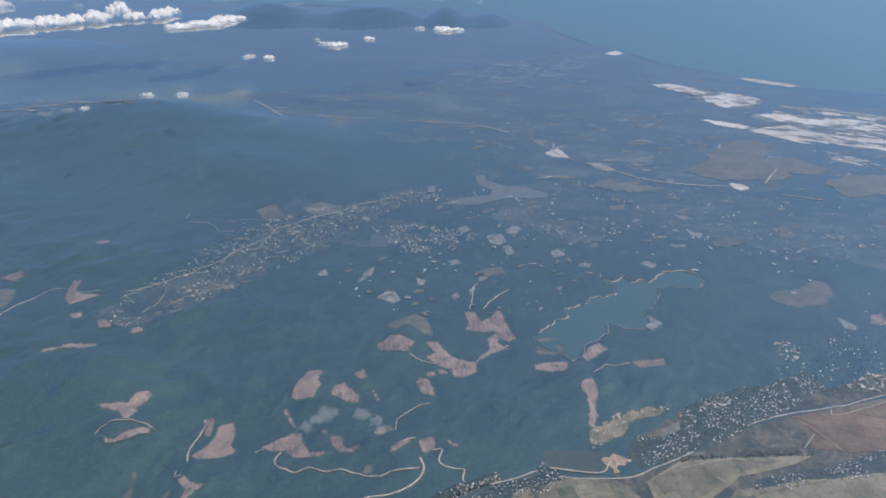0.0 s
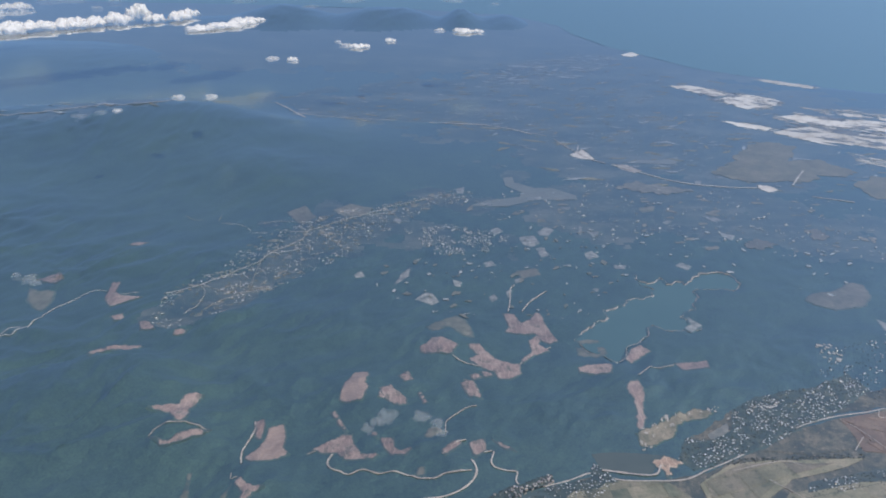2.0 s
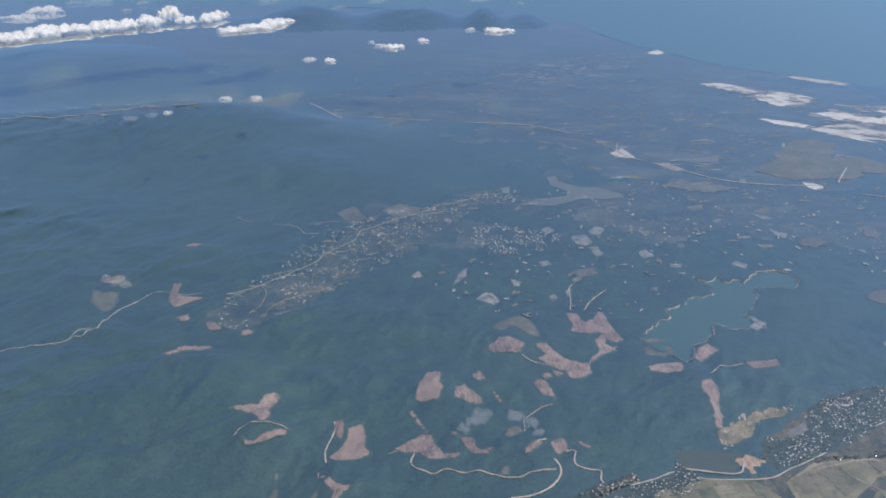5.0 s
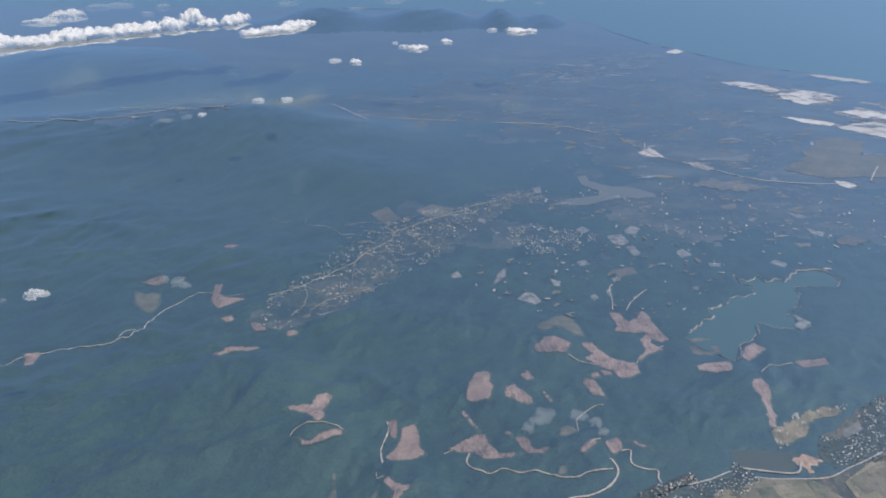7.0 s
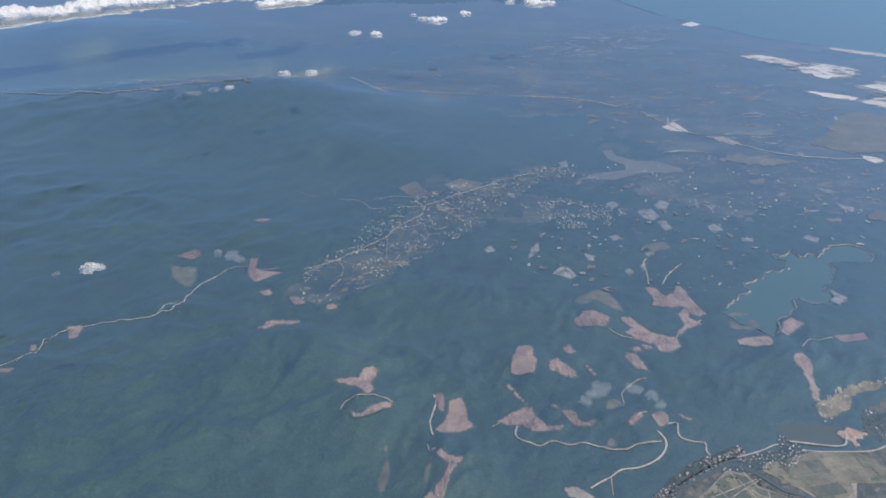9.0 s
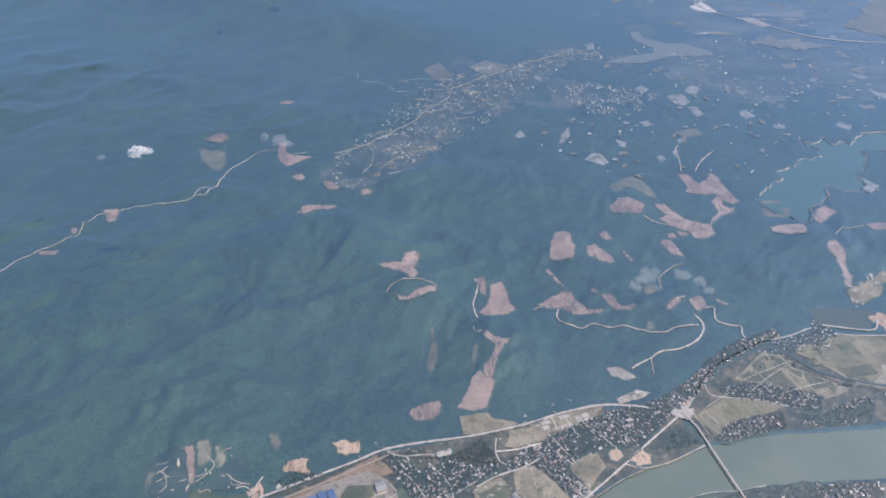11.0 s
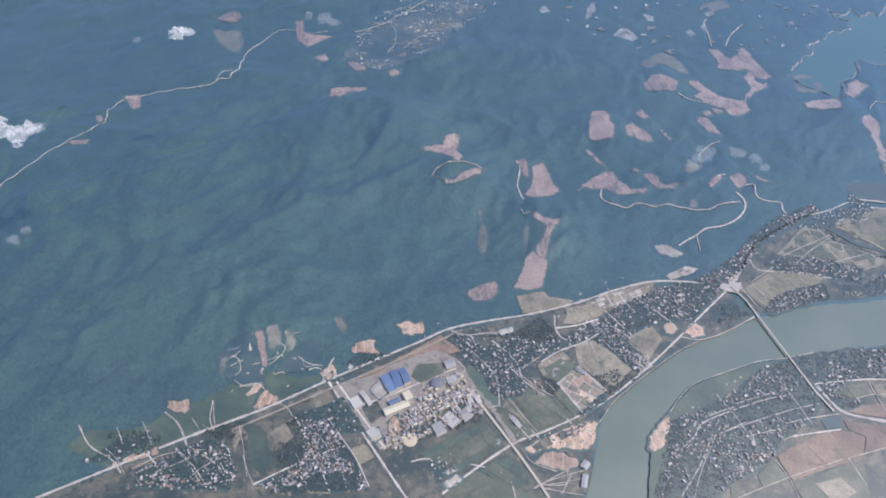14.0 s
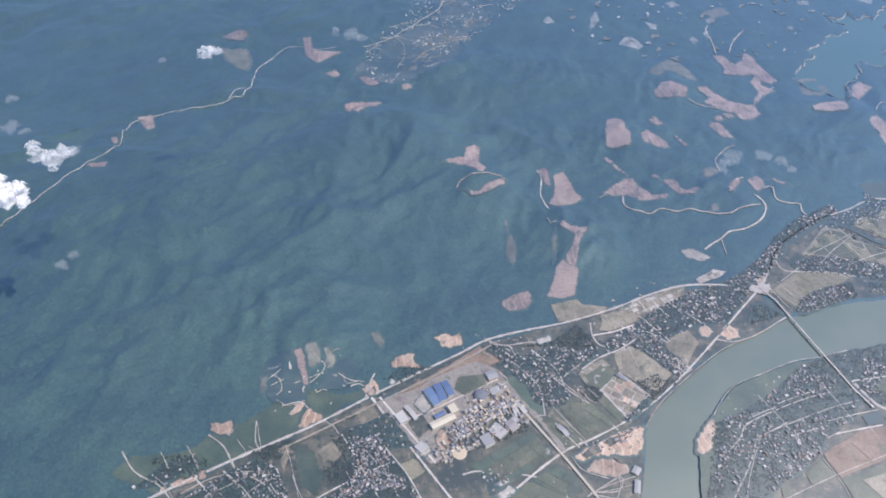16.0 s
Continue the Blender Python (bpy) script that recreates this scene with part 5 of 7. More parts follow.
for outline in (
    [(32, 1278), (46, 1286), (46, 1257), (33, 1257)],
    [(239, 1573), (269, 1606), (276, 1567), (245, 1552)],
    [(468, 1419), (488, 1427), (476, 1398), (465, 1398)],
    [(595, 1384), (624, 1386), (606, 1352), (592, 1361)],
    [(-22, 1344), (-3, 1359), (-5, 1321), (-18, 1320)],
    [(550, 872), (561, 853), (568, 846), (555, 831), (546, 839)],
    [(221, 1022), (242, 1021), (235, 1007), (220, 1009)],
    [(341, 1193), (354, 1204), (367, 1204), (348, 1184)],
    [(422, 1229), (445, 1221), (461, 1203), (435, 1200)],
    [(429, 1157), (453, 1138), (441, 1120), (429, 1135)],
    [(82, 1121), (109, 1129), (116, 1096), (99, 1081), (86, 1090)],
    [(106, 1079), (118, 1083), (126, 1051), (111, 1044)],
    [(116, 1146), (133, 1166), (147, 1153), (132, 1126), (118, 1128)],
    [(35, 1147), (49, 1160), (59, 1141), (42, 1126)],
    [(182, 1063), (197, 1073), (206, 1051), (184, 1037)],
    [(201, 1150), (224, 1146), (208, 1125)],
    [(191, 1175), (198, 1169), (189, 1129), (186, 1136)],
    [(-117, 940), (-105, 982), (-92, 1003), (-95, 971), (-112, 944)],
    [(-83, 903), (-67, 924), (-58, 919), (-48, 898), (-59, 887), (-70, 891)],
    [(21, 916), (30, 926), (36, 915), (25, 900)],
    [(-30, 965), (-15, 953), (-18, 941), (-28, 942)],
    [(-179, 973), (-167, 988), (-160, 970), (-173, 964)],
    [(18, 1025), (32, 1032), (40, 1014), (22, 1008)],
    [(316, 1024), (330, 1035), (343, 1020), (333, 1006)],
    [(288, 870), (296, 861), (304, 846), (285, 825), (278, 840), (289, 848)],
    [(62, 970), (76, 977), (72, 961), (63, 959)],
    [(172, 944), (186, 947), (180, 933)],
    [(48, 936), (56, 942), (55, 919), (48, 913)],
    [(-293, 1021), (-283, 1038), (-277, 1019)],
    [(-281, 982), (-265, 987), (-265, 972)],
    [(-129, 1193), (-116, 1182), (-119, 1162), (-133, 1181)],
    [(112, 1305), (145, 1313), (141, 1294), (116, 1290)],
    [(164, 1255), (193, 1262), (186, 1242)],
):
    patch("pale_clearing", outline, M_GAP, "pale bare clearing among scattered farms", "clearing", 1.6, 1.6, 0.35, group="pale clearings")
for outline in (
    [(-244, 1221), (-215, 1252), (-170, 1238), (-180, 1204), (-218, 1193)],
    [(-323, 1208), (-295, 1237), (-265, 1187), (-291, 1156)],
    [(66, 993), (100, 1007), (103, 983), (75, 972)],
    [(317, 1262), (351, 1273), (340, 1245), (317, 1240)],
):
    patch("grey_clearing", outline, M_HAZY, "dull grey-green fallow among scattered farms", "clearing", 3.0, 2.5, 0.3, group="pale clearings")
patch("strip_clearing", [(162, 620), (179, 628), (200, 640), (220, 655), (239, 664), (257, 657), (251, 650), (224, 645), (209, 633), (206, 622), (179, 602), (165, 601)], M_FALLOW, "tan bare ground with hut yards below the forest", "clearing", 3.0, 1.4, 0.4)
for outline in (
    [(-494, 330), (-483, 343), (-478, 341), (-481, 333), (-489, 329)],
    [(-483, 324), (-475, 340), (-464, 329), (-461, 323), (-473, 319), (-483, 316)],
    [(-554, 325), (-547, 329), (-536, 328), (-530, 317), (-538, 314), (-551, 318)],
    [(-409, 378), (-404, 385), (-389, 386), (-386, 377), (-379, 371), (-388, 370), (-402, 371)],
    [(-370, 401), (-365, 406), (-346, 404), (-345, 396), (-355, 389), (-364, 392)],
    [(-281, 395), (-268, 400), (-267, 392), (-277, 390)],
    [(601, 876), (616, 877), (611, 849), (586, 848)],
    [(170, 581), (184, 588), (208, 579), (186, 568), (183, 554), (177, 568)],
    [(-433, 351), (-423, 361), (-415, 350), (-421, 343), (-429, 344)],
    [(-585, 270), (-563, 281), (-549, 284), (-547, 281), (-569, 270)],
    [(-523, 283), (-517, 285), (-514, 278), (-520, 277)],
):
    patch("earthwork", outline, M_ORANGE, "raw orange earth of a levelled building site", "earthworks", group="building sites")
patch("junction_square", [(-68, 444), (-57, 452), (-48, 450), (-46, 441), (-55, 435), (-64, 438)], M_ROAD, "pale paved road junction before the bridge", "junction", rise=0.9)
patch("building_site", [(-67, 464), (-48, 468), (-46, 459), (-52, 452), (-67, 454)], M_ORANGE, "orange building site beside the junction", "earthworks")
patch("strip_clearing", [(169, 695), (184, 703), (184, 679), (180, 664), (178, 642), (173, 628), (167, 618), (165, 629), (170, 651), (170, 666), (173, 672), (166, 678)], M_SOIL, "pinkish strip of bare ground and huts", "clearing", 3.0)
flecks("bare_plots", [(163, 614), (171, 628), (204, 648), (240, 662), (268, 669), (269, 661), (224, 646), (190, 616), (165, 591)], 60, (1.5, 6), M_SHORE, "pale bare plots and hut yards below the forest", 0.6)
for outline, m, label in (
    ([(-321, 345), (-307, 358), (-286, 337), (-284, 321), (-292, 315), (-305, 338)], M_GRASS, "green rough ground beside the works"),
    ([(240, 623), (267, 642), (265, 628), (252, 614), (240, 615)], M_HAZY, "pale sports ground in a village"),
    ([(-438, 255), (-432, 265), (-424, 268), (-411, 251), (-416, 245), (-432, 246)], M_PADDY, "square green field among houses"),
    ([(-411, 276), (-393, 286), (-383, 274), (-398, 266)], M_PADDY, "square green field among houses"),
    ([(-112, 280), (-105, 282), (-109, 265), (-113, 264)], M_PADDY, "bright green strip among trees"),
    ([(451, 1103), (484, 1130), (517, 1109), (470, 1082)], M_HAZY, "grey-tan clearing in the woods"),
    ([(590, 1167), (614, 1177), (614, 1135), (582, 1133)], M_HAZY, "grey-tan clearing in the woods"),
    ([(528, 1480), (574, 1530), (631, 1619), (700, 1709), (774, 1724), (794, 1686), (765, 1628), (721, 1572), (796, 1585), (830, 1521), (842, 1491), (792, 1465), (746, 1470), (709, 1424), (658, 1429), (593, 1411), (546, 1444)], M_OLIVE, "pale olive plain behind the dunes"),
    ([(793, 1411), (850, 1461), (950, 1474), (1035, 1471), (951, 1331), (872, 1349), (796, 1330)], M_OLIVE, "pale tan fields on the far plain"),
    ([(297, 1369), (345, 1412), (401, 1381), (452, 1360), (379, 1334)], M_HAZY, "pale tan fields on the far plain"),
    ([(-520, 365), (-510, 381), (-489, 385), (-485, 373), (-479, 355), (-476, 342), (-496, 341), (-506, 343)], M_PLAIN, "light green cut-over hill slope"),
    ([(-470, 353), (-456, 375), (-442, 383), (-433, 372), (-447, 352)], M_PLAIN, "light green cut-over hill slope"),
    ([(-97, 440), (-82, 445), (-70, 444), (-81, 432), (-94, 426)], M_FALLOW, "grey-brown yards of the town edge"),
    ([(402, 635), (420, 655), (455, 668), (519, 687), (556, 693), (544, 672), (452, 642), (392, 605)], M_PADDY, "olive field above the brown fallow"),
    ([(290, 598), (314, 618), (352, 638), (395, 652), (398, 631), (388, 604), (340, 593)], M_VALLEY, "wooded gardens south of the valley road"),
):
    patch("field", outline, m, label, "field", 1.2 if outline[0][1] < 1000 else 16.0, group="fields")
# parcelled fields
parcels([(-235, 340), (-215, 357), (-195, 331), (-218, 311)], -38, 9, 7, M_FALLOW, "tan levelled building plots divided by lanes", 1.0, M_ORANGE, M_TRACK)
parcels([(-198, 426), (-177, 436), (-141, 448), (-127, 451), (-140, 435), (-153, 425), (-182, 417)], 22, 8, 6, M_SHORE, "tan bare plots along the highway", 0.9, M_FALLOW, M_FALLOW)
parcels([(-115, 459), (-94, 471), (-82, 467), (-93, 460), (-112, 453)], 30, 7, 3, M_SHORE, "pale new building plots below the hills", 0.8, M_HAZY, M_TRACK)
parcels([(-171, 365), (-161, 372), (-151, 355), (-163, 348)], -40, 4, 3, M_SHORE, "tan plots of new row houses", 0.7, M_ROAD, M_TRACK)
patch("rail_verge", [(-410, 343), (-376, 361), (-330, 391), (-315, 373), (-332, 367), (-372, 349), (-395, 339)], M_DRY, "brown bare verge between highway and works", "verge", 1.5)
flecks("bare_plots", [(-262, 362), (-234, 392), (-194, 393), (-185, 366), (-217, 336), (-249, 330)], 34, (1.0, 4.0), M_SHORE, "tan bare plots between gardens", 0.6)
flecks("bare_plots", [(-244, 420), (-171, 458), (-109, 462), (-110, 426), (-191, 385), (-235, 387)], 70, (0.7, 2.6), M_SHORE, "small tan yards in the junction town", 0.6)
flecks("bare_plots", [(-158, 297), (-129, 328), (-55, 352), (7, 355), (-1, 321), (-72, 292), (-132, 257), (-164, 254)], 90, (0.7, 2.4), M_SHORE, "small tan yards in the river village", 0.6)
flecks("bare_plots", [(-359, 400), (-328, 405), (-274, 395), (-260, 364), (-283, 342), (-327, 368)], 50, (0.8, 3.2), M_SHORE, "small tan yards below the highway", 0.6)
patch("earth_mound", [(-391, 334), (-381, 346), (-371, 336), (-382, 323)], M_SHORE, "pale spoil heap in the works yard", "mound", 1.5, rise=0.5)
patch("earth_mound", [(-376, 304), (-367, 312), (-362, 296), (-372, 290)], M_ORANGE, "orange spoil heap in the works yard", "mound", 1.5, rise=0.5)
patch("earth_mound", [(-391, 292), (-382, 300), (-377, 290), (-386, 284)], M_SHORE, "pale spoil heap in the works yard", "mound", 1.5, rise=0.5)
patch("scrub_clearing", [(-118, 497), (-105, 501), (-89, 488), (-102, 483), (-117, 487)], M_SHORE, "pale stony clearing above the town", "clearing", 3.0)
patch("lake_flat", [(126, 789), (154, 790), (164, 779), (151, 767), (127, 770)], M_HAZY, "grey-green mud flat of the reservoir", "mud flat", 4.0)
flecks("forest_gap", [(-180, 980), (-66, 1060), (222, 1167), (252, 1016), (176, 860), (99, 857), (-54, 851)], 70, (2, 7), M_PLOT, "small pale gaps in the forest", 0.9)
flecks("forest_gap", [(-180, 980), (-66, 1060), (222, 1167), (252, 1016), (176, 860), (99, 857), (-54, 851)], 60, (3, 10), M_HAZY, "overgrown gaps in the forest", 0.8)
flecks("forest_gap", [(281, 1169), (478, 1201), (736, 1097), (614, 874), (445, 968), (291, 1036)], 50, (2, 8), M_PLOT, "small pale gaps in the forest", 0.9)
flecks("hill_scrub", [(-516, 350), (-508, 378), (-451, 393), (-423, 377), (-433, 351), (-469, 326), (-496, 328)], 16, (1, 3), M_SHORE, "pale bare spots on cut-over slopes", 1.1)
parcels([(-50, 440), (-24, 456), (-9, 467), (19, 464), (43, 458), (27, 448), (-8, 436), (-30, 414), (-35, 420)], -48, 26, 3.2, M_PADDY, "yellow-green strips of crops behind the bridge", odd=M_CROP, base=None)
parcels([(2, 487), (39, 523), (55, 528), (63, 505), (87, 491), (108, 477), (91, 468), (67, 460), (52, 475)], 12, 16, 13, M_MEADOW, "grid of olive paddies in a creek loop", 0.5, M_PADDY, M_BUND)
parcels([(71, 528), (88, 543), (124, 548), (176, 550), (142, 478), (119, 484), (96, 506)], 12, 24, 16, M_PADDY, "wide green paddies below the dam", odd=M_MEADOW, base=M_BUND)
parcels([(209, 549), (248, 577), (284, 583), (392, 590), (361, 574), (303, 557), (259, 522), (210, 521)], 20, 30, 18, M_PADDY, "wide tan-green paddies along the valley road", odd=M_FALLOW, base=None)
parcels([(395, 653), (514, 679), (583, 694), (531, 607), (470, 597), (430, 596), (396, 600), (398, 631)], -20, 60, 26, M_DRY, "broad brown fallow fields", odd=M_DRY, base=None)
parcels([(118, 552), (179, 550), (198, 527), (202, 511), (86, 508), (106, 541)], 10, 26, 14, M_PADDY, "green paddies beside the dam", odd=M_MEADOW, base=None)
parcels([(291, 537), (353, 554), (454, 568), (510, 573), (464, 498), (250, 494)], 15, 30, 18, M_PADDY, "green paddies behind the creek", odd=M_MEADOW, base=None)
for outline in (
    [(683, 2397), (761, 2413), (843, 2317), (863, 2269), (790, 2255), (734, 2316)],
    [(797, 2224), (866, 2278), (919, 2274), (969, 2207), (934, 2143), (822, 2083), (799, 2147)],
    [(702, 1934), (757, 1913), (809, 1869), (790, 1838), (729, 1875)],
    [(799, 1822), (852, 1860), (913, 1888), (971, 1880), (1042, 1817), (1107, 1757), (1215, 1723), (1166, 1644), (1056, 1665), (993, 1689), (903, 1733), (854, 1750)],
    [(887, 1999), (939, 2023), (1004, 1976), (1092, 1963), (1194, 1915), (1306, 1870), (1269, 1811), (1150, 1836), (1065, 1864), (991, 1894), (916, 1931)],
    [(1017, 2527), (1084, 2514), (1182, 2424), (1164, 2396), (1072, 2459)],
    [(1082, 2055), (1135, 2032), (1117, 2004), (1073, 2020)],
    [(1162, 2007), (1204, 1978), (1187, 1951), (1152, 1974)],
    [(651, 2939), (705, 3003), (719, 2946), (673, 2896)],
):
    patch("sand_flat", outline, M_SAND, "blinding white coastal sand flat", "sand", 9.0, 5.0, 0.2, group="sand flats")
for outline, count, size in (
    ([(696, 2398), (749, 2421), (851, 2335), (810, 2265), (751, 2301)], 60, (9, 30)),
    ([(760, 2205), (859, 2293), (923, 2283), (972, 2207), (943, 2129), (862, 2072), (825, 2105), (774, 2152)], 150, (9, 34)),
    ([(705, 1946), (755, 1907), (817, 1852), (796, 1816), (738, 1858)], 60, (8, 30)),
    ([(799, 1816), (893, 1875), (951, 1940), (1042, 2005), (1117, 1965), (1198, 1921), (1290, 1868), (1129, 1606), (1045, 1645), (976, 1688), (911, 1723), (854, 1735)], 420, (9, 40)),
    ([(866, 1978), (962, 2039), (1014, 1996), (974, 1942), (867, 1921)], 70, (8, 32)),
    ([(1009, 2113), (1092, 2112), (1175, 2049), (1353, 1970), (1313, 1905), (1207, 1959), (1108, 2010), (1012, 2043)], 120, (7, 34)),
    ([(1018, 2545), (1100, 2507), (1188, 2424), (1164, 2388), (1068, 2449)], 40, (8, 28)),
    ([(888, 1673), (920, 1628), (980, 1546), (953, 1520), (893, 1574)], 40, (6, 22)),
    ([(670, 2964), (709, 3003), (719, 2946), (680, 2908)], 14, (8, 20)),
):
    flecks("sand_streak", outline, count, size, M_SAND, "thin white streaks of wind-blown coastal sand", 0.45, 0.45, -0.65, 0.12)
flecks("dune_scrub", [(829, 1864), (1039, 1998), (1258, 1890), (1116, 1650), (916, 1734)], 240, (5, 42), M_HAZY, "grey scrub on the white sand flat", 0.8, 0.7, -0.55, 0.2)
flecks("dune_scrub", [(687, 2398), (835, 2342), (972, 2215), (928, 2128), (801, 2132), (732, 2299)], 80, (5, 34), M_HAZY, "grey-green scrub between the sand flats", 0.8, 0.7, -0.65, 0.2)

patch("field", [(-260, 435), (-235, 440), (-231, 434), (-208, 429), (-212, 422), (-240, 415), (-257, 414)], M_FALLOW, "olive field under the terraced slope", "field", 1.0, 2.0, group="fields")
patch("field", [(-217, 412), (-217, 420), (-191, 425), (-182, 417), (-189, 409), (-212, 401), (-221, 403)], M_FALLOW, "grey-green paddy beside the highway", "field", 1.0, 2.0, group="fields")
parcels([(-214, 378), (-198, 383), (-184, 370), (-170, 352), (-187, 335), (-200, 343), (-215, 357)], 28, 30, 16, M_FALLOW, "grey-brown fallow field behind the town", 0.3, M_FALLOW, M_FALLOW)
parcels([(-142, 400), (-137, 384), (-158, 355), (-163, 369), (-170, 383), (-159, 390)], 28, 20, 12, M_FALLOW, "grey-brown fallow field beside the river road", 0.3, M_FALLOW, M_FALLOW)
patch("field", [(-245, 357), (-226, 368), (-218, 356), (-233, 341), (-246, 346)], M_MEADOW, "weedy green field between lanes", "field", 1.0, 2.0, group="fields")
patch("field", [(-248, 356), (-242, 364), (-226, 371), (-220, 363), (-229, 364), (-243, 355)], M_FALLOW, "tan bare strip beside a lane", "field", 1.0, 2.0, group="fields")
patch("field", [(-250, 356), (-247, 359), (-243, 348), (-246, 346)], M_FALLOW, "tan bare strip beside a lane", "field", 1.0, 2.0, group="fields")
parcels([(-292, 316), (-277, 325), (-256, 293), (-263, 287), (-273, 285), (-284, 297)], -42, 12, 9, M_MEADOW, "olive green field beside the canal", 0.5, M_FALLOW, M_MEADOW)
parcels([(-273, 327), (-261, 336), (-243, 327), (-224, 302), (-255, 292)], -42, 40, 10, M_MEADOW, "olive green field crossed by lanes", 0.4, M_MEADOW, M_MEADOW)
parcels([(-239, 329), (-232, 335), (-216, 308), (-223, 303)], -42, 16, 8, M_MEADOW, "weedy green field beside new plots", 0.5, M_FALLOW, M_MEADOW)
parcels([(-351, 277), (-315, 296), (-298, 305), (-283, 280), (-308, 266), (-325, 258), (-343, 268)], 28, 18, 11, M_MEADOW, "olive green field below the works wall", 0.4, M_GRASS, M_MEADOW)
parcels([(-307, 262), (-283, 275), (-271, 265), (-268, 252), (-279, 246), (-299, 254)], -35, 14, 8, M_GRASS, "rough green field with pale banks", 0.6, M_MEADOW, M_GRASS)
parcels([(-329, 244), (-308, 262), (-279, 247), (-254, 238), (-272, 234), (-322, 237)], 28, 30, 16, M_MEADOW, "wide green field below the works", 0.4, M_GRASS, M_MEADOW)
patch("field", [(-482, 301), (-469, 297), (-461, 271), (-466, 260), (-477, 267), (-482, 285)], M_GRASS, "bright green meadow below the highway", "field", 2.0, 2.0, group="fields")
patch("field", [(-497, 301), (-488, 305), (-488, 291), (-491, 279), (-494, 290)], M_FALLOW, "tan triangular plot below the highway", "field", 1.0, 2.0, group="fields")
patch("field", [(-466, 297), (-456, 304), (-445, 294), (-451, 288), (-461, 287)], M_FALLOW, "grey-green plot with sheds", "field", 2.0, 2.0, group="fields")
patch("field", [(-436, 333), (-424, 336), (-417, 320), (-426, 313), (-434, 318)], M_FALLOW, "gardens and bare plots below the highway", "field", 2.0, 2.0, group="fields")
patch("field", [(-182, 233), (-173, 268), (-166, 287), (-155, 305), (-137, 321), (-121, 336), (-94, 347), (-60, 358), (-36, 361), (-51, 350), (-104, 317), (-137, 290), (-158, 263), (-171, 237)], M_GRASS, "marshy green flat inside the river bend", "field", 1.2, 2.0, group="fields")
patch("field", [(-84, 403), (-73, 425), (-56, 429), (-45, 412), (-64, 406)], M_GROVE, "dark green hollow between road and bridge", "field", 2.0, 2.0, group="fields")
parcels([(-74, 271), (-34, 289), (-11, 292), (2, 286), (-7, 269), (-69, 250)], -60, 44, 26, M_DRY, "broad brown harvested fields behind the village", 0.4, M_DRY, M_DRY)
parcels([(-69, 249), (-8, 266), (-18, 229), (-66, 228)], -60, 40, 24, M_MEADOW, "green fields beyond the brown harvest", 0.4, M_FALLOW, M_MEADOW)
parcels([(-9, 302), (5, 298), (40, 293), (78, 290), (74, 262), (30, 279), (-5, 270), (3, 286), (-8, 293)], -60, 40, 24, M_DRY, "broad brown harvested fields beside the south road", 0.4, M_DRY, M_DRY)
parcels([(-1, 309), (10, 314), (45, 318), (76, 319), (74, 298), (44, 301), (15, 305)], -75, 38, 22, M_DRY, "brown harvested fields below the river village", 0.4, M_DRY, M_DRY)
parcels([(-10, 334), (24, 335), (22, 326), (9, 321), (-8, 327)], -75, 14, 9, M_MEADOW, "green garden fields behind the village road", 0.4, M_GRASS, M_MEADOW)
parcels([(29, 335), (60, 335), (62, 322), (31, 320)], -75, 16, 12, M_MEADOW, "green garden fields beside a thin lane", 0.4, M_GRASS, M_FALLOW)
patch("field", [(-94, 255), (-77, 267), (-71, 251), (-93, 246)], M_MEADOW, "green field at the village edge", "field", 1.0, 2.0, group="fields")
patch("field", [(-111, 281), (-105, 282), (-108, 257), (-112, 239), (-120, 234), (-115, 257)], M_MEADOW, "narrow green strip through the village", "field", 1.5, 2.0, group="fields")
patch("field", [(-27, 302), (-9, 306), (-11, 296), (-26, 293)], M_CREEK, "dark flooded plot at the village edge", "field", 1.0, 2.0, group="fields")
patch("field", [(-422, 339), (-404, 350), (-398, 341), (-412, 331)], M_CREEK, "dark square settling pond beside the works", "field", 0.3, 2.0, group="fields")
patch("earthwork", [(-271, 279), (-263, 284), (-234, 297), (-216, 304), (-206, 304), (-213, 284), (-221, 277), (-238, 279), (-255, 279), (-264, 274)], M_ORANGE, "raw orange earth of a levelled riverside site", "earthworks", 2.0, 1.2, 0.3, group="building sites")
patch("earthwork", [(-264, 269), (-251, 278), (-239, 275), (-224, 270), (-236, 261), (-246, 261), (-258, 265)], M_ORANGE, "raw pink earth of a levelled riverside site", "earthworks", 2.0, 1.2, 0.3, group="building sites")
patch("earthwork", [(-116, 392), (-105, 403), (-94, 397), (-98, 387), (-111, 384)], M_ORANGE, "orange earth yard on the river bank", "earthworks", 2.0, 1.2, 0.3, group="building sites")
patch("earthwork", [(-134, 398), (-122, 405), (-120, 395), (-127, 387), (-133, 392)], M_ORANGE, "orange earth yard beside the river road", "earthworks", 2.0, 1.2, 0.3, group="building sites")
patch("earthwork", [(-169, 288), (-156, 303), (-144, 313), (-148, 304), (-159, 279), (-168, 274), (-172, 277)], M_ORANGE, "orange sandbank at the river bend", "earthworks", 2.0, 1.2, 0.3, group="building sites")
patch("earthwork", [(-281, 395), (-266, 400), (-267, 392), (-279, 389)], M_SHORE, "tan levelled plot below the highway", "earthworks", 1.0, 1.2, 0.3, group="building sites")
patch("earthwork", [(-333, 260), (-323, 268), (-318, 263), (-329, 258)], M_SHORE, "pale levelled plots below the works", "earthworks", 1.0, 1.2, 0.3, group="building sites")
patch("earthwork", [(-335, 251), (-322, 259), (-315, 255), (-328, 247)], M_SHORE, "pale levelled plots below the works", "earthworks", 1.0, 1.2, 0.3, group="building sites")
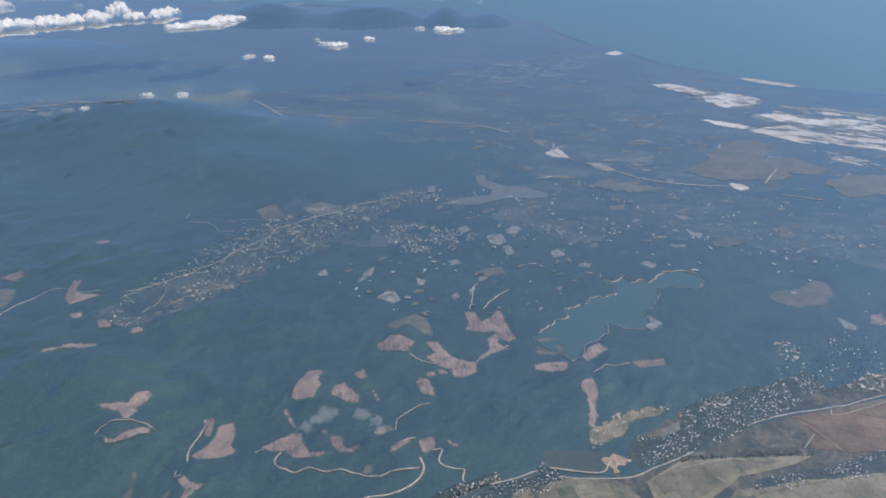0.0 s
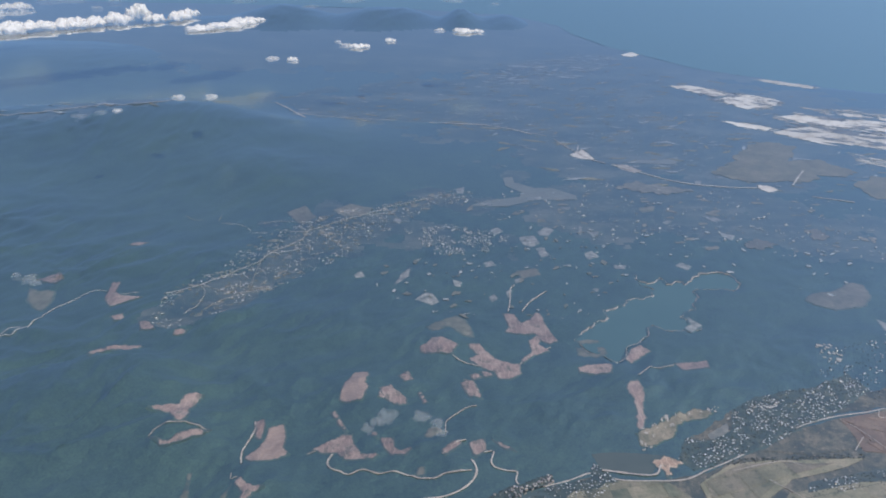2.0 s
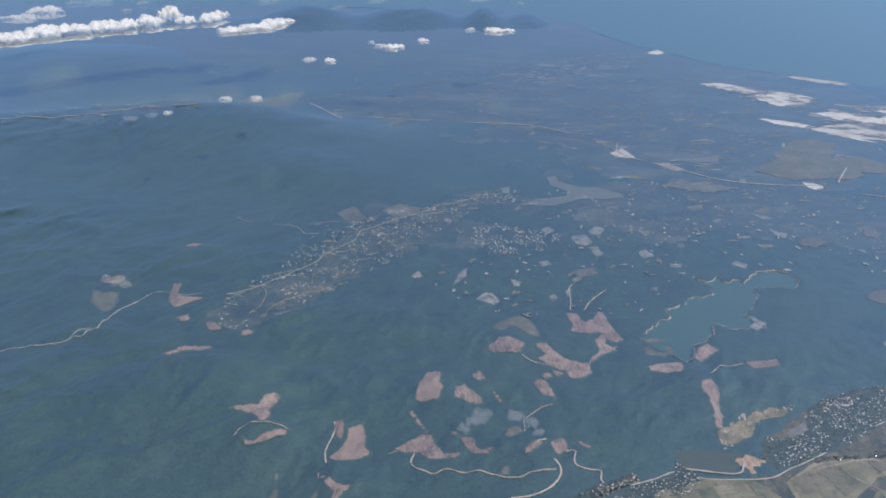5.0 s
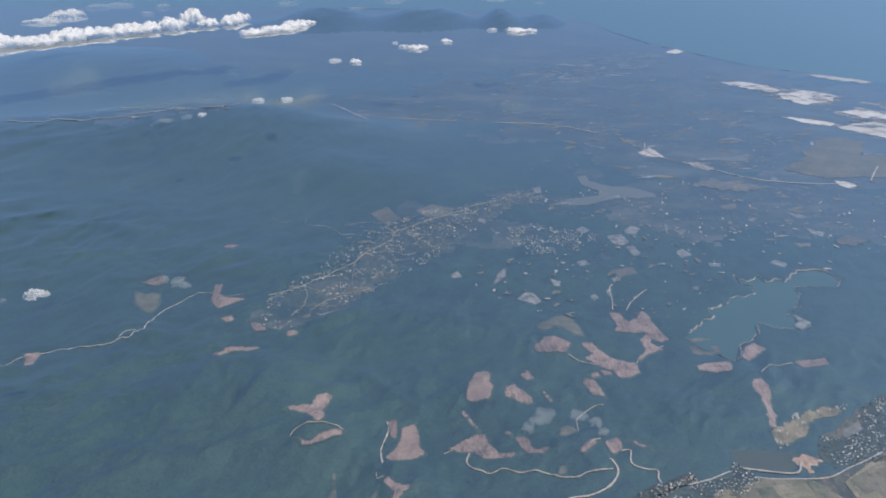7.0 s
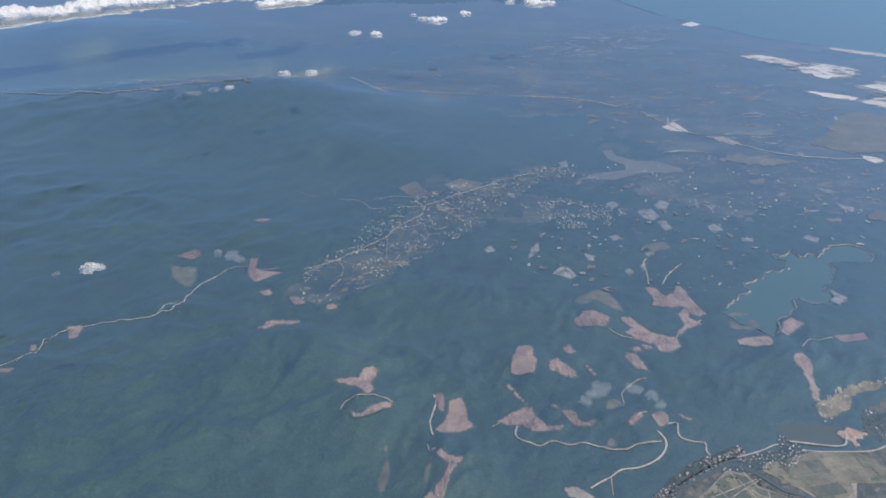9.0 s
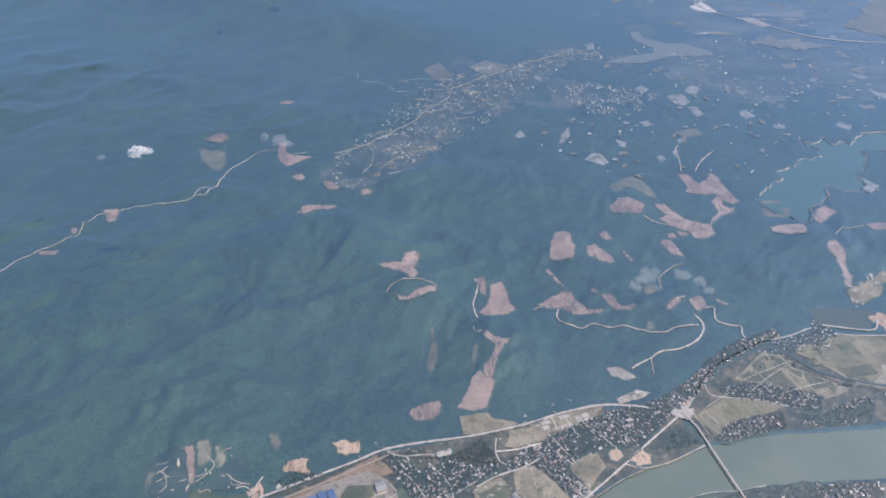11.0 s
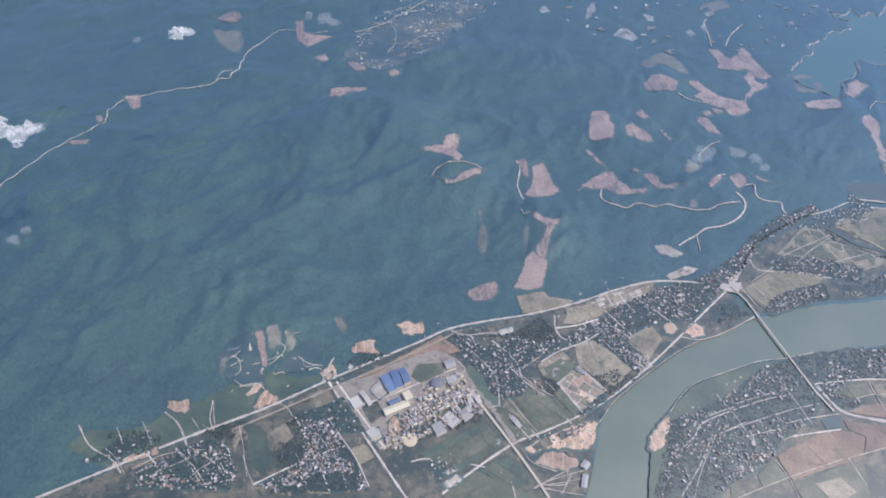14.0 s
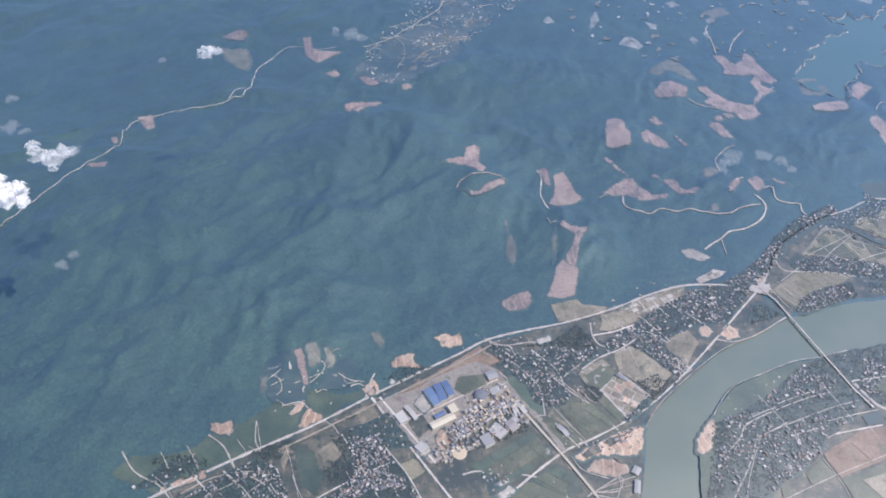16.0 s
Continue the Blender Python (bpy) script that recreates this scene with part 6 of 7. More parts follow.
patch("earthwork", [(-292, 288), (-287, 289), (-286, 283), (-290, 282)], M_SHORE, "small tan yard in a green field", "earthworks", 1.0, 1.2, 0.3, group="building sites")
patch("earthwork", [(-109, 263), (-101, 266), (-101, 260), (-108, 258)], M_SHORE, "pale yard in the river village", "earthworks", 1.0, 1.2, 0.3, group="building sites")
patch("earthwork", [(-429, 348), (-422, 354), (-422, 346), (-426, 342)], M_ORANGE, "orange yard beside the highway", "earthworks", 1.0, 1.2, 0.3, group="building sites")
patch("earthwork", [(-412, 359), (-406, 362), (-403, 356), (-409, 354)], M_SHORE, "pale yard beside the highway", "earthworks", 0.8, 1.2, 0.3, group="building sites")
patch("earthwork", [(-557, 284), (-551, 287), (-547, 279), (-552, 277)], M_ORANGE, "orange yard beside the highway", "earthworks", 0.8, 1.2, 0.3, group="building sites")
patch("site_yard", [(-262, 282), (-249, 290), (-246, 283), (-260, 277)], M_VALLEY, "dark weeds on the riverside site", "plot", 1.5, rise=0.6)
patch("site_yard", [(-238, 278), (-223, 274), (-226, 270), (-235, 272)], M_VALLEY, "dark weeds on the riverside site", "plot", 1.5, rise=0.6)
patch("site_yard", [(-242, 291), (-229, 297), (-228, 292), (-239, 286)], M_VALLEY, "dark weeds on the riverside site", "plot", 1.5, rise=0.6)

# ---------------------------------------------------------------- the ground sheet
def spaced(stops):
    out = [stops[0][0]]
    for (a, _), (b, step) in zip(stops, stops[1:]):
        n = max(1, round((b - a) / step))
        out += [a + (b - a) * (i + 1) / n for i in range(n)]
    return np.array(out)


def ground():
    xs = spaced([(-7000, 0), (-2600, 220), (-1300, 32), (-820, 9), (-640, 4), (120, 3), (520, 4.5), (900, 10), (2400, 45), (7000, 230)])
    ys = spaced([(-3000, 0), (-200, 200), (180, 19), (700, 3), (1050, 5), (1500, 8), (2300, 16), (3100, 22), (3900, 18), (6500, 130)])
    gx, gy = np.meshgrid(xs, ys)
    x, y = gx.ravel(), gy.ravel()
    z = height(x, y)
    sheet = z.copy()
    bare, sunk = np.zeros(len(x)), np.zeros(len(x))
    for outline in PATCHES:
        ox, oy = [q[0] for q in outline], [q[1] for q in outline]
        box = np.nonzero((x > min(ox) - 9) & (x < max(ox) + 9) & (y > min(oy) - 9) & (y < max(oy) + 9))[0]
        if len(box):
            inside = side(outline, x[box], y[box])
            bare[box] = np.maximum(bare[box], 1 - ease(2.5, 9, -inside))
            sunk[box] = np.maximum(sunk[box], ease(0.5, 4, inside))
    for line, width in ROADS:
        for k, r in ((0.7, width * 0.5 + 5.5), (1.0, width * 0.5 + 2.6)):
            for (px, py) in line:
                i0, i1 = np.searchsorted(xs, (px - r, px + r))
                j0, j1 = np.searchsorted(ys, (py - r, py + r))
                for j in range(j0, j1):
                    row = slice(j * len(xs) + i0, j * len(xs) + i1)
                    bare[row] = np.maximum(bare[row], k)
    lived_in = np.zeros(len(x), bool)
    for outline in SETTLED:
        lived_in |= side(outline, x, y) > 0
    leafy = 1.0 + 0.8 * (layered(x * 0.16, y * 0.16, 2) - 0.5) + 0.9 * (layered(x * 0.05 + 9, y * 0.05, 2) - 0.5)
    sheet += (1 - bare) * np.where(lived_in, 0.25, 1.0) * np.maximum(leafy, 0.2) * (y > 150) * (1 - ease(900, 1150, y))
    sheet -= np.where(y < 1000, 0.9 * sunk, 0.0)
    for outline, depth, level in WATERS:
        d = side(outline, x, y)
        shore = 1.6 * (layered(x * 0.08, y * 0.08, 3) - 0.5)
        sheet = np.where(d > -6, sheet * (1 - ease(-6, -1, d)) + ease(-6, -1, d) * (z + 0.3), sheet)
        bed = ease(-1.5 + shore, 2.5 + shore, d) * (d > -6)
        sheet = np.minimum(sheet - depth * bed, np.where(bed > 0, sheet * (1 - bed) + bed * level, 1e9))
    d = side(SEA, x, y)
    sheet = np.where(d > 0, np.minimum(sheet, -39.0), sheet)
    w = len(xs)
    idx = np.arange(len(x)).reshape(len(ys), w)
    quads = np.stack([idx[:-1, :-1], idx[:-1, 1:], idx[1:, 1:], idx[1:, :-1]], -1).reshape(-1, 4)
    me = bpy.data.meshes.new("ground")
    me.from_pydata(np.stack([x, y, sheet], 1).tolist(), [], quads.tolist())
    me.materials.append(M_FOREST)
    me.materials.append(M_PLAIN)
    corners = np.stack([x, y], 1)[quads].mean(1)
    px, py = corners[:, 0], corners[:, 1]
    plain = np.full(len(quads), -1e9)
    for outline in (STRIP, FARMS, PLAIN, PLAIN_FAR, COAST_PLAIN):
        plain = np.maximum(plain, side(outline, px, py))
    # Low ground past y 2500 takes the plain material for its haze gloss.
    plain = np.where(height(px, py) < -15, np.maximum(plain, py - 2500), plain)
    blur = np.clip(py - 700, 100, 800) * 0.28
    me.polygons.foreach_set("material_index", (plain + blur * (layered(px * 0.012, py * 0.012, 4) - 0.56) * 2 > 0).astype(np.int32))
    me.polygons.foreach_set("use_smooth", [True] * len(me.polygons))
    tagged(new("ground", me), "dark green forested hills and flat valley land", "ground", "", "structure")


# ---------------------------------------------------------------- bridge
def box(x0, x1, y0, y1, z0, z1):
    v = [(x, y, z) for z in (z0, z1) for x, y in ((x0, y0), (x1, y0), (x1, y1), (x0, y1))]
    return v, [(3, 2, 1, 0), (4, 5, 6, 7), (0, 1, 5, 4), (1, 2, 6, 5), (2, 3, 7, 6), (3, 0, 4, 7)]


def bridge(a, b):
    a, b = Vector(a), Vector(b)
    way, length = (b - a).normalized(), (b - a).length
    base = tagged(new("bridge"), "long pale concrete road bridge across the river", "bridge")
    base.matrix_world = pose(a.x, a.y, 0, 0, 0, math.degrees(math.atan2(way.y, way.x)))
    part("deck", *box(-2, length + 2, -0.8, 0.8, 1.3, 1.7), M_CONCRETE, base)
    part("roadway", *box(-2, length + 2, -0.62, 0.62, 1.704, 1.76), M_ROAD, base)
    for k in (-1, 1):
        part("parapet", *box(-2, length + 2, min(k * 0.8, k * 0.7), max(k * 0.8, k * 0.7), 1.704, 1.9), M_CONCRETE, base)
    n = 11
    for i in range(1, n):
        x = length * i / n
        part("pier", *box(x - 0.5, x + 0.5, -0.65, 0.65, -4.5, 1.3), M_CONCRETE, base)
    for k in (0, 1):
        part("abutment", *box(-4 if k == 0 else length - 1, 1 if k == 0 else length + 4, -1.0, 1.0, -3, 1.35), M_CONCRETE, base)


BRIDGE = [(-49, 427), (-22, 328)]
bridge(*BRIDGE)
road("bridge_approach", [BRIDGE[0]] + [(-58, 444)], 1.8, M_ROAD, "pale road up to the bridge", 1.2)
road("bridge_approach", [BRIDGE[1]] + [(-14, 309)], 1.7, M_ROAD, "pale road down from the bridge", 1.2)

# ---------------------------------------------------------------- works
patch("works_yard", [(-420, 336), (-405, 344), (-386, 349), (-376, 358), (-336, 375), (-318, 365), (-310, 339), (-298, 315), (-326, 299), (-363, 284), (-380, 280)], M_YARD, "tan paved yard of a large works", "yard", 0.8)


def hall(corners, h, roof, label, pitched=True):
    """A hall from three ground corners: one end, the other end along its length, and across."""
    a, b, c = (Vector(q) for q in corners)
    l, w = (b - a).length, (c - b).length
    mid = (a + c) / 2
    turn = math.atan2((b - a).y, (b - a).x)
    shape = gable(l, w, h, min(w * 0.16, 1.2), 0.2) if pitched else flat_roof(l, w, h)
    ob = make_house("works_hall", shape, label, roof, "factory hall", "works halls")
    ob.matrix_world = pose(mid.x, mid.y, 0.55, 0, 0, math.degrees(turn))
    return ob


hall([(-382, 345), (-376, 348), (-368, 333)], 3.5, M_BLUE, "long blue sheet-roofed factory hall")
hall([(-375, 349), (-369, 351), (-362, 336)], 4.2, M_BLUE, "long blue sheet-roofed factory hall")
hall([(-368, 352), (-363, 354), (-356, 341)], 3.2, M_BLUE, "long blue sheet-roofed factory hall")
hall([(-378, 314), (-359, 323), (-358, 317)], 3.5, M_CREAM, "long cream-roofed factory hall")
hall([(-364, 328), (-358, 331), (-354, 324)], 4.5, M_CREAM, "tall cream-roofed factory block", False)
hall([(-398, 331), (-395, 333), (-388, 320)], 2.5, M_PALE, "long white-roofed store in the works yard")
hall([(-406, 324), (-399, 328), (-395, 319)], 2.2, M_PALE, "white flat-roofed works building", False)
hall([(-329, 343), (-320, 347), (-316, 342)], 2.8, M_PALE, "white flat-roofed works building", False)
hall([(-330, 360), (-322, 363), (-318, 356)], 2.4, M_GREY, "grey-roofed shed beside the works")
hall([(-341, 299), (-333, 303), (-328, 295)], 3.0, M_GREY, "dark grey works building", False)
hall([(-332, 306), (-325, 313), (-318, 303)], 2.4, M_PALE, "pale works building with a courtyard", False)
hall([(-319, 311), (-313, 315), (-308, 307)], 2.4, M_ROOF, "works building with a pinkish roof")
hall([(-375, 321), (-367, 325), (-365, 322)], 3.0, M_BLUE, "small blue sheet-roofed hall")
hall([(-391, 295), (-385, 300), (-381, 293)], 2.0, M_PALE, "pale open storage shed", False)


def ring(r, z, n=24):
    return [(r * math.cos(6.2832 * i / n), r * math.sin(6.2832 * i / n), z) for i in range(n)]


def lathe(profile, n=24):
    verts, faces = [], []
    for r, z in profile:
        verts += ring(r, z, n)
    for k in range(len(profile) - 1):
        for i in range(n):
            j = (i + 1) % n
            faces.append((k * n + i, k * n + j, (k + 1) * n + j, (k + 1) * n + i))
    faces.append(tuple(range((len(profile) - 1) * n, len(profile) * n)))
    return verts, faces


def tank(place, r, h, dome, material, label):
    base = tagged(new("storage_tank"), label, "tank", "works tanks")
    base.matrix_world = pose(place[0], place[1], 0.5)
    part("tank_wall", *lathe([(r, -0.5), (r, h)]), M_CONCRETE, base)
    part("tank_roof", *lathe([(r * 1.03, h + 0.01)] + [(r * math.cos(a), h + dome * math.sin(a)) for a in (0.2, 0.5, 0.8, 1.1, 1.35, 1.5)]), material, base)


tank([(-335, 339)][0], 5.4, 2.4, 2.6, M_GREY, "large grey domed storage tank")
tank([(-357, 288)][0], 5.6, 1.0, 0.5, M_CREAM, "wide cream round settling tank")
tank([(-345, 324)][0], 1.6, 4.0, 0.6, M_PALE, "slim pale silo among works buildings")
tank([(-341, 326)][0], 1.6, 4.0, 0.6, M_PALE, "slim pale silo among works buildings")
tank([(-349, 323)][0], 1.4, 4.6, 0.6, M_PALE, "slim pale silo among works buildings")
for spot in ([(-312, 327), (-308, 328), (-305, 318)], [(-307, 329), (-304, 331), (-300, 321)], [(-313, 316), (-309, 318), (-307, 313)], [(-277, 307), (-274, 309), (-270, 298)]):
    hall(spot, 1.2, M_PALE, "long low white field shed")
for i in range(4):
    hall([(q.x + 1.9 * i, q.y - 1.3 * i) for q in (Vector(p) for p in [(-217, 354), (-215, 352), (-217, 350)])], 1.4, M_GREY, "dark grey row house on the new plots")
hall([(-228, 264), (-224, 269), (-220, 265)], 1.6, M_PALE, "white storage shed on the river bank")
hall([(-230, 247), (-227, 257), (-223, 256)], 1.6, M_PALE, "white storage shed on the river bank")
trees("dark row of trees along the works wall", [(-377, 277), (-326, 297), (-297, 310), (-299, 314), (-326, 303), (-378, 282)], 60, 1.5, (0.6, 1.1))
trees("dark trees along the works lane", [(-349, 338), (-320, 353), (-317, 348), (-346, 332)], 40, 1.4, (0.4, 0.8))
trees("dark trees between works buildings", [(-361, 305), (-338, 316), (-313, 331), (-308, 320), (-334, 306), (-360, 292)], 60, 1.6, (0.4, 0.8))
trees("dark trees inside the works", [(-312, 320), (-302, 326), (-298, 315), (-314, 304), (-320, 315)], 50, 1.6, (0.5, 1.0))
trees("dark trees beside the river road", [(-195, 332), (-186, 337), (-165, 350), (-164, 346), (-190, 325)], 40, 1.6, (0.6, 1.1))
trees("hedge trees between eastern paddies", [(210, 563), (238, 582), (286, 588), (394, 596), (391, 589), (284, 581), (235, 574)], 160, 1.8, (0.6, 1.2))
trees("trees along the creek", [(1, 481), (27, 505), (62, 526), (75, 501), (101, 485), (141, 476), (139, 472), (96, 481), (70, 496), (60, 522), (28, 500)], 170, 1.8, (0.6, 1.2))
trees("dark wood between highway and houses", [(-295, 388), (-269, 391), (-241, 410), (-231, 394), (-228, 383), (-246, 381), (-270, 387)], 260, 1.3, (0.5, 1.1))
trees("dark trees along the river bank", [(-152, 301), (-142, 305), (-143, 278), (-157, 250), (-170, 233), (-179, 234), (-165, 265)], 260, 1.3, (0.5, 1.1))
trees("dark trees beside the river road", [(-198, 332), (-179, 348), (-172, 347), (-194, 326)], 60, 1.3, (0.5, 1.1))
trees("dark trees beside a fallow field", [(-202, 346), (-183, 352), (-180, 347), (-197, 336)], 60, 1.3, (0.5, 1.1))
trees("dark trees round a farmyard", [(-247, 346), (-239, 342), (-233, 335), (-241, 327), (-249, 335)], 60, 1.3, (0.5, 1.1))
trees("dark tree row along the works wall", [(-337, 298), (-298, 307), (-298, 305), (-335, 293)], 60, 1.3, (0.5, 1.1))
trees("dark trees inside the works wall", [(-320, 310), (-302, 314), (-299, 309), (-314, 302)], 50, 1.3, (0.5, 1.1))
trees("dark trees below the highway", [(-521, 298), (-496, 306), (-487, 308), (-494, 291), (-507, 292)], 110, 1.3, (0.5, 1.1))
trees("dark trees round gardens", [(-459, 309), (-439, 313), (-438, 274), (-446, 266), (-460, 271), (-462, 284), (-445, 289)], 150, 1.3, (0.5, 1.1))
trees("dark trees above the highway", [(-415, 361), (-398, 372), (-372, 371), (-399, 356)], 90, 1.3, (0.5, 1.1))
trees("dark trees round the huts", [(-593, 297), (-568, 300), (-548, 294), (-552, 280), (-576, 277)], 120, 1.3, (0.5, 1.1))
trees("dark trees in the hollow by the bridge", [(-81, 403), (-73, 423), (-61, 423), (-49, 412), (-64, 406)], 90, 1.3, (0.5, 1.1))
trees("dark trees of the river village", [(-75, 327), (-46, 349), (-26, 360), (-31, 342), (-63, 321)], 90, 1.3, (0.5, 1.1))
patch("works_plot", [(-361, 312), (-345, 323), (-326, 333), (-310, 336), (-299, 316), (-326, 303), (-360, 290)], M_VALLEY, "dark weedy ground between works buildings", "ground", 1.0, rise=0.5)
patch("works_plot", [(-357, 347), (-351, 359), (-331, 361), (-329, 350), (-348, 341)], M_MEADOW, "rough grass inside the works wall", "ground", 1.0, rise=0.5)
patch("works_plot", [(-396, 318), (-384, 324), (-377, 311), (-388, 303)], M_VALLEY, "dark weedy ground between works buildings", "ground", 1.0, rise=0.5)
WORKS = [(-363, 310), (-346, 322), (-327, 331), (-312, 336), (-307, 326), (-324, 318), (-339, 308), (-362, 295)]
works_turn = math.atan2(HIGHWAY[9][1] - HIGHWAY[6][1], HIGHWAY[9][0] - HIGHWAY[6][0])
WORKS_SOUTH = [(-380, 289), (-366, 299), (-327, 315), (-300, 324), (-299, 312), (-324, 300), (-351, 289), (-368, 279)]
WORKS_EAST = [(-348, 333), (-313, 351), (-300, 326), (-326, 316)]
for zone, count in ((WORKS, 210), (WORKS_SOUTH, 60), (WORKS_EAST, 45)):
    for x, y in spots(zone, count, 1.8, 0.3):
        l, w = rng.uniform(1.4, 4.0), rng.uniform(1.0, 2.0)
        ob = make_house("works_shed", gable(l, w, rng.uniform(1.4, 3.2), 0.5, 0.15) if rng.random() < 0.5 else flat_roof(l, w, rng.uniform(1.4, 3.6)), "small process building of the works", rng.choice((M_PALE, M_CREAM, M_GREY, M_ROOF, M_ROOF, M_ROOF)), "works building", "works sheds")
        ob.matrix_world = pose(x, y, 0.55, 0, 0, math.degrees(works_turn) + 90 * rng.randint(0, 1))

# ---------------------------------------------------------------- villages
KINDS = [
    make_house("house", gable(3.6, 2.4, 1.5, 0.45), "small village house with a pitched roof and pale walls"),
    make_house("house", gable(4.6, 2.6, 1.5, 0.5), "long village house with a pitched roof and pale walls"),
    make_house("house", flat_roof(2.2, 4.4, 2.8), "narrow two-storey house with a flat parapet roof"),
    make_house("house", gable(2.8, 2.2, 1.3, 0.4), "small farmhouse with a pitched roof"),
    make_house("house", flat_roof(3.0, 3.2, 1.9), "square house with a flat parapet roof"),
]
NEAR_SHAPES = [gable(3.6, 2.4, 1.5, 0.45), gable(4.6, 2.6, 1.5, 0.5), flat_roof(2.2, 4.4, 2.8), gable(2.8, 2.2, 1.3, 0.4), flat_roof(3.0, 3.2, 1.9)]
FAR_SHAPES = [gable(3.4, 2.2, 0.6, 0.25, 0.1), gable(4.4, 2.4, 0.6, 0.3, 0.1), gable(2.6, 2.2, 0.5, 0.25, 0.1), flat_roof(3.0, 2.6, 0.6), flat_roof(2.2, 3.6, 0.8)]
used = set()
BUILT = []


def village(outline, count, apart, turn, label, single=True, size=0.44, woods=1.0, far=False):
    SETTLED.append(outline)
    # Dark sheet under the village: tree cover and its shade as ground colour.
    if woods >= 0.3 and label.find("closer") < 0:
        patch("grove_ground", outline, M_GROVE, "ground painted dark for tree cover and shade between " + label, "ground", 3.0, 3.0, 0.12, "structure")
    rest = []
    for x, y in spots(outline, count, apart, 1.0, 16, 0.0 if single else 0.44):
        if any(abs(x - bx) < 1.3 and abs(y - by) < 1.3 for bx, by in BUILT):
            continue
        BUILT.append((x, y))
        k = rng.randrange(len(KINDS))
        a = turn + rng.choice((0, 0, 90)) + rng.gauss(0, 9)
        z = float(height(x, y)) + 0.55
        s = size * rng.choice((0.6, 0.75, 0.9, 1.0, 1.15, 1.5))
        if single:
            if k in used:
                ob = copy_thing(KINDS[k], pose(x, y, z, 0, 0, a))
            else:
                ob = KINDS[k]
                used.add(k)
            ob.matrix_basis = pose(x, y, z, 0, 0, a) @ Matrix.Scale(s, 4)
        else:
            rest.append((k, (x, y, z), radians(a), s))
    if rest:
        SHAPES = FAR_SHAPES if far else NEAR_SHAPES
        joined("houses", [(SHAPES[k][0], SHAPES[k][1], p, a, s) for k, p, a, s in rest], M_HAZED_HOUSE if far else M_WALL, label + ", walls", "houses")
        joined("house_roofs", [(SHAPES[k][2], SHAPES[k][3], p, a, s) for k, p, a, s in rest], M_HAZED_HOUSE if far else M_ROOF, label + ", roofs", "roofs")
    if woods:
        trees("dark green trees between " + label, outline, int(min(count, 420) * 4.6 * woods), 1.0, (0.5, 1.0), 0.4)


V_TOWN = [(-225, 386), (-204, 398), (-187, 407), (-171, 420), (-149, 432), (-124, 443), (-97, 453), (-66, 444), (-85, 424), (-104, 405), (-121, 403), (-136, 403), (-146, 397), (-160, 392), (-169, 385), (-159, 369), (-155, 355), (-165, 349), (-176, 361), (-185, 375), (-197, 385), (-216, 380)]
V_WORKS = [(-322, 391), (-304, 389), (-296, 376), (-280, 383), (-265, 388), (-246, 381), (-228, 384), (-227, 375), (-249, 365), (-255, 359), (-269, 354), (-261, 336), (-267, 327), (-282, 324), (-292, 332), (-297, 349), (-308, 361), (-315, 374)]
V_NORTH = [(-94, 452), (-70, 464), (-41, 485), (-16, 512), (15, 536), (44, 550), (65, 559), (65, 546), (32, 529), (-3, 504), (-25, 481), (-41, 464), (-70, 445)]
V_SOUTH = [(-147, 303), (-123, 312), (-94, 327), (-56, 354), (-24, 364), (41, 374), (26, 345), (-18, 319), (-33, 301), (-62, 289), (-75, 270), (-98, 257), (-120, 245), (-133, 233), (-176, 233), (-168, 251), (-158, 274)]
V_WEST = [(-562, 266), (-545, 274), (-531, 283), (-512, 292), (-498, 286), (-486, 263), (-489, 249), (-559, 253)]
V_SOUTHWEST = [(-443, 307), (-421, 307), (-412, 292), (-399, 272), (-387, 247), (-453, 247), (-469, 252), (-446, 265), (-437, 274)]
V_CREEK = [(-18, 473), (12, 483), (46, 481), (79, 468), (68, 446), (35, 456), (-3, 461)]
V_BANK = [(-36, 415), (-22, 431), (4, 441), (34, 447), (32, 430), (13, 424), (-13, 416), (-28, 412)]
V_EAST = [(197, 582), (215, 616), (241, 612), (272, 631), (278, 663), (317, 688), (362, 701), (398, 710), (447, 739), (458, 708), (398, 665), (356, 643), (314, 616), (283, 598), (243, 583), (209, 567)]
V_EAST_FAR = [(409, 734), (436, 768), (493, 814), (545, 829), (582, 803), (598, 765), (564, 706), (458, 680), (405, 675)]
V_DAM = [(34, 525), (62, 542), (102, 553), (110, 577), (122, 561), (129, 549), (105, 530), (61, 522)]
V_EAST_SOUTH = [(305, 530), (319, 553), (407, 575), (473, 602), (506, 607), (482, 564), (409, 555), (348, 542)]
village(V_TOWN, 175, 2.0, 28, "the town houses")
village(V_WORKS, 115, 2.0, 28, "the houses near the works")
village(V_SOUTHWEST, 300, 1.6, 28, "the houses below the works", False)
village(V_WEST, 170, 1.6, 28, "the houses below the highway", False)
village(V_TOWN, 230, 1.5, 28, "the closer town houses", False, woods=0.4)
village(V_WORKS, 110, 1.5, 28, "the closer houses near the works", False, woods=0.4)
village(V_SOUTH, 470, 1.7, 20, "the houses of the river village", False)
village(V_NORTH, 200, 1.6, 40, "the houses along the valley road", False)
village(V_CREEK, 110, 2.0, 10, "the houses along the creek", False)
village([(24, 367), (57, 373), (90, 375), (80, 342), (35, 341), (10, 341), (18, 357)], 130, 1.7, 15, "the riverside houses east of the bridge", False)
village([(-15, 331), (4, 319), (16, 318), (8, 313), (-5, 312), (-11, 319)], 22, 1.8, 15, "the houses beside the south road", False)
village([(50, 446), (65, 443), (99, 462), (128, 470), (111, 436), (66, 431), (46, 433)], 70, 2.2, 25, "the houses in a riverside grove", False)
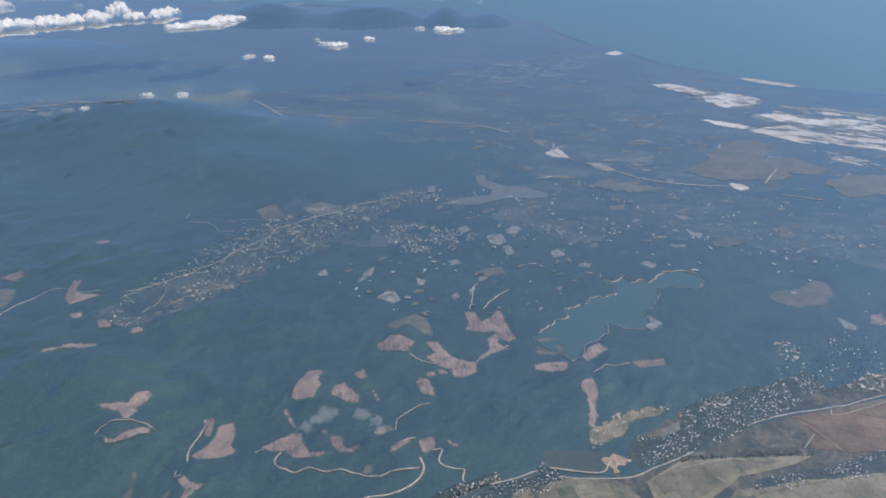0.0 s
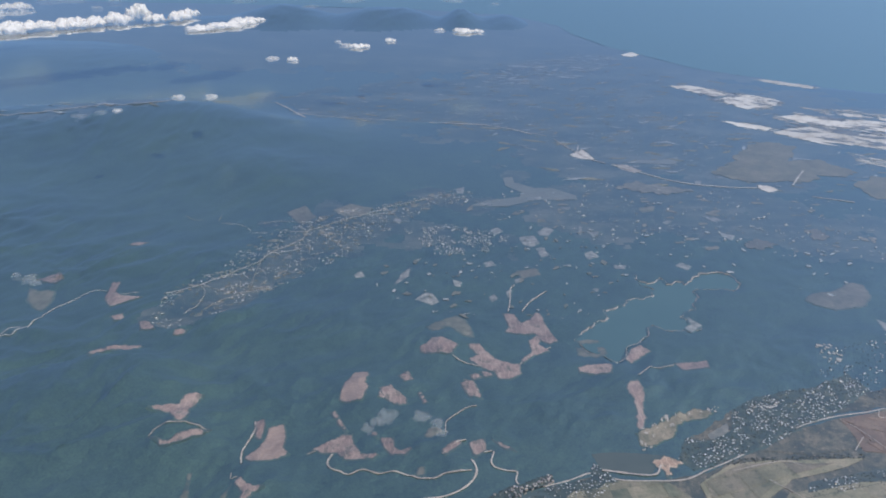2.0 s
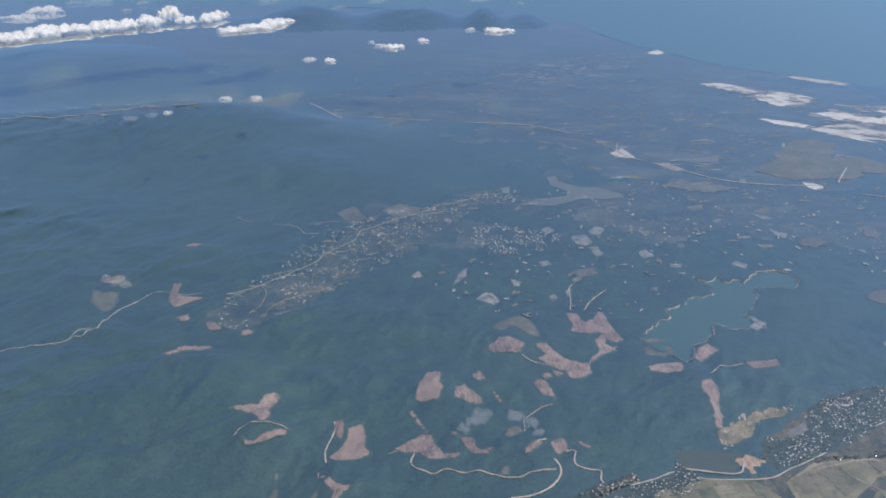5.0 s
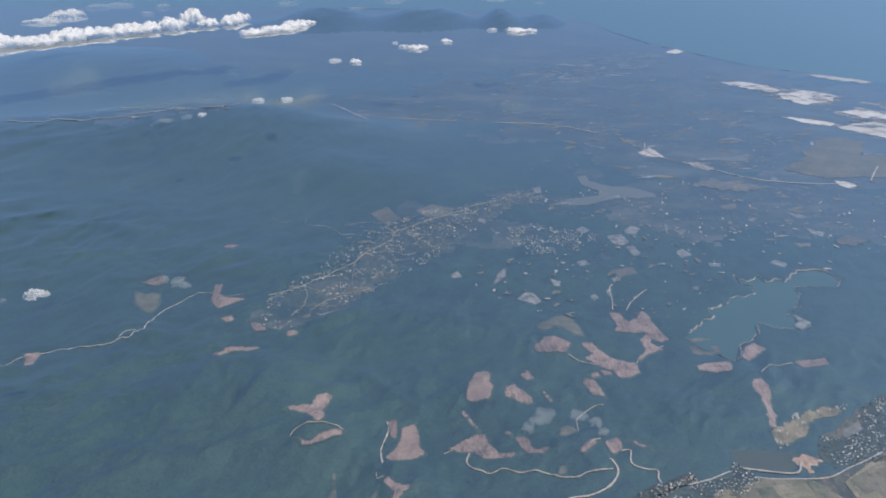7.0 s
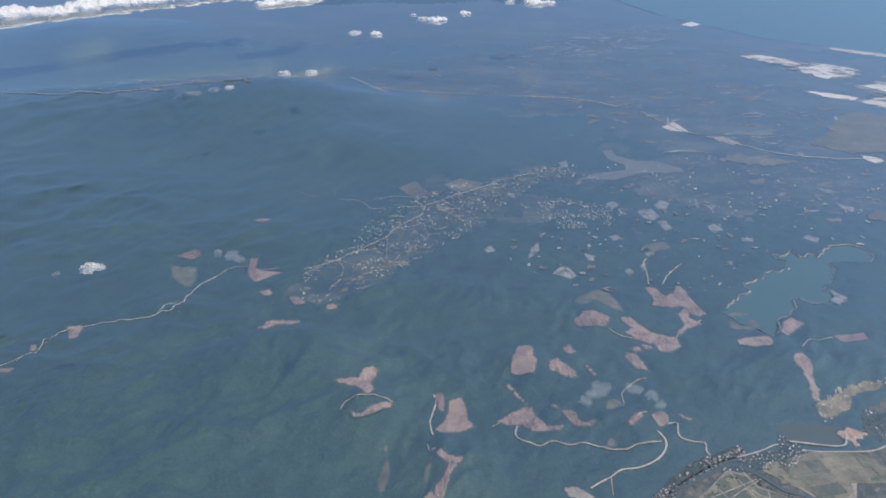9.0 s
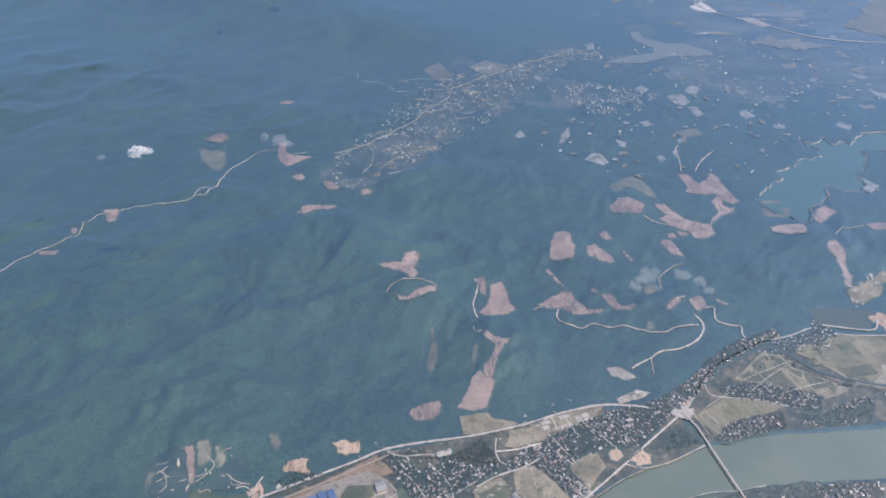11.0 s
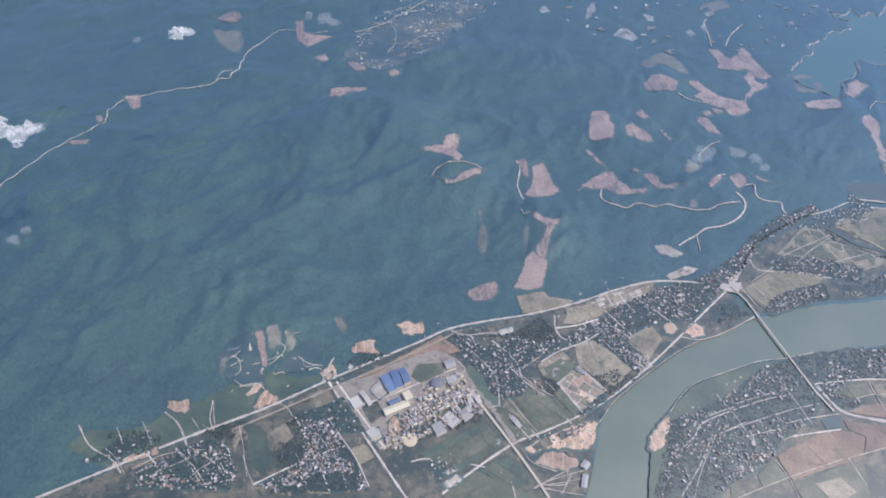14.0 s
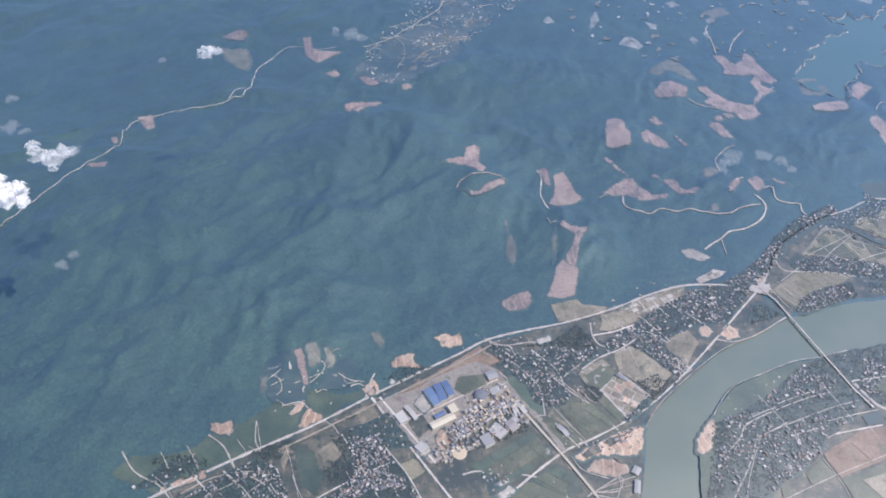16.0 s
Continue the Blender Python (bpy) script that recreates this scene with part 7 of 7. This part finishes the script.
village(V_BANK, 100, 2.0, 30, "the houses on the river bank", False)
village(V_EAST, 420, 2.4, 20, "the houses of the eastern village", False, 0.42, 0.3, True)
village(V_EAST_FAR, 130, 3.4, 20, "the farmhouses of the east", False, 0.44, 0.25, True)
village(V_DAM, 90, 2.5, 20, "the houses near the dam", False, 0.42, 0.3, True)
village(V_EAST_SOUTH, 130, 2.7, 20, "the houses behind the creek", False, 0.42, 0.3, True)
village([(-601, 274), (-581, 291), (-560, 299), (-556, 292), (-578, 275)], 22, 5.0, 28, "the huts below the forest", False)
village([(-279, 300), (-271, 307), (-266, 296), (-274, 289)], 6, 3, 28, "the white sheds of a field", False, woods=0)
village([(-262, 342), (-256, 347), (-246, 335), (-253, 327)], 10, 2.4, 28, "the long field sheds", False, woods=0)
village([(-343, 270), (-324, 278), (-320, 264), (-336, 255)], 14, 3, 28, "the farm sheds below the works", False, woods=0.3)
village([(-441, 314), (-410, 328), (-391, 296), (-411, 295), (-428, 299)], 26, 5.0, 28, "the houses beside the works wall", False)
village([(-258, 290), (-227, 299), (-212, 303), (-215, 295), (-249, 280)], 26, 2.0, 28, "the houses on the riverside earth site", False, woods=0.3)
village([(-224, 310), (-198, 329), (-197, 323), (-220, 306)], 18, 1.8, 28, "the houses on the river bank road", False, woods=0.5)
village([(-221, 334), (-203, 338), (-197, 324), (-214, 313)], 12, 4.0, 28, "the new houses on the plots", False, woods=0)
STRIP = [(-436, 829), (-429, 925), (-377, 989), (-349, 1106), (-287, 1168), (-218, 1227), (-130, 1268), (-16, 1351), (28, 1322), (-75, 1225), (-162, 1104), (-205, 1028), (-278, 933), (-332, 852), (-390, 802)]
FARMS = [(-111, 1146), (-39, 1169), (19, 1147), (70, 1123), (47, 1063), (6, 1048), (-48, 1046), (-95, 1064)]
PLAIN = [(-80, 1301), (257, 1400), (475, 1361), (683, 1324), (816, 1231), (708, 1033), (480, 1065), (215, 1119), (94, 1161)]
COAST_PLAIN = [(-929, 1525), (-901, 2009), (-564, 2160), (-316, 2307), (43, 2619), (414, 3034), (608, 2970), (735, 2586), (974, 2423), (1335, 2169), (1498, 2074), (1067, 1409), (972, 1513), (683, 1324), (252, 1366), (100, 1463), (-112, 1848), (-399, 1841), (-540, 2062), (-652, 1587), (-917, 1504)]
PLAIN_FAR = [(-399, 1841), (170, 1734), (480, 1378), (812, 1362), (972, 1513), (717, 1721), (664, 2310), (253, 2739), (-316, 2307)]
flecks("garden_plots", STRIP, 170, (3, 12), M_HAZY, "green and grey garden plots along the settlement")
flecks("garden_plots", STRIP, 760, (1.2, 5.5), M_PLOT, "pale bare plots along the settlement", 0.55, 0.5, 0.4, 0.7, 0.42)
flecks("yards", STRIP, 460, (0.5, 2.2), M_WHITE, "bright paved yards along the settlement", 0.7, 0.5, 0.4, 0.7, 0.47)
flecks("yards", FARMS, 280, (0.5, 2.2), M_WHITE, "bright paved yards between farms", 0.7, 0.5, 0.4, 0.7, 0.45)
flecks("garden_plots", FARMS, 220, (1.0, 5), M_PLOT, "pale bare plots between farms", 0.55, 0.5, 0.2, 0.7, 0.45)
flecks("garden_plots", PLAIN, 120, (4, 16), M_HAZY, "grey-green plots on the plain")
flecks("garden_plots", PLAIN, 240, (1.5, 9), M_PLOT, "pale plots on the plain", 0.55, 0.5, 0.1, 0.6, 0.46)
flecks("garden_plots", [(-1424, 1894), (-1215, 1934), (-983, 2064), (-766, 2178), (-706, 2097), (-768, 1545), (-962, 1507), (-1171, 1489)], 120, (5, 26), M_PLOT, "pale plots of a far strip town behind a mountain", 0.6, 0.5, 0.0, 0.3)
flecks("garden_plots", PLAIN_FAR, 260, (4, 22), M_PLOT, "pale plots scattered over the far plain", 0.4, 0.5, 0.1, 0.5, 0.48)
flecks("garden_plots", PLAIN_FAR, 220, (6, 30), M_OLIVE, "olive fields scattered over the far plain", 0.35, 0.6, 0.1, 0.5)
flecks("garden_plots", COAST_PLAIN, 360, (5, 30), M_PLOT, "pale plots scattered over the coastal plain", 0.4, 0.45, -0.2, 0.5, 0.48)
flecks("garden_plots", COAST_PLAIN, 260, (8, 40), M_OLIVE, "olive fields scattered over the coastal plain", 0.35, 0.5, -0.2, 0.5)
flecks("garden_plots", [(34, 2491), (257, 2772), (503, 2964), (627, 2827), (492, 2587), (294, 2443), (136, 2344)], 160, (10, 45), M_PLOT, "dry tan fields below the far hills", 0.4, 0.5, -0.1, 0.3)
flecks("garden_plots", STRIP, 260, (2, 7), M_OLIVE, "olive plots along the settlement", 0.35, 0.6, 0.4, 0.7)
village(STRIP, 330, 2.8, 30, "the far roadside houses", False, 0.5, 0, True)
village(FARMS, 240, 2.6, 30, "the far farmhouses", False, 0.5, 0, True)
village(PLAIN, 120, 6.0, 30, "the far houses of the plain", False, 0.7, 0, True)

# ---------------------------------------------------------------- clouds
def billow(p, octaves=3):
    """Rounded heads with creases between them, from zero to one."""
    total, size, whole = 0.0, 1.0, 0.0
    for i in range(octaves):
        total += size * min(1.0, 2.2 * abs(noise.noise(p * 2 ** i + Vector((0, 0, 5.3 * i)))))
        whole += size
        size *= 0.5
    return total / whole


def cloud(place, size, material, label, seed, fine=60):
    """A flat-based heap of vapour with rounded heads; the rim thins out."""
    around, out = 72 if fine >= 50 else 48, 24 if fine >= 50 else 16
    verts, thin = [(0.0, 0.0, size[2] * 0.6)], [0.0]
    for i in range(1, out + 1):
        for k in range(around):
            turn, far = 6.2832 * k / around, i / out
            c, s = math.cos(turn), math.sin(turn)
            reach = 0.75 + 0.5 * noise.noise(Vector((c * 1.1, s * 1.1, seed * 2.7))) + 0.22 * noise.noise(Vector((c * 3.5, s * 3.5, seed * 1.3)))
            u, v = c * far * reach, s * far * reach
            top = max(0.0, 1 - far ** 4) ** 0.5
            head = billow(Vector((u * 2.4 + seed * 4.1, v * 2.4, 0.3)))
            verts.append((u * size[0], v * size[1], size[2] * top * (0.42 + 0.5 * head)))
            thin.append(max(0.0, far - 0.6) / 0.4)
    n = len(verts)
    verts += [(x, y, -0.10 * z) for x, y, z in verts[:n]]
    thin += thin
    faces = [(0, 1 + k, 1 + (k + 1) % around) for k in range(around)]
    for i in range(out - 1):
        a, b = 1 + i * around, 1 + (i + 1) * around
        faces += [(a + k, b + k, b + (k + 1) % around, a + (k + 1) % around) for k in range(around)]
    faces += [tuple(n + i for i in reversed(f)) for f in faces]
    rim = 1 + (out - 1) * around
    faces += [(rim + k, n + rim + k, n + rim + (k + 1) % around, rim + (k + 1) % around) for k in range(around)]
    me = bpy.data.meshes.new("cloud")
    me.from_pydata(verts, [], faces)
    wild = me.attributes.new("wild", "FLOAT", "POINT")
    wild.data.foreach_set("value", thin)
    me.materials.append(material)
    me.polygons.foreach_set("use_smooth", [True] * len(me.polygons))
    ob = tagged(new("cloud", me), label, "cloud", "clouds")
    ob.matrix_world = pose(*place)
    return ob


WHITE, THIN = "white flat-based cumulus cloud over the land", "thin torn wisp of white cloud"
cloud((-1327, 2079, 135), (78, 78, 37), M_CLOUD, WHITE, 1, 90)
cloud((-1267, 2128, 135), (79, 79, 49), M_CLOUD, WHITE, 2, 90)
cloud((-1211, 2178, 135), (79, 79, 45), M_CLOUD, WHITE, 3, 90)
cloud((-1158, 2231, 135), (76, 76, 46), M_CLOUD, WHITE, 4, 90)
cloud((-1103, 2275, 135), (73, 73, 42), M_CLOUD, WHITE, 5, 90)
cloud((-1052, 2321, 135), (70, 70, 54), M_CLOUD, WHITE, 6, 90)
cloud((-1000, 2369, 135), (51, 51, 74), M_CLOUD, WHITE, 7, 90)
cloud((-952, 2384, 135), (51, 51, 39), M_CLOUD, WHITE, 8, 90)
cloud((-896, 2422, 135), (59, 59, 43), M_CLOUD, WHITE, 9, 90)
cloud((-874, 2482, 135), (40, 40, 44), M_CLOUD, WHITE, 10, 90)
cloud((-1400, 2022, 135), (102, 102, 48), M_CLOUD, WHITE, 11, 90)
cloud((-1492, 1951, 135), (130, 130, 56), M_CLOUD, WHITE, 12, 90)
cloud((-777, 2269, 135), (62, 62, 22), M_CLOUD, WHITE, 13, 80)
cloud((-721, 2315, 135), (78, 78, 28), M_CLOUD, WHITE, 14, 80)
cloud((-684, 2382, 135), (68, 68, 28), M_CLOUD, WHITE, 15, 80)
cloud((-658, 2476, 135), (39, 39, 15), M_CLOUD, WHITE, 16, 80)
cloud((-1519, 2454, 135), (79, 79, 26), M_PUFF, WHITE, 17, 70)
cloud((-1485, 2556, 135), (81, 81, 38), M_PUFF, WHITE, 18, 70)
cloud((-1493, 2809, 135), (48, 48, 24), M_WISP, THIN, 19, 30)
cloud((-1440, 2877, 135), (73, 73, 19), M_WISP, THIN, 20, 30)
cloud((-1251, 2801, 135), (28, 28, 32), M_WISP, THIN, 21, 30)
cloud((-1254, 2656, 135), (31, 31, 17), M_WISP, THIN, 22, 30)
cloud((-413, 3008, 135), (65, 65, 11), M_WISP, THIN, 23, 30)
cloud((-816, 2937, 135), (51, 51, 16), M_WISP, THIN, 24, 30)
cloud((-13, 3081, 135), (71, 71, 7), M_WISP, THIN, 25, 30)
cloud((149, 2995, 135), (23, 23, 9), M_WISP, THIN, 26, 30)
cloud((-542, 2836, 135), (40, 40, 8), M_WISP, THIN, 27, 30)
cloud((-419, 1826, 140), (20, 20, 14), M_CLOUD, WHITE, 28, 60)
cloud((-279, 2005, 140), (34, 34, 18), M_CLOUD, WHITE, 29, 60)
cloud((-255, 2015, 140), (15, 15, 14), M_CLOUD, WHITE, 30, 60)
cloud((-200, 2112, 140), (21, 21, 14), M_CLOUD, WHITE, 31, 60)
cloud((1, 2277, 140), (53, 53, 21), M_CLOUD, WHITE, 32, 60)
cloud((49, 2291, 140), (28, 28, 16), M_CLOUD, WHITE, 33, 60)
cloud((-471, 1851, 140), (26, 26, 8), M_PUFF, WHITE, 34, 30)
cloud((-341, 2093, 140), (13, 13, 9), M_PUFF, WHITE, 35, 30)
cloud((-63, 2313, 140), (25, 25, 12), M_PUFF, WHITE, 36, 30)
cloud((-315, 2035, 140), (22, 22, 11), M_PUFF, WHITE, 37, 30)
cloud((-511, 1451, 142), (19, 19, 9), M_PUFF, WHITE, 38, 40)
cloud((-467, 1849, 142), (22,16,6), M_WISP, THIN, 34, 24)
cloud((-542, 1358, 163), (16,16,10), M_PUFF, WHITE, 35)
cloud((-647, 1259, 160), (14,12,7), M_WISP, THIN, 36, 24)
cloud((-623, 1272, 160), (10,10,7), M_PUFF, WHITE, 37)
cloud((-676, 1239, 160), (22,12,5), M_WISP, THIN, 38, 24)
cloud((-675, 413, 165), (15, 15, 14), M_CLOUD, WHITE, 61, 70)
cloud((-668, 417, 165), (12, 12, 12), M_CLOUD, WHITE, 62, 70)
cloud((-687, 427, 165), (14, 14, 14), M_CLOUD, WHITE, 63, 70)
cloud((-662, 409, 165), (7, 7, 6), M_CLOUD, WHITE, 64, 70)
cloud((-672, 466, 163), (10, 10, 10), M_PUFF, WHITE, 65, 40)
cloud((-660, 462, 163), (12, 12, 7), M_PUFF, WHITE, 66, 40)
cloud((-651, 467, 163), (12, 12, 5), M_PUFF, WHITE, 67, 40)
cloud((-677, 478, 163), (7, 7, 6), M_PUFF, WHITE, 68, 40)
cloud((-653, 448, 163), (6, 6, 6), M_PUFF, WHITE, 69, 40)
cloud((-643, 466, 165), (9, 9, 3), M_WISP, THIN, 70, 30)
cloud((-700, 501, 165), (11, 11, 5), M_WISP, THIN, 71, 30)
cloud((-688, 495, 165), (6, 6, 3), M_WISP, THIN, 72, 30)
cloud((-611, 353, 165), (5, 5, 4), M_WISP, THIN, 73, 30)
cloud((-616, 344, 165), (6, 6, 4), M_WISP, THIN, 74, 30)
cloud((-603, 599, 165), (5, 5, 3), M_WISP, THIN, 75, 30)
cloud((-714, 542, 165), (7, 7, 3), M_WISP, THIN, 76, 30)
cloud((-558, 578, 182), (10, 10, 9), M_PUFF, WHITE, 77, 50)
cloud((-551, 582, 182), (9, 9, 5), M_PUFF, WHITE, 78, 50)
cloud((-447, 610, 182), (5, 5, 7), M_WISP, THIN, 79, 30)
cloud((-433, 607, 182), (11, 11, 6), M_WISP, THIN, 80, 30)
cloud((-424, 601, 182), (7, 7, 4), M_WISP, THIN, 81, 30)
cloud((-92, 511, 105), (12, 12, 7), M_WISP, THIN, 82, 40)
cloud((-102, 504, 105), (7, 7, 4), M_WISP, THIN, 83, 40)
cloud((-62, 513, 105), (12, 12, 3), M_WISP, THIN, 84, 24)
cloud((-50, 504, 105), (10, 10, 3), M_WISP, THIN, 85, 24)
cloud((-108, 495, 105), (9, 9, 3), M_WISP, THIN, 86, 24)
cloud((-44, 492, 105), (7, 7, 3), M_WISP, THIN, 87, 24)


ground()
